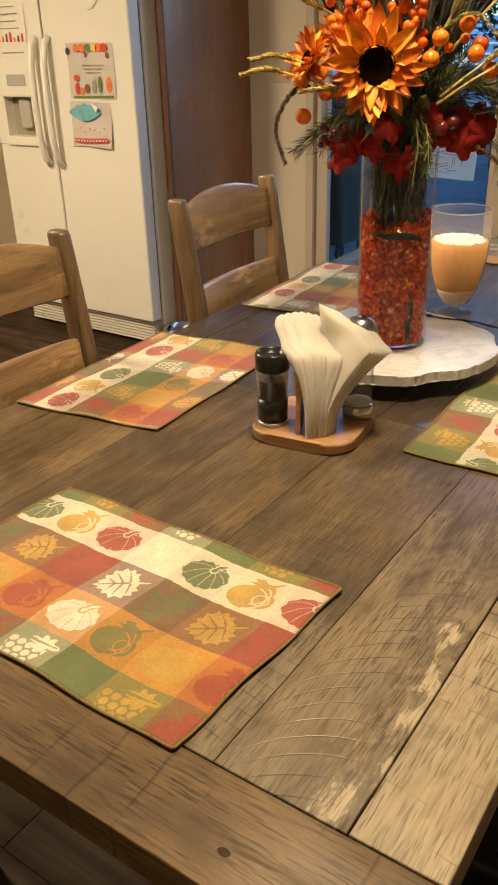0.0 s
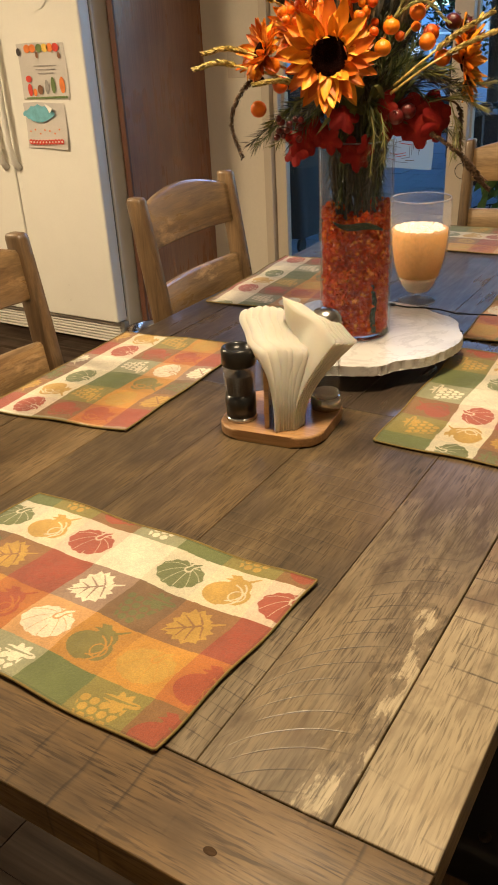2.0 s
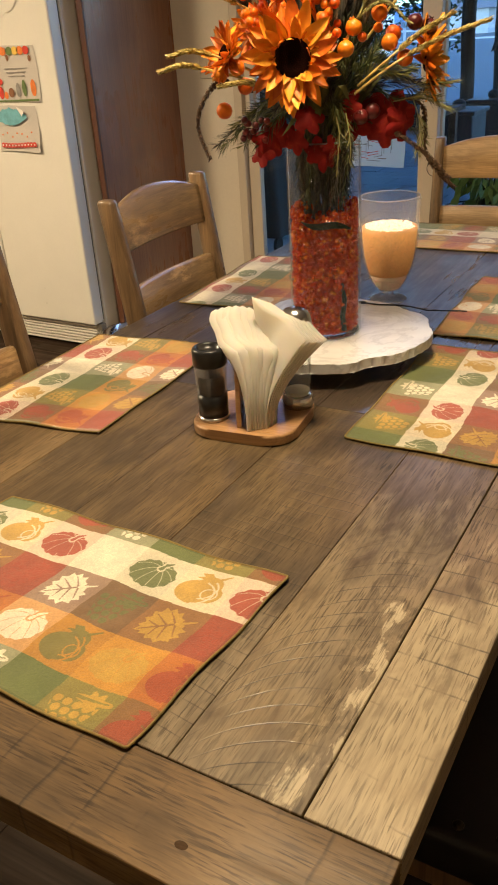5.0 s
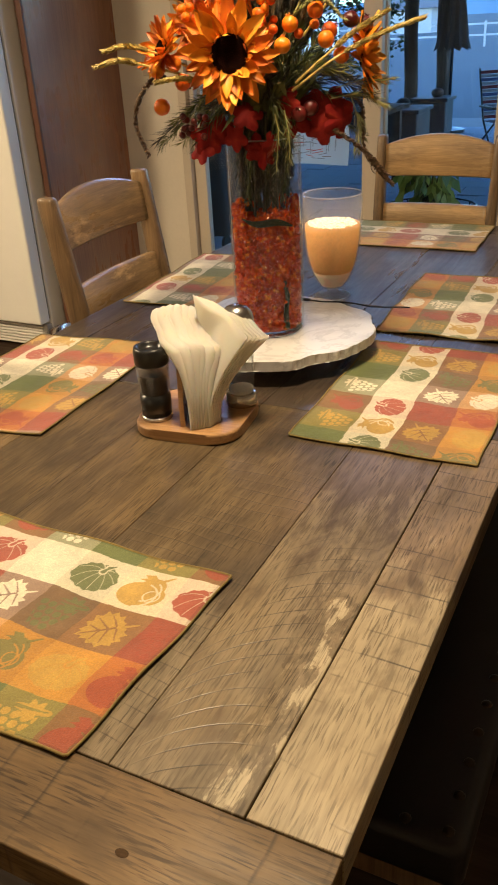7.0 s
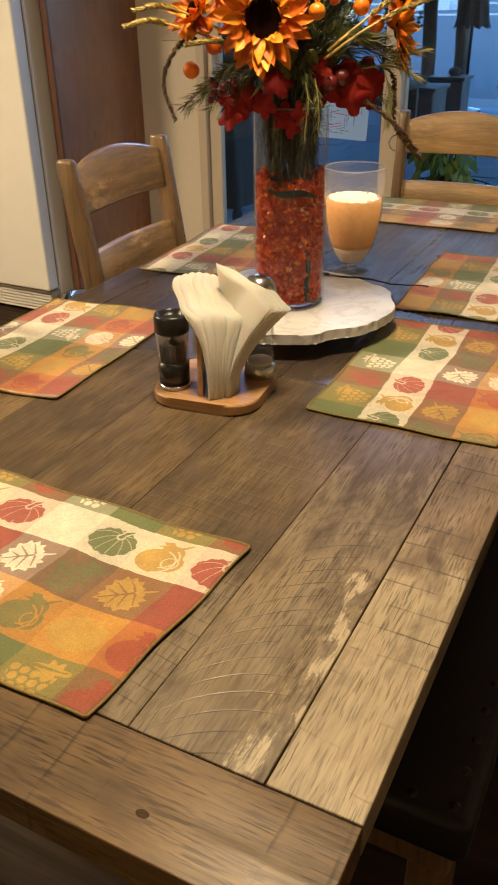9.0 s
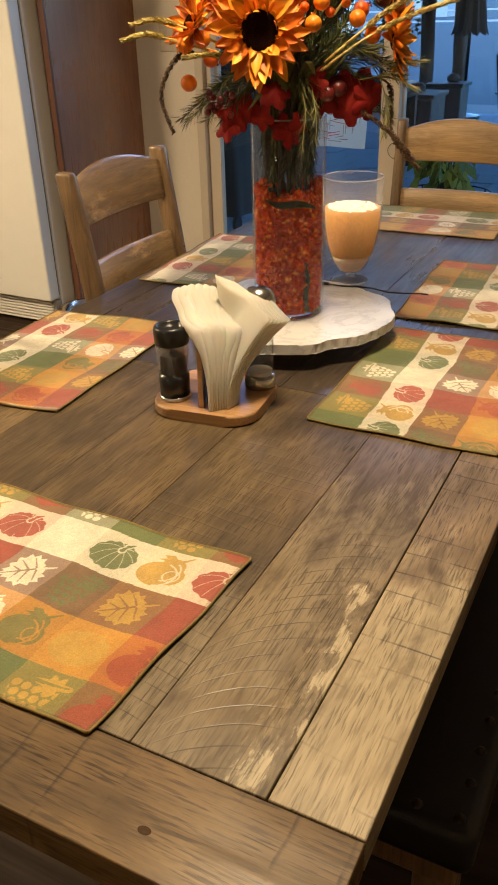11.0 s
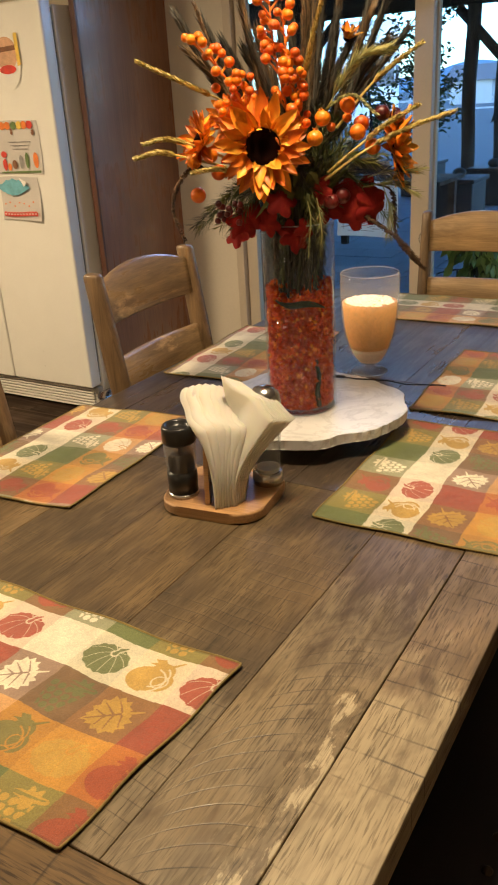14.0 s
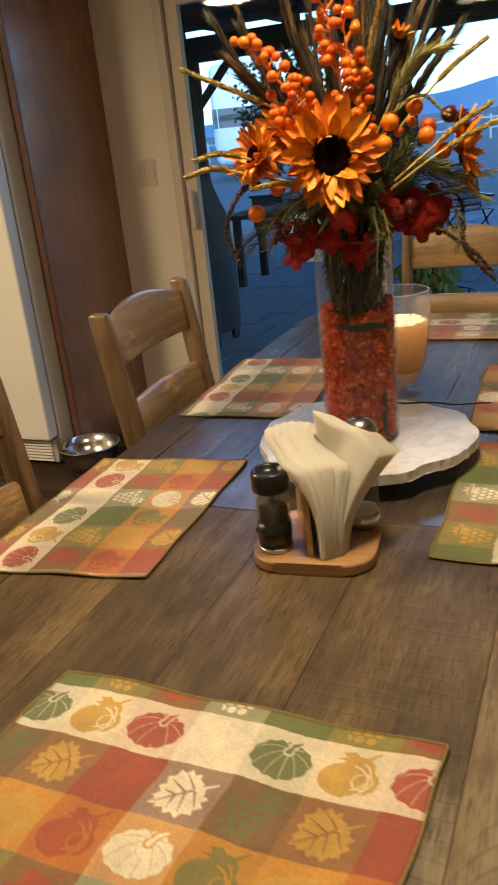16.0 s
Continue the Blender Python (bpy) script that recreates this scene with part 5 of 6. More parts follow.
def sunflower(place, facing, size, seed, disc=0.037, rings=((20, 4, 1.1), (20, 18, 1.03), (17, 36, 0.88), (12, 60, 0.58))):
    """A sunflower: a dark dished disc and rings of petals of their own; each ring has its count, its forward tilt and its size."""
    rnd = random.Random(seed)
    face = Vector(facing).normalized()
    turn = face.to_track_quat("Z", "Y").to_matrix().to_4x4()
    head_m = Matrix.Translation(place) @ turn @ Matrix.Scale(size, 4)
    bm = lathe([(0, 0.006), (disc * 0.3, 0.007), (disc * 0.7, 0.012), (disc * 0.95, 0.010), (disc, 0.002), (disc * 0.8, -0.006), (0, -0.008)], 28)
    for k in range(260):
        a, r = k * 2.39996, disc * 0.97 * math.sqrt(k / 260)
        ball((r * math.cos(a), r * math.sin(a), 0.008 + 0.004 * math.sin(r / disc * 2.6)), 0.0013, bm, 5, 4)
    head = part("sunflower", bm, DISC, bouquet, "orange sunflower with a dark brown disc")
    head.matrix_basis = head_m
    for count, tilt, scale in rings:
        off = rnd.uniform(0, 6.28)
        for k in range(count):
            a = off + 2 * math.pi * (k + rnd.uniform(-0.25, 0.25)) / count
            one = new("petal", rnd.choice(PETALS))
            one.parent = head
            one.matrix_basis = Matrix.Rotation(a, 4, "Z") @ Matrix.Translation((0, disc * 0.82, 0.001 + 0.0018 * k / count)) @ Matrix.Rotation(radians(tilt + rnd.uniform(-14, 14)), 4, "X") @ Matrix.Rotation(radians(rnd.uniform(-22, 22)), 4, "Y") @ Matrix.Scale(scale * rnd.uniform(0.85, 1.12), 4)
    return head


toward = FRONT
sunflower(at(-6.6, 12.7, 11.0), toward + Vector((0, 0, 0.12)) - SIDE * 0.06, 0.93, 1, 0.034)
sunflower(at(-19.0, 13.9, 6.5), toward * 0.45 - SIDE * 0.75 + Vector((0, 0, 0.4)), 0.66, 2, 0.026)
sunflower(at(-11.5, 17.3, 4.0), toward * 0.5 - SIDE * 0.4 + Vector((0, 0, 0.7)), 0.74, 3, 0.024)
sunflower(at(19.4, 10.6, 3.0), toward * 0.35 + SIDE * 0.85 + Vector((0, 0, 0.1)), 0.74, 4, 0.03)
sunflower(at(10.5, 31.2, -3.0), toward * 0.3 + SIDE * 0.3 + Vector((0, 0, 0.85)), 0.46, 6, 0.016, ((9, 55, 1.0), (7, 68, 0.9)))


def berry_mesh(mat, crown):
    bm = ball((0, 0, 0), 1.0, None, 16, 10, 0.94)
    if crown:
        for k in range(5):
            a = 2 * math.pi * k / 5
            tube([(0.12 * math.cos(a), 0.12 * math.sin(a), 0.9), (0.34 * math.cos(a), 0.34 * math.sin(a), 1.16)], 0.09, 4, bm, taper=0.02)
    me = bpy.data.meshes.new("berry")
    bm.to_mesh(me)
    bm.free()
    me.polygons.foreach_set("use_smooth", [True] * len(me.polygons))
    me.materials.append(mat)
    return me


BIG_BERRY, SMALL_BERRY, WINE_BERRY = berry_mesh(BERRY, True), berry_mesh(BERRY, False), berry_mesh(WINE, True)
bend_rnd = random.Random(8)


def berry(place, radius, me, label=""):
    b = new("berry", me)
    b.parent = bouquet
    b.matrix_basis = Matrix.LocRotScale(place, Euler((bend_rnd.uniform(-1.2, 1.2), bend_rnd.uniform(-1.2, 1.2), 0)), (radius, radius, radius))
    return tagged(b, label)


big = ((-20.4, 10.7, 8), (-17.2, 11.6, 8), (-19.1, 5.2, 9), (-15.8, 8.2, 7), (4.9, 17.1, 7.5), (3.3, 13.6, 8.5), (9.7, 19.2, 6.5), (11.6, 14.2, 7), (14.5, 11.4, 7), (12.5, 15.6, 5), (-0.7, 13.9, 8.5))
for a, b, d in big:
    berry(at(a, b, d), 0.0142, BIG_BERRY)
for a, b, d in ((6.5, 15.4, 7), (9.8, 16.8, 4), (-2.0, 12.8, 9)):
    berry(at(a, b, d), 0.0085, BIG_BERRY)
for a, b, d in ((16.5, 17.3, 5), (19.2, 16.4, 4), (6.4, 3.2, 6.5), (8.6, 3.8, 6)):
    berry(at(a, b, d), 0.0140, WINE_BERRY, "dark wine-red berry")
for k in range(16):
    a, b = -12.9 + bend_rnd.uniform(-2.4, 2.2), 2.6 + bend_rnd.uniform(-1.6, 1.2)
    berry(at(a, b, 6.5 + bend_rnd.uniform(-1, 1)), 0.0062, WINE_BERRY, "dark wine-red berry")

for k in range(26):
    a, b = -11.5 + bend_rnd.gauss(0, 2.4), 19.0 + bend_rnd.gauss(0, 2.6)
    berry(at(a, b, 4.5 + bend_rnd.uniform(-1, 1.5)), 0.0088 * bend_rnd.uniform(0.8, 1.15), SMALL_BERRY)
for k in range(14):
    a, b = 0.3 + bend_rnd.gauss(0, 1.2), 17.0 + bend_rnd.gauss(0, 3.0)
    berry(at(a, b, 6 + bend_rnd.uniform(-1, 1.5)), 0.0092 * bend_rnd.uniform(0.8, 1.15), SMALL_BERRY)


def berry_spray(line, count, radius, seed, spread):
    """An orange branching stem set with small berries."""
    rnd = random.Random(seed)
    pts = curve([at(*p) for p in line], 7)
    bm = tube(pts, 0.0026, 6, taper=0.0012)
    places = []
    for k in range(count):
        f = (0.06 + 0.94 * (k + rnd.random() * 0.7) / count) * (len(pts) - 1)
        i = min(int(f), len(pts) - 2)
        p = pts[i].lerp(pts[i + 1], f - i)
        side = rnd.choice((-1, 1)) * rnd.uniform(0.5, 1.0) * spread
        end = p + SIDE * side / 100 + FRONT * rnd.uniform(-0.4, 1.2) * spread / 100 + Vector((0, 0, rnd.uniform(0.3, 1.3))) * spread / 100
        tube([p, p.lerp(end, 0.5) + Vector((0, 0, 0.002)), end], 0.0021, 5, bm, taper=0.0014)
        places.append(end)
    part("berry_stem", bm, CORAL, bouquet, "orange branching stem")
    for p in places:
        berry(p, radius * rnd.uniform(0.8, 1.15), SMALL_BERRY)


berry_spray(((-8.1, 14.4, 4), (-10.7, 20.6, 5), (-14.3, 26.4, 5), (-19.9, 32.2, 5)), 26, 0.0088, 1, 1.9)
berry_spray(((-0.9, 13.0, 4), (-2.6, 22.6, 5), (-4.0, 30.2, 5), (-4.7, 40.8, 4)), 30, 0.0088, 2, 2.2)
berry_spray(((0.8, 13.9, 5), (0.0, 20.6, 6), (-1.5, 27.8, 6), (-2.2, 36.0, 5)), 26, 0.0086, 3, 1.7)

# golden wheat ears
for n_, line in enumerate((
        ((-6.5, 16.3, 3), (-14.3, 21.1, 4), (-22.1, 25.0, 5), (-30.1, 28.9, 5)),
        ((-14.3, 10.6, 5), (-19.9, 13.3, 7), (-25.4, 14.9, 8), (-29.7, 14.3, 8)),
        ((-14.3, 9.1, 6), (-22.1, 11.4, 8), (-27.1, 12.6, 9), (-31.5, 11.8, 9)),
        ((-6.5, 7.2, 8), (-11.5, 8.2, 10), (-16.0, 9.1, 10.5), (-20.4, 8.7, 10.5)),
        ((0.2, 17.8, 2), (1.9, 25.4, 4), (3.6, 32.2, 4), (5.8, 38.9, 4)),
        ((5.2, 6.2, 6), (12.5, 10.6, 8), (20.9, 14.4, 8), (29.5, 16.9, 8)),
        ((5.8, 7.2, 6), (11.4, 11.5, 8), (17.0, 15.4, 8), (22.8, 18.4, 8)),
        ((8.0, 14.9, 2), (13.6, 21.6, 3), (18.1, 25.4, 3), (23.9, 29.1, 3)))):
    bristle("wheat_ear", [at(*p) for p in line], WHEAT, 520, 0.015, 0.0020, 0.36, 0.0026, n_, 0.42 if n_ != 4 else 0.3, label="golden wheat ear")
bristle("wheat_ear", [at(*p) for p in ((3.0, 13.9, 6), (5.8, 18.7, 8), (10.5, 20.8, 8), (15.0, 17.3, 8))], PALE_GRASS, 170, 0.016, 0.0022, 0.22, 0.0026, 41, 0.2, label="pale arching seed head")
bristle("grass_plume", [at(*p) for p in ((3.6, 13.9, 2), (8.0, 21.6, 2), (12.5, 27.4, 2), (18.1, 28.8, 2))], PALE_GRASS, 260, 0.045, 0.0012, 0.35, 0.002, 42, 0.25, label="pale green feathery grass")

# tall dry grasses behind
tall = random.Random(21)
for k in range(26):
    top = -20 + 1.55 * k + tall.uniform(-1.2, 1.2)
    high = 36 + tall.uniform(-5, 10) - abs(top) * 0.25
    d = -5 + tall.uniform(-4, 4)
    bristle("grass_plume", [at(top * 0.12, -6, d * 0.3), at(top * 0.35, 10, d * 0.7), at(top * 0.72, 22, d), at(top * 1.1, high, d)], (DARK_GRASS, DRY, DARK_GRASS, DARK_GRASS, DRY)[k % 5], 520, 0.060, 0.0016, 0.20, 0.0018, 60 + k, 0.34, label="tall dry grass plume")
for k, (top, high) in enumerate(((-17, 32), (-20, 38), (9, 35), (13, 30), (16, 25), (2, 41))):
    bristle("dry_spike", [at(top * 0.2, 0, -2), at(top * 0.6, 17, -1), at(top * 0.95, high, 0)], (DARK_GRASS, DRY)[k % 2], 220, 0.030, 0.0016, 0.20, 0.002, 90 + k, 0.4, label="dark dry seed spike")

# pine and soft green sprigs round the rim
sprig = random.Random(31)
for k in range(24):
    a = radians(-200 + 220 * k / 23 + sprig.uniform(-9, 9))
    fx, fd = math.cos(a), -math.sin(a)
    reach = (sprig.uniform(9, 14) if abs(fx) < 0.6 else sprig.uniform(14, 22))
    drop = sprig.uniform(-1.5, 9.0)
    bristle("pine_sprig", [at(fx * 3, -3, fd * 3), at(fx * reach * 0.5, 5.0 + drop * 0.4, fd * reach * 0.40), at(fx * reach, drop, fd * reach * 0.5)], (PINE, OLIVE, DARK_GRASS)[k % 3], 200, 0.040, 0.0010, 0.42, 0.0014, 120 + k, 0.3, 0.14, "soft green needle sprig")
for k in range(12):
    a = radians(-190 + 200 * k / 11)
    fx, fd = math.cos(a), -math.sin(a)
    bristle("pine_sprig", [at(fx * 2, 0, fd * 2), at(fx * 7, 8, fd * 4), at(fx * 12, 14 + 3 * math.sin(k * 2.1), fd * 5)], PINE, 150, 0.036, 0.0012, 0.5, 0.0014, 160 + k, 0.1, 0.1, "dark green needle sprig")
for n_, line in enumerate((((1.9, 3.4, 7), (2.5, 1.0, 8.5), (2.2, -1.9, 9), (1.9, -5.5, 9)), ((3.6, 3.8, 7), (4.2, 1.4, 8.5), (4.5, -1.4, 9), (4.2, -3.2, 9)))):
    bristle("pine_sprig", [at(*p) for p in line], PALE_GRASS, 34, 0.030, 0.0006, 0.5, 0.0012, 180 + n_, 0.0, 0.0, "pale needle tuft hanging over the rim")
for n_, line in enumerate((((13.6, 6.2, 5), (18.1, 7.0, 6), (23.7, 7.0, 6)), ((12.5, 4.8, 5), (18.1, 5.3, 6), (22.3, 3.8, 6)), ((16.4, 4.8, 5), (17.4, 1.4, 5.5), (17.0, -2.4, 5.5)))):
    bristle("pine_sprig", [at(*p) for p in line], PALE_GRASS, 90, 0.038, 0.0010, 0.3, 0.0012, 190 + n_, 0.2, 0.1, "pale green needle tuft")

for k in range(30):
    a = 2 * math.pi * k / 30 + sprig.uniform(-0.1, 0.1)
    fx, fd = math.cos(a), math.sin(a)
    reach, high = sprig.uniform(4, 11), sprig.uniform(10, 24)
    bristle("pine_sprig", [at(fx * 2, -1, fd * 2), at(fx * reach * 0.6, high * 0.5, fd * reach * 0.5 - 2), at(fx * reach, high, fd * reach * 0.5 - 3)], (PINE, DARK_GRASS, STEM)[k % 3], 170, 0.042, 0.0015, 0.5, 0.0016, 260 + k, 0.05, 0.1, "dark green filling needles")

# dark hanging amaranth tails
for n_, line in enumerate((((-14.3, 7.2, 5), (-19.2, 9.2, 7), (-22.8, 7.8, 8), (-23.8, 3.6, 8), (-20.8, -1.4, 8)), ((8.0, 2.4, 5), (12.5, 1.0, 7), (18.1, -2.6, 8), (22.3, -7.0, 8)), ((14.2, 5.3, 4), (18.1, 3.8, 5), (18.3, -2.4, 5.5), (21.0, -6.4, 5.5), (23.9, -9.1, 5.5)))):
    bristle("amaranth_tail", [at(*p) for p in line], AMARANTH, 520, 0.0085, 0.0026, 0.65, 0.0022, 200 + n_, 0.22, label="dark brown hanging seed tail")


def lobed_leaf(place, facing, size, seed):
    """A five-lobed autumn leaf, cupped and creased."""
    rnd = random.Random(seed)
    bm = bmesh.new()
    middle = bm.verts.new((0, 0, 0))
    rim = []
    for k in range(40):
        a = 2 * math.pi * k / 40
        r = 1.02 * size * (0.58 + 0.36 * abs(math.cos(2.5 * a)) ** 1.2 + 0.07 * abs(math.sin(13 * a)))
        rim.append(bm.verts.new((r * math.cos(a), r * math.sin(a), -0.45 * r * r / size + 0.12 * size * math.cos(5 * a) + rnd.uniform(-1, 1) * 0.03 * size)))
    for k in range(40):
        bm.faces.new((middle, rim[k], rim[(k + 1) % 40]))
    ob = part("autumn_leaf", bm, RED_LEAF, bouquet, "red cupped autumn leaf", smooth=True)
    ob.matrix_basis = Matrix.Translation(place) @ Vector(facing).normalized().to_track_quat("Z", "Y").to_matrix().to_4x4() @ Matrix.Rotation(rnd.uniform(0, 6.28), 4, "Z")
    return ob


leaf_rnd = random.Random(44)
for k, (a, b, d, s) in enumerate(((12.5, 3.8, 6, 0.040), (14.2, 2.2, 7, 0.036), (10.3, 1.2, 7, 0.034), (8.0, 3.2, 5, 0.040), (5.2, 2.6, 5, 0.036), (0.2, -1.8, 7.2, 0.030), (-1.5, -1.0, 7, 0.026), (-9.8, 0.9, 7, 0.034), (-11.5, -0.7, 7, 0.026), (-8.1, 1.6, 6, 0.030), (-5.6, 0.5, 7, 0.026), (1.9, -0.7, 7, 0.024), (-3.1, 3.8, 7, 0.032), (3.6, 4.8, 6, 0.030))):
    lobed_leaf(at(a, b, d), toward + SIDE * leaf_rnd.uniform(-0.7, 0.9) + Vector((0, 0, leaf_rnd.uniform(-0.2, 0.8))), s, k)
for k in range(26):
    a = radians(-185 + 190 * k / 25)
    fx, fd = math.cos(a), -math.sin(a)
    reach = leaf_rnd.uniform(8, 15)
    p = [at(fx * 3, 1, fd * 3), at(fx * reach * 0.6, 5 + leaf_rnd.uniform(-1, 3), fd * reach * 0.5), at(fx * reach, 3 + leaf_rnd.uniform(-3, 6), fd * reach * 0.6)]
    line = curve(p, 5)
    bm = bmesh.new()
    rows = []
    for i, q in enumerate(line):
        t = i / (len(line) - 1)
        w = 0.0065 * math.sin(math.pi * (0.06 + 0.94 * t)) + 0.0006
        rows.append([bm.verts.new(q + SIDE * w * s_ * abs(fd) + FRONT * w * s_ * abs(fx) + Vector((0, 0, -abs(s_) * w * 0.4))) for s_ in (-1, 0, 1)])
    for r0, r1 in zip(rows, rows[1:]):
        for i in range(2):
            bm.faces.new((r0[i], r0[i + 1], r1[i + 1], r1[i]))
    part("green_leaf", bm, OLIVE, bouquet, "olive green lance-shaped leaf", smooth=True)

# stems inside the vase
stem_rnd = random.Random(52)
for k in range(64):
    a, r = stem_rnd.uniform(0, 6.283), 5.4 * math.sqrt(stem_rnd.random())
    x, d = r * math.cos(a), r * math.sin(a)
    bm = tube(curve([at(x * 1.1, 3.5, d * 1.1), at(x * 0.9 + stem_rnd.uniform(-1.6, 1.6) * (1.15 - r / 6), -5, d * 0.9), at(x * 0.7 + stem_rnd.uniform(-2.0, 2.0) * (1 - r / 6), -13.5 + stem_rnd.uniform(-1, 1), d * 0.75)], 5), stem_rnd.uniform(0.0016, 0.0042), 6)
    part("stem", bm, (STEM, DARK_GRASS, STEM)[k % 3], bouquet, smooth=True)
for k in range(12):
    a = 6.283 * k / 12
    bristle("pine_sprig", [at(4.4 * math.cos(a), 2, 4.4 * math.sin(a)), at(5.0 * math.cos(a), -4, 5.0 * math.sin(a)), at(4.6 * math.cos(a + 0.3), -11, 4.6 * math.sin(a + 0.3))], (STEM, PINE, DARK_GRASS)[k % 3], 120, 0.026, 0.0010, 0.35, 0.0012, 230 + k, 0.0, 0.3, label="dark green needles inside the vase")

# ---- papers on the refrigerator and the door ----
def crayon(name, color):
    return plain(name, color, 0.8, vary=0.3, scale=120, bump=0.05)


INK = {"red": crayon("red_marker", (0.62, 0.06, 0.04)), "orange": crayon("orange_marker", (0.80, 0.22, 0.05)), "yellow": crayon("yellow_marker", (0.80, 0.52, 0.10)), "brown": crayon("brown_marker", (0.22, 0.10, 0.05)),
       "green": crayon("green_marker", (0.14, 0.20, 0.07)), "grey": crayon("grey_pencil", (0.30, 0.28, 0.26)), "blue": crayon("blue_crayon", (0.16, 0.42, 0.50)), "skin": crayon("tan_paper", (0.62, 0.36, 0.22)), "dark": crayon("dark_marker", (0.05, 0.04, 0.04))}
FY = FR_Y - 0.0015


def flat(points, y):
    bm = bmesh.new()
    bm.faces.new([bm.verts.new((x, y, z)) for x, z in points])
    return bm


def oval(x, z, a, b, y, steps=18):
    return flat([(x + a * math.cos(2 * math.pi * k / steps), z + b * math.sin(2 * math.pi * k / steps)) for k in range(steps)], y)


def sheet(name, x0, x1, z0, z1, y, label, curl=0.006, mat=None):
    """A sheet of paper whose lower edge lifts a little."""
    t = thing(name, label, "drawing")
    bm = bmesh.new()
    rows = []
    for j in range(9):
        v = j / 8
        row = []
        for i in range(9):
            u = i / 8
            off = curl * (1 - v) ** 2 * (0.4 + 0.6 * u) + 0.0006 * math.sin(7 * u + 5 * v)
            row.append(bm.verts.new((x0 + (x1 - x0) * u + 0.006 * math.sin(3 * v), y - 0.0012 - off, z0 + (z1 - z0) * v + 0.003 * math.sin(5 * u))))
        rows.append(row)
    for a, b in zip(rows, rows[1:]):
        for i in range(8):
            bm.faces.new((a[i], a[i + 1], b[i + 1], b[i]))
    part("paper_sheet", bm, mat or PAPER, t, smooth=True)
    return t


# autumn drawing with cut-out shapes
art = sheet("drawing", -2.955, -2.672, 1.165, 1.392, FY, "child's autumn drawing with leaves and trees on the refrigerator", 0.003, ART_PAPER)
AY = FY - 0.0075
for x, c in ((-2.885, "orange"), (-2.852, "orange"), (-2.812, "green"), (-2.778, "yellow"), (-2.748, "orange"), (-2.715, "red")):
    part("cut_out", oval(x, 1.372, 0.019, 0.017, AY), INK[c], art)
for x, z, a, b, c in ((-2.94, 1.36, 0.012, 0.016, "dark"), (-2.83, 1.345, 0.008, 0.013, "brown"), (-2.70, 1.34, 0.009, 0.013, "brown"), (-2.90, 1.250, 0.018, 0.014, "red"), (-2.90, 1.205, 0.014, 0.026, "red"), (-2.872, 1.195, 0.012, 0.016, "orange"), (-2.838, 1.205, 0.017, 0.020, "brown"),
                      (-2.795, 1.215, 0.013, 0.030, "grey"), (-2.757, 1.222, 0.013, 0.034, "green"), (-2.703, 1.222, 0.016, 0.034, "orange")):
    part("cut_out", oval(x, z, a, b, AY), INK[c], art)
for k, z in enumerate((1.300, 1.285, 1.270)):
    part("writing_bar", flat([(-2.86 + 0.01 * k, z), (-2.72 - 0.012 * k, z), (-2.72 - 0.012 * k, z + 0.0035), (-2.86 + 0.01 * k, z + 0.0035)], AY), INK["grey"], art)
part("grass_strip", flat([(-2.93, 1.168), (-2.68, 1.168), (-2.68, 1.178), (-2.93, 1.174)], AY), INK["green"], art)

# blue painted drawing with a red border of circles
blue = sheet("drawing", -2.97, -2.718, 0.955, 1.150, FY, "child's blue crayon drawing with a red ringed border", 0.014, ART_PAPER)
BY = FY - 0.017
part("crayon_patch", flat([(-2.965 + 0.196 * k / 14, 1.108 + 0.034 * math.sin(math.pi * k / 14) + 0.004 * math.sin(k * 2.0)) for k in range(15)] + [(-2.769 - 0.196 * k / 14, 1.100 - 0.032 * math.sin(math.pi * k / 14) + 0.005 * math.sin(k * 3.1)) for k in range(15)], BY + 0.004), INK["blue"], blue)
fold = bmesh.new()
fold.faces.new([fold.verts.new(v) for v in ((-2.82, BY, 1.148), (-2.772, BY - 0.004, 1.128), (-2.782, BY - 0.012, 1.108))])
part("folded_corner", fold, PAPER, blue)
for k in range(11):
    ring = oval(-2.935 + k * 0.0195, 0.985 - 0.002 * math.sin(k * 0.5), 0.0115, 0.0115, BY - 0.003)
    part("red_ring", ring, INK["red"], blue)
    part("ring_centre", oval(-2.935 + k * 0.0195, 0.985 - 0.002 * math.sin(k * 0.5), 0.0042, 0.0042, BY - 0.0045, 10), PAPER, blue)
for k in range(7):
    part("speck", oval(-2.93 + 0.030 * k, 1.030 + 0.010 * math.sin(k * 2.3), 0.005, 0.004, BY), INK["orange"], blue)

# round plate mask
plate = thing("paper_plate", "round paper plate craft with red and tan paint", "craft")
part("plate_disc", oval(-2.788, 1.632, 0.078, 0.112, FY - 0.004, 40), PAPER, plate)
part("painted_patch", oval(-2.788, 1.664, 0.068, 0.066, FY - 0.006, 30), INK["skin"], plate)
part("painted_patch", oval(-2.788, 1.60, 0.050, 0.018, FY - 0.007, 24), INK["red"], plate)
part("painted_patch", flat([(-2.858, 1.668), (-2.718, 1.675), (-2.722, 1.694), (-2.856, 1.688)], FY - 0.0075), INK["brown"], plate)
part("painted_patch", flat([(-2.726, 1.61), (-2.706, 1.615), (-2.708, 1.74), (-2.728, 1.74)], FY - 0.008), INK["yellow"], plate)

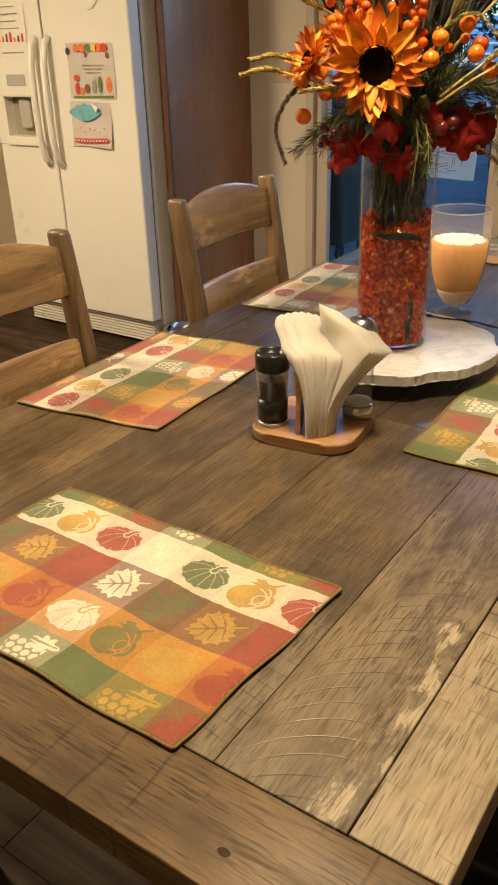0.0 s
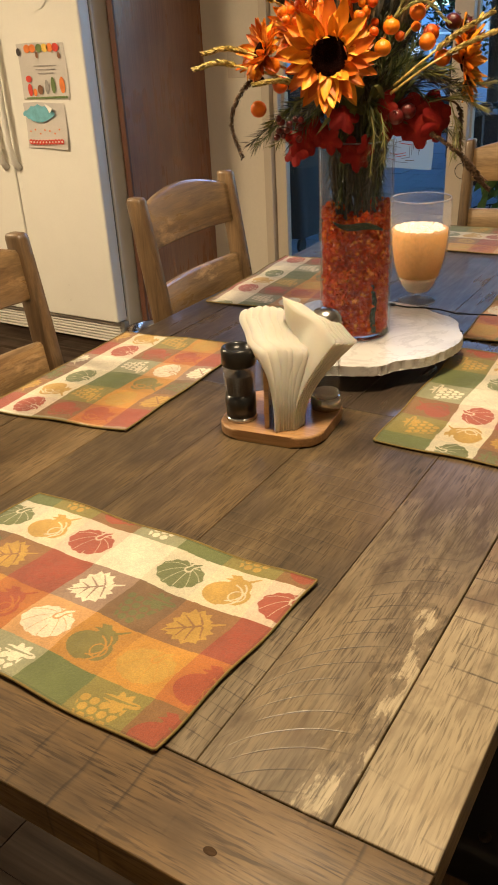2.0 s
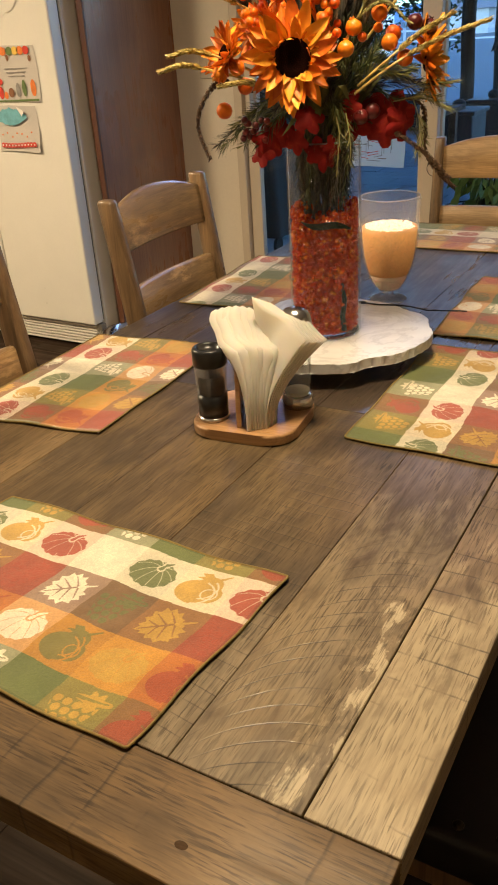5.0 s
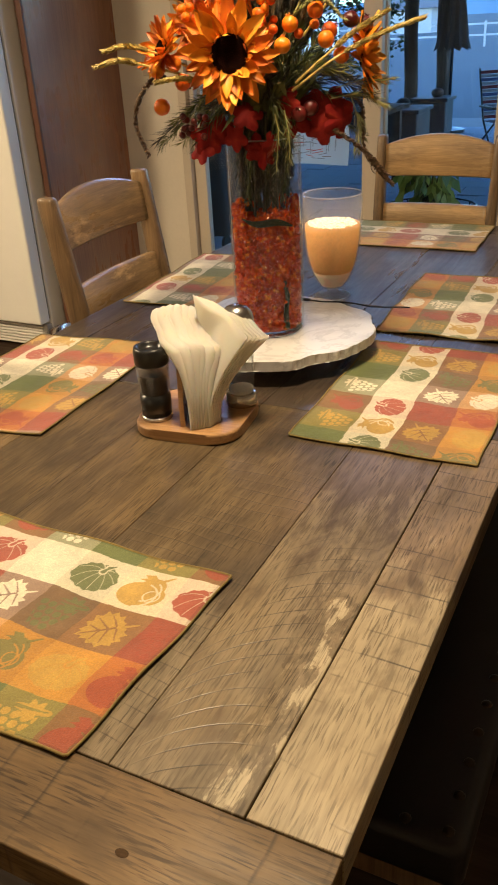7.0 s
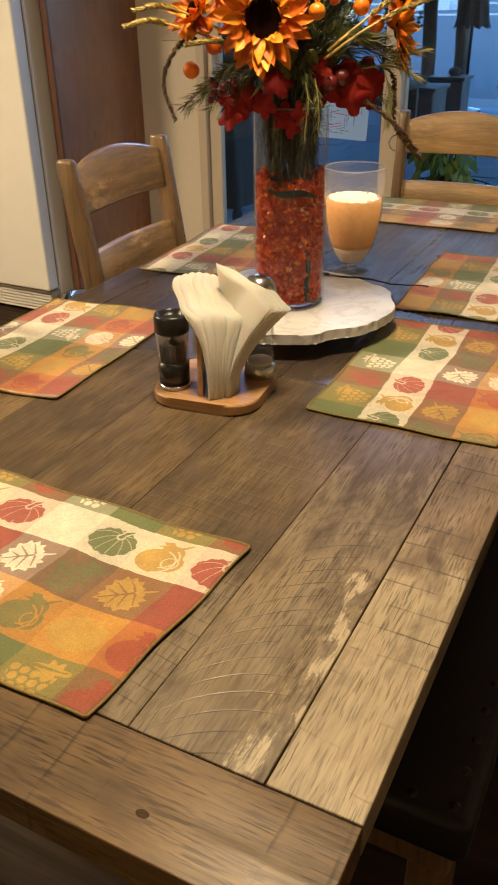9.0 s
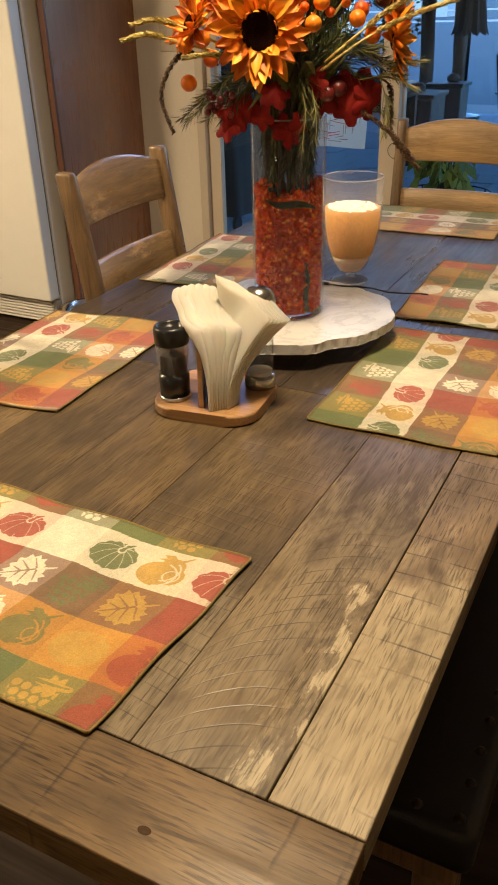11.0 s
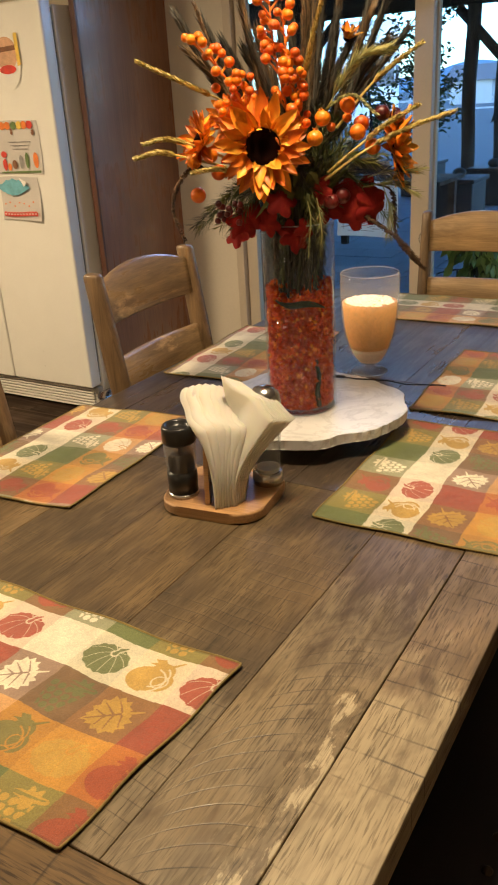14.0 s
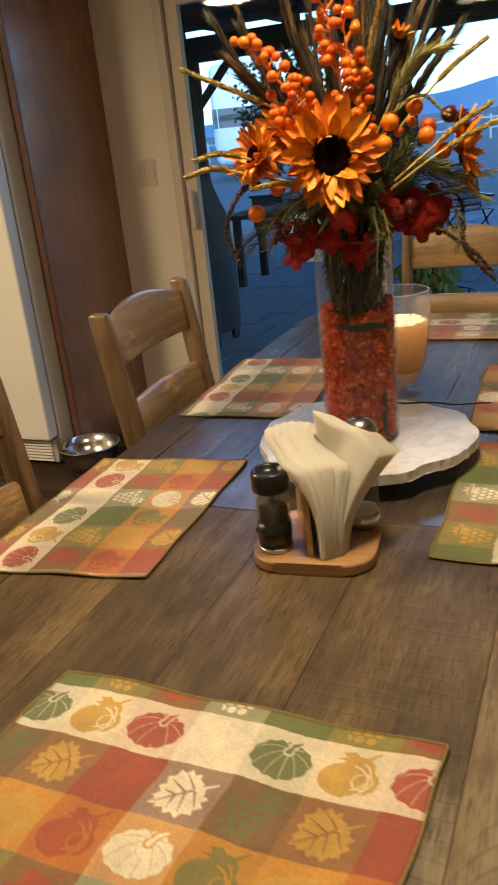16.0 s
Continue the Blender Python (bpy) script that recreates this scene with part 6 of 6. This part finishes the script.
# chart on the freezer door
chart = sheet("notice", -3.42, -3.205, 1.385, 1.60, FY, "printed chart and notice on the freezer door", 0.002)
for k in range(7):
    h = 0.018 + 0.008 * (k % 4)
    part("chart_bar", flat([(-3.395 + k * 0.027, 1.405), (-3.380 + k * 0.027, 1.405), (-3.382 + k * 0.027, 1.405 + h), (-3.393 + k * 0.027, 1.405 + h)], FY - 0.006), INK[("red", "orange", "brown")[k % 3]], chart)
for k in range(4):
    z = 1.46 + 0.03 * k
    part("writing_bar", flat([(-3.40, z), (-3.24 - 0.015 * (k % 2), z), (-3.24 - 0.015 * (k % 2), z + 0.004), (-3.40, z + 0.004)], FY - 0.006), INK["grey"], chart)
label_t = thing("notice_slip", "small printed slip on the freezer door", "notice")
part("slip", flat([(-3.40, 1.345), (-3.195, 1.345), (-3.195, 1.375), (-3.40, 1.375)], FY - 0.0015), PAPER, label_t)
part("writing_bar", flat([(-3.38, 1.356), (-3.23, 1.356), (-3.23, 1.362), (-3.38, 1.362)], FY - 0.003), INK["grey"], label_t)

# child's drawing taped to the sliding door, a window mark and the wall switch
pane_y = WALL_N + 0.022
THIN_PAPER = plain("white_drawing_paper", (0.50, 0.52, 0.56), 0.8, vary=0.04)
tn, tl = THIN_PAPER.node_tree.nodes, THIN_PAPER.node_tree.links
glow_through, thin_mix = tn.new("ShaderNodeBsdfTranslucent"), tn.new("ShaderNodeMixShader")
glow_through.inputs["Color"].default_value = (0.85, 0.85, 0.85, 1)
thin_mix.inputs[0].default_value = 0.6
tl.new(tn["Principled BSDF"].outputs[0], thin_mix.inputs[1])
tl.new(glow_through.outputs[0], thin_mix.inputs[2])
tl.new(thin_mix.outputs[0], tn["Material Output"].inputs["Surface"])
door_art = sheet("drawing", -1.60, -1.295, 0.785, 1.04, pane_y, "child's pencil drawing taped to the door glass", 0.0015, THIN_PAPER)
draw_rnd = random.Random(9)
for k in range(26):
    x, z = draw_rnd.uniform(-1.58, -1.40), draw_rnd.uniform(0.81, 1.0)
    w = draw_rnd.uniform(0.02, 0.08)
    tilt = draw_rnd.uniform(-0.012, 0.012)
    part("pencil_line", flat([(x, z), (x + w, z + tilt), (x + w, z + tilt + 0.0028), (x, z + 0.0028)], pane_y - 0.0045), INK[("grey", "brown", "grey", "red")[k % 4]], door_art)
for k in range(14):
    x, z = draw_rnd.uniform(-1.57, -1.32), draw_rnd.uniform(0.81, 0.95)
    part("pencil_line", flat([(x, z), (x + 0.0028, z), (x + 0.004, z + 0.05), (x + 0.001, z + 0.05)], pane_y - 0.005), INK["grey"], door_art)
switch = thing("light_switch", "beige double light switch plate on the wall", "light switch")
part("plate", box(-2.355, -2.255, WALL_N - 0.006, WALL_N - 0.0005, 1.19, 1.315, 0.003), TRIM_PAINT, switch)
for x in (-2.33, -2.28):
    part("rocker", box(x - 0.016, x + 0.016, WALL_N - 0.010, WALL_N - 0.0055, 1.22, 1.285, 0.002), TRIM_PAINT, switch)
wire = thing("wire_ornament", "thin dark wire ring hung on the door frame", "ornament")
part("ring", tube([(-1.145 + 0.034 * math.cos(2 * math.pi * k / 24), WALL_N + 0.004, 0.785 + 0.034 * math.sin(2 * math.pi * k / 24)) for k in range(25)], 0.0015, 6), INK["dark"], wire)

# pet bowl on the floor by the panel
pet = thing("pet_bowl", "shiny stainless steel bowl on the floor", "bowl", pose(-2.385, 2.96, 0))
part("bowl", lathe([(0, 0.002), (0.075, 0.002), (0.10, 0.012), (0.128, 0.075), (0.136, 0.118), (0.145, 0.121), (0.145, 0.124), (0.134, 0.123), (0.125, 0.078), (0.095, 0.018), (0, 0.012)], 56), STEEL, pet, smooth=True)
pet2 = thing("pet_bowl", "second small steel bowl on the floor behind", "bowl", pose(-2.30, 3.34, 0))
part("bowl", lathe([(0, 0.002), (0.06, 0.002), (0.08, 0.012), (0.10, 0.06), (0.112, 0.063), (0.098, 0.062), (0.075, 0.016), (0, 0.010)], 48), STEEL, pet2, smooth=True)

# ---- outside the door ----
GROUND_Z = -0.14
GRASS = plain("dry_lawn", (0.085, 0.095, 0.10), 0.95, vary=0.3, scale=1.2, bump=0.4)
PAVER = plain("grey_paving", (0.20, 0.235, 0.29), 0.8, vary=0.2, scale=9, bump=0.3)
LOG = wood("log_wood", (0.03, 0.022, 0.018), (0.08, 0.06, 0.045), 0.7, 2, scale=0.6)
DARK_BEAM = wood("dark_beam_wood", (0.03, 0.02, 0.015), (0.07, 0.05, 0.035), 0.8, 0, scale=0.5)
PLANTER = plain("dark_planter", (0.022, 0.022, 0.026), 0.6, vary=0.25, scale=8)
LEAF_OUT = leafy("garden_leaf", [(0.25, (0.03, 0.055, 0.018)), (0.7, (0.09, 0.13, 0.04))], 0.6, 0.1)
COVER = plain("grill_cover_cloth", (0.035, 0.034, 0.036), 0.75, vary=0.35, scale=10, bump=0.4)
TRAILER = plain("trailer_white", (0.80, 0.80, 0.80), 0.4, vary=0.05, scale=3)
RAIL = plain("weathered_rail", (0.36, 0.39, 0.44), 0.7)
STRIPE = plain("trailer_stripe", (0.16, 0.16, 0.18), 0.5)
# the hills' blue puts the haze of distance into the base colour
HILL = plain("hazed_hill", (0.16, 0.27, 0.36), 1.0, vary=0.12, scale=0.02, bump=0.0)
CANVAS = plain("umbrella_canvas", (0.028, 0.025, 0.025), 0.85, vary=0.2, scale=12, bump=0.2)

bm = bmesh.new()
far = 3000
x0, x1, y0, y1 = -far, far, WALL_N + 0.16, far
bm.faces.new([bm.verts.new(v) for v in ((x0, y0, GROUND_Z), (x1, y0, GROUND_Z), (x1, y1, GROUND_Z), (x0, y1, GROUND_Z))])
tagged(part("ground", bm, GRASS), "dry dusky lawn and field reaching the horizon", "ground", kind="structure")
patio = tagged(part("patio", box(-9, 4, WALL_N + 0.16, 14.2, GROUND_Z - 0.06, GROUND_Z + 0.012), GASKET), "grey paved patio behind the house", "patio", kind="structure")
step = thing("door_step", "grey concrete step below the sliding door", "step", kind="structure")
part("step_slab", box(-2.3, -0.4, WALL_N + 0.152, WALL_N + 0.42, GROUND_Z + 0.02, -0.03, 0.01), PAVER, step)
roof = thing("patio_roof", "dark wooden patio roof on log posts", "patio roof", pose(0, 0, 0))
part("deck", box(-9, 4, WALL_N + 0.16, 13.4, 3.02, 3.10), DARK_BEAM, roof)
for x in range(-9, 4, 1):
    part("rafter", box(x + 0.2, x + 0.29, WALL_N + 0.16, 13.4, 2.86, 3.0195, 0.004), DARK_BEAM, roof)
part("edge_beam", box(-9, 4, 12.75, 12.95, 2.50, 2.8595, 0.01), DARK_BEAM, roof)


def log_post(x, y, r, height, braces):
    p = thing("log_post", "round log post holding the patio roof", "post", pose(x, y, GROUND_Z + 0.012))
    bm = bmesh.new()
    rings = []
    for j in range(9):
        z = height * j / 8
        rings.append([bm.verts.new((r * (1 + 0.05 * math.sin(3 * a_ + j)) * math.cos(a_) + 0.015 * math.sin(j), r * (1 + 0.05 * math.cos(2 * a_ + j)) * math.sin(a_), z)) for a_ in (2 * math.pi * k / 16 for k in range(16))])
    for a, b in zip(rings, rings[1:]):
        for k in range(16):
            bm.faces.new((a[k], a[(k + 1) % 16], b[(k + 1) % 16], b[k]))
    part("trunk", bm, LOG, p, smooth=True)
    for s in braces:
        part("brace", tube([(0, 0, height - 0.75), (s * 0.7, 0, height - 0.02)], 0.07, 10), LOG, p, smooth=True)
    return p


POST_H = 2.5 - GROUND_Z - 0.014
log_post(-3.62, 12.85, 0.10, POST_H, ())
log_post(-3.14, 12.85, 0.10, POST_H, (-1, 1))
log_post(-6.45, 12.85, 0.15, POST_H, (-1, 1))
log_post(0.3, 12.85, 0.15, POST_H, (-1, 1))


def planter(x, y, w, h, tree, seed):
    p = thing("planter", "square dark planter box with soil" if not tree else "square dark planter box below a small tree", "planter", pose(x, y, GROUND_Z + 0.0125))
    part("tub", box(-w / 2, w / 2, -w / 2, w / 2, 0, h, 0.02), PLANTER, p)
    part("rim", box(-w / 2 - 0.03, w / 2 + 0.03, -w / 2 - 0.03, w / 2 + 0.03, h + 0.0005, h + 0.05, 0.012), PLANTER, p)
    part("stone", ball((0.05, 0.02, h + 0.10), 0.09, None, 12, 8, 0.7), COVER, p, smooth=True)
    if not tree:
        return
    rnd = random.Random(seed)
    t = thing("tree", "slim young tree with sparse dark leaves", "tree", pose(x, y, GROUND_Z + 0.0125 + h + 0.051))
    tips = []
    trunk = curve([(0, 0, 0), (0.04, 0, 0.6), (-0.03, 0.05, 1.2), (0.05, 0, 1.9)], 5)
    bm = tube(trunk, 0.035, 8, taper=0.012)
    for k in range(18):
        base = trunk[3 + int((len(trunk) - 4) * k / 18)]
        a, reach = rnd.uniform(0, 6.28), rnd.uniform(0.25, 0.55)
        tip = base + Vector((reach * math.cos(a), reach * math.sin(a), rnd.uniform(0.1, 0.45)))
        tube([base, base.lerp(tip, 0.5) + Vector((0, 0, -0.03)), tip], 0.010, 5, bm, taper=0.004)
        tips.append((base, tip))
    part("trunk", bm, LOG, t, smooth=True)
    verts, faces = [], []
    for base, tip in tips:
        for _ in range(60):
            c = base.lerp(tip, rnd.uniform(0.25, 1.1)) + Vector((rnd.gauss(0, 0.08), rnd.gauss(0, 0.08), rnd.gauss(0, 0.08)))
            r = Euler((rnd.uniform(0, 6), rnd.uniform(0, 6), rnd.uniform(0, 6))).to_matrix()
            q = len(verts)
            verts += [tuple(c + r @ Vector(v)) for v in ((0, -0.05, 0), (0.022, 0, 0.008), (0, 0.05, 0), (-0.022, 0, 0.008))]
            faces.append((q, q + 1, q + 2, q + 3))
    me = bpy.data.meshes.new("crown")
    me.from_pydata(verts, [], faces)
    me.materials.append(LEAF_OUT)
    crown = new("crown", me)
    crown.parent = t


planter(-3.11, 10.6, 0.64, 0.46, False, 1)
planter(-3.04, 12.0, 0.46, 0.46, False, 2)
planter(-4.35, 13.0, 0.55, 0.48, True, 3)
planter(-5.4, 13.3, 0.55, 0.48, True, 4)

# closed umbrella
umb = thing("patio_umbrella", "closed dark patio umbrella on a pole", "umbrella", pose(-2.90, 12.35, GROUND_Z + 0.0125))
part("pole", tube([(0, 0, 0), (0, 0, 2.3)], 0.022, 10), BLACK_PLASTIC, umb, smooth=True)
part("base_plate", lathe([(0, 0), (0.24, 0), (0.24, 0.05), (0.05, 0.08), (0, 0.08)], 24), BLACK_PLASTIC, umb)
cbm = bmesh.new()
rings = []
for z, r in ((1.12, 0.20), (1.25, 0.17), (1.7, 0.12), (2.1, 0.07), (2.24, 0.03)):
    rings.append([cbm.verts.new((r * (1 + 0.28 * (k % 2)) * math.cos(2 * math.pi * k / 20), r * (1 + 0.28 * (k % 2)) * math.sin(2 * math.pi * k / 20), z - 0.06 * (k % 2))) for k in range(20)])
for a, b in zip(rings, rings[1:]):
    for k in range(20):
        cbm.faces.new((a[k], a[(k + 1) % 20], b[(k + 1) % 20], b[k]))
part("canopy", cbm, CANVAS, umb, "furled dark canvas")

# striped folding chair
RED_BAND, WHITE_BAND, BLUE_BAND = plain("red_web", (0.14, 0.02, 0.025), 0.8), plain("white_web", (0.22, 0.22, 0.25), 0.8), plain("blue_web", (0.05, 0.07, 0.16), 0.8)
lawn = thing("lawn_chair", "folding patio chair with red, white and blue stripes", "chair", pose(-1.80, 10.5, GROUND_Z + 0.0125, 0, 0, 35) @ Matrix.Scale(0.86, 4))
for s in (-0.28, 0.28):
    part("frame", tube([(s, -0.35, 0), (s, 0.05, 0.45), (s, 0.28, 1.08)], 0.014, 8), BLACK_PLASTIC, lawn)
    part("leg", tube([(s, 0.30, 0), (s, -0.30, 0.42)], 0.014, 8), BLACK_PLASTIC, lawn)
    part("armrest", box(s - 0.03, s + 0.03, -0.30, 0.15, 0.60, 0.63, 0.008), BLACK_PLASTIC, lawn)
for k in range(13):
    z = 0.46 + k * 0.046
    y = 0.05 + 0.23 * (z - 0.45) / 0.63
    part("web_band", box(-0.27, 0.27, y - 0.006, y + 0.004, z, z + 0.040, 0.002), (RED_BAND, WHITE_BAND, BLUE_BAND, WHITE_BAND)[k % 4], lawn)
for k in range(7):
    part("web_band", box(-0.27, 0.27, -0.28 + k * 0.046, -0.24 + k * 0.046, 0.43, 0.438, 0.002), (RED_BAND, WHITE_BAND, BLUE_BAND, WHITE_BAND)[k % 4], lawn)

# covered grill on wheels
grill = thing("covered_grill", "barbecue grill under a dark draped cover", "grill", pose(-3.06, 5.6, GROUND_Z + 0.0125) @ Matrix.Diagonal((0.62, 0.9, 0.93, 1.0)))
gbm = bmesh.new()
rings = []
for z, w, d in ((0.13, 0.40, 0.30), (0.3, 0.42, 0.31), (0.7, 0.40, 0.30), (1.0, 0.38, 0.29), (1.12, 0.30, 0.27), (1.30, 0.22, 0.22), (1.36, 0.10, 0.12)):
    ring = []
    for k in range(40):
        a = 2 * math.pi * k / 40
        f = 1 + 0.06 * math.sin(7 * a + 3 * z) * (1.2 - z * 0.6)
        ca, sa = math.cos(a), math.sin(a)
        ring.append(gbm.verts.new((w * f * math.copysign(abs(ca) ** 0.5, ca), d * f * math.copysign(abs(sa) ** 0.5, sa), z)))
    rings.append(ring)
for a, b in zip(rings, rings[1:]):
    for k in range(40):
        gbm.faces.new((a[k], a[(k + 1) % 40], b[(k + 1) % 40], b[k]))
gbm.faces.new(rings[-1])
part("cover", gbm, COVER, grill, "dark draped cloth cover", smooth=True)
for sx in (-0.3, 0.3):
    for sy in (-0.2, 0.2):
        part("wheel", lathe([(0, -0.02), (0.06, -0.02), (0.065, 0), (0.06, 0.02), (0, 0.02)], 20), BLACK_PLASTIC, grill).matrix_basis = pose(sx, sy, 0.065, 0, 90, 0)
        part("leg", box(sx - 0.02, sx + 0.02, sy - 0.02, sy + 0.02, 0.10, 0.25), BLACK_PLASTIC, grill)

# patio table
ptable = thing("patio_table", "dark wooden patio table on the paving", "table", pose(-3.1, 8.2, GROUND_Z + 0.0125))
part("top", box(-0.7, 0.7, -0.4, 0.4, 0.70, 0.74, 0.006), DARK_BEAM, ptable)
for sx in (-0.6, 0.6):
    for sy in (-0.32, 0.32):
        part("leg", box(sx - 0.035, sx + 0.035, sy - 0.035, sy + 0.035, 0, 0.6995), DARK_BEAM, ptable)

# leafy plant in a wire stand close to the glass
plant = thing("potted_plant", "leafy green potted plant in a dark wire stand", "plant", pose(-1.05, 4.32, GROUND_Z + 0.0125))
part("pot", lathe([(0, 0), (0.10, 0), (0.13, 0.02), (0.16, 0.30), (0.165, 0.33), (0.15, 0.33), (0.14, 0.27), (0, 0.27)], 28), PLANTER, plant, smooth=True)
prnd = random.Random(17)
pv, pf = [], []
sb = bmesh.new()
for k in range(34):
    a, reach = prnd.uniform(0, 6.28), prnd.uniform(0.03, 0.18)
    line = curve([(0, 0, 0.26), (reach * 0.4 * math.cos(a), reach * 0.4 * math.sin(a), 0.6 + prnd.uniform(0, 0.25)), (reach * math.cos(a), reach * math.sin(a), 0.60 + prnd.uniform(-0.05, 0.3))], 5)
    tube(line, 0.004, 5, sb, taper=0.002)
    for _ in range(5):
        c = line[-1 - prnd.randrange(4)]
        way = Vector((math.cos(a + prnd.gauss(0, 0.7)), math.sin(a + prnd.gauss(0, 0.7)), -1.7 + prnd.uniform(-0.5, 0.8))).normalized()
        side = way.orthogonal().normalized()
        q = len(pv)
        s = prnd.uniform(0.07, 0.12)
        pv += [tuple(c), tuple(c + way * s * 0.5 + side * s * 0.22), tuple(c + way * s), tuple(c + way * s * 0.5 - side * s * 0.22)]
        pf.append((q, q + 1, q + 2, q + 3))
part("stems", sb, STEM, plant)
me = bpy.data.meshes.new("foliage")
me.from_pydata(pv, [], pf)
me.materials.append(leafy("plant_leaf", [(0.25, (0.08, 0.14, 0.03)), (0.7, (0.24, 0.34, 0.08))], 0.5, 0.1))
new("foliage", me).parent = plant
stand = thing("wire_stand", "dark bent wire plant stand on the patio", "stand", pose(-1.05, 4.32, GROUND_Z + 0.0125))
for z in (0.35, 0.62):
    part("hoop", tube([(0.24 * math.cos(2 * math.pi * k / 28), 0.24 * math.sin(2 * math.pi * k / 28), z) for k in range(29)], 0.004, 6), BLACK_PLASTIC, stand)
for k in range(4):
    a = math.pi / 4 + k * math.pi / 2
    part("upright", tube([(0.24 * math.cos(a), 0.24 * math.sin(a), 0), (0.24 * math.cos(a), 0.24 * math.sin(a), 0.62)], 0.004, 6), BLACK_PLASTIC, stand)

# travel trailer, hut, fence and hills
trailer = thing("travel_trailer", "white travel trailer with dark stripes parked beyond the patio", "trailer", pose(-12.5, 29.5, GROUND_Z, 0, 0, 115))
part("shell", box(-3.2, 2.2, -1.2, 1.2, 0.55, 3.7, 0.25, 4), TRAILER, trailer, smooth=True)
for z in (1.55, 1.75):
    part("stripe", box(-3.212, 2.212, -1.212, 1.212, z + 0.35, z + 0.45, 0.25), STRIPE, trailer)
for x in (-2.4, 0.4, 1.5):
    part("window", box(x, x + 0.6, -1.215, -1.202, 1.95, 2.45, 0.03), STRIPE, trailer)
for x in (-1.2, -0.3):
    part("wheel", lathe([(0, -0.1), (0.3, -0.1), (0.34, 0), (0.3, 0.1), (0, 0.1)], 24), BLACK_PLASTIC, trailer).matrix_basis = pose(x, -1.0, 0.34, 90, 0, 0)
hut = thing("shed", "small far shed with a dark gabled roof", "shed", pose(-26, 92, GROUND_Z))
part("wall", box(-2.2, 2.2, -1.8, 1.8, 0, 2.3), RAIL, hut)
rb = bmesh.new()
ridge = [rb.verts.new(v) for v in ((-3.0, -2.3, 2.25), (3.0, -2.3, 2.25), (3.0, 2.3, 2.25), (-3.0, 2.3, 2.25), (-2.4, 0, 3.8), (2.4, 0, 3.8))]
for f in ((0, 1, 5, 4), (2, 3, 4, 5), (1, 2, 5), (3, 0, 4), (3, 2, 1, 0)):
    rb.faces.new([ridge[i] for i in f])
part("roof", rb, STRIPE, hut)
part("door", box(-0.5, 0.5, -1.83, -1.805, 0, 1.9), STRIPE, hut)
fence = thing("rail_fence", "long pale rail fence across the field", "fence", pose(0, 46, GROUND_Z))
for k in range(30):
    part("post", box(-40 + k * 1.8, -39.9 + k * 1.8, -0.05, 0.05, 0, 1.2), RAIL, fence)
for z in (0.5, 1.0):
    part("rail", box(-40, 12.3, -0.075, -0.052, z, z + 0.09), RAIL, fence)
hb = bmesh.new()
prev = None
for k in range(121):
    x = -2600 + 4200 * k / 120
    h = 34 + 20 * noise.noise(Vector((x / 520, 0.3, 0))) + 9 * noise.noise(Vector((x / 160, 2.0, 0))) + 48 * math.exp(-((x + 250) / 190) ** 2) + 30 * math.exp(-((x + 700) / 120) ** 2)
    col = [hb.verts.new((x, 2200 - 90 * math.sin(k * 0.7), GROUND_Z - 2)), hb.verts.new((x, 2330, h * 0.6)), hb.verts.new((x, 2480, h))]
    if prev:
        for i in range(2):
            hb.faces.new((prev[i], col[i], col[i + 1], prev[i + 1]))
    prev = col
tagged(part("backdrop_hills", hb, HILL, smooth=True), "far hills on the horizon, distance haze painted as blue", "hills", kind="structure")

# ---- ceiling lights ----
SHADE = glowing("lit_lamp_glass", (1.0, 0.80, 0.55), 3.0)


def ceiling_light(x, y, r):
    f = thing("ceiling_light", "round flush ceiling light with a frosted glass shade", "ceiling light", pose(x, y, CEIL))
    part("canopy", lathe([(0, -0.0005), (r, -0.0005), (r, -0.02), (r * 0.95, -0.024), (0, -0.024)], 40), STEEL, f, "brushed metal plate", smooth=True)
    part("shade", lathe([(r * 0.92, -0.0245), (r * 0.85, -0.055), (r * 0.6, -0.08), (0, -0.09)], 40), SHADE, f, "glowing frosted glass", smooth=True)


# ---- floor boards and patio pavers ----
board_rnd = random.Random(70)
for j in range(22):
    y0 = 0.6 + j * 0.14
    x = ROOM_W + board_rnd.uniform(0, 0.6)
    last = ROOM_W
    while last < -1.0:
        x = min(last + board_rnd.uniform(0.8, 1.5), -1.0)
        if x - last > 0.05:
            part("floor_plank", box(last + 0.0008, x - 0.0008, y0 + 0.0008, y0 + 0.1392, -0.0038, 0.0, 0.0), FLOOR_WOOD, floor)
        last = x
rest = bmesh.new()
box(ROOM_W - 0.1, ROOM_E + 0.1, ROOM_S - 0.1, 0.5985, -0.0038, -0.0002, bm=rest)
box(-0.9985, ROOM_E + 0.1, 0.6, WALL_N, -0.0038, -0.0002, bm=rest)
tagged(part("plank_field", rest, FLOOR_WOOD, floor), kind="stuff")
paver_me = bpy.data.meshes.new("paver")
pbm = box(-0.196, 0.196, -0.196, 0.196, -0.008, 0.012, 0.005, 1)
pbm.to_mesh(paver_me)
pbm.free()
paver_me.materials.append(PAVER)
for j in range(22):
    for i in range(12):
        ob = new("paver", paver_me)
        ob.parent = patio
        ob.location = (-4.9 + i * 0.4 + 0.2 * (j % 2), WALL_N + 0.7 + j * 0.4, GROUND_Z + 0.0055 + 0.002 * ((i * 5 + j * 3) % 4))


ceiling_light(-0.50, 1.10, 0.18)
ceiling_light(-3.0, 0.9, 0.22)
# unseen fixture added to go with the southern fill lamp
ceiling_light(-1.5, -1.5, 0.19)
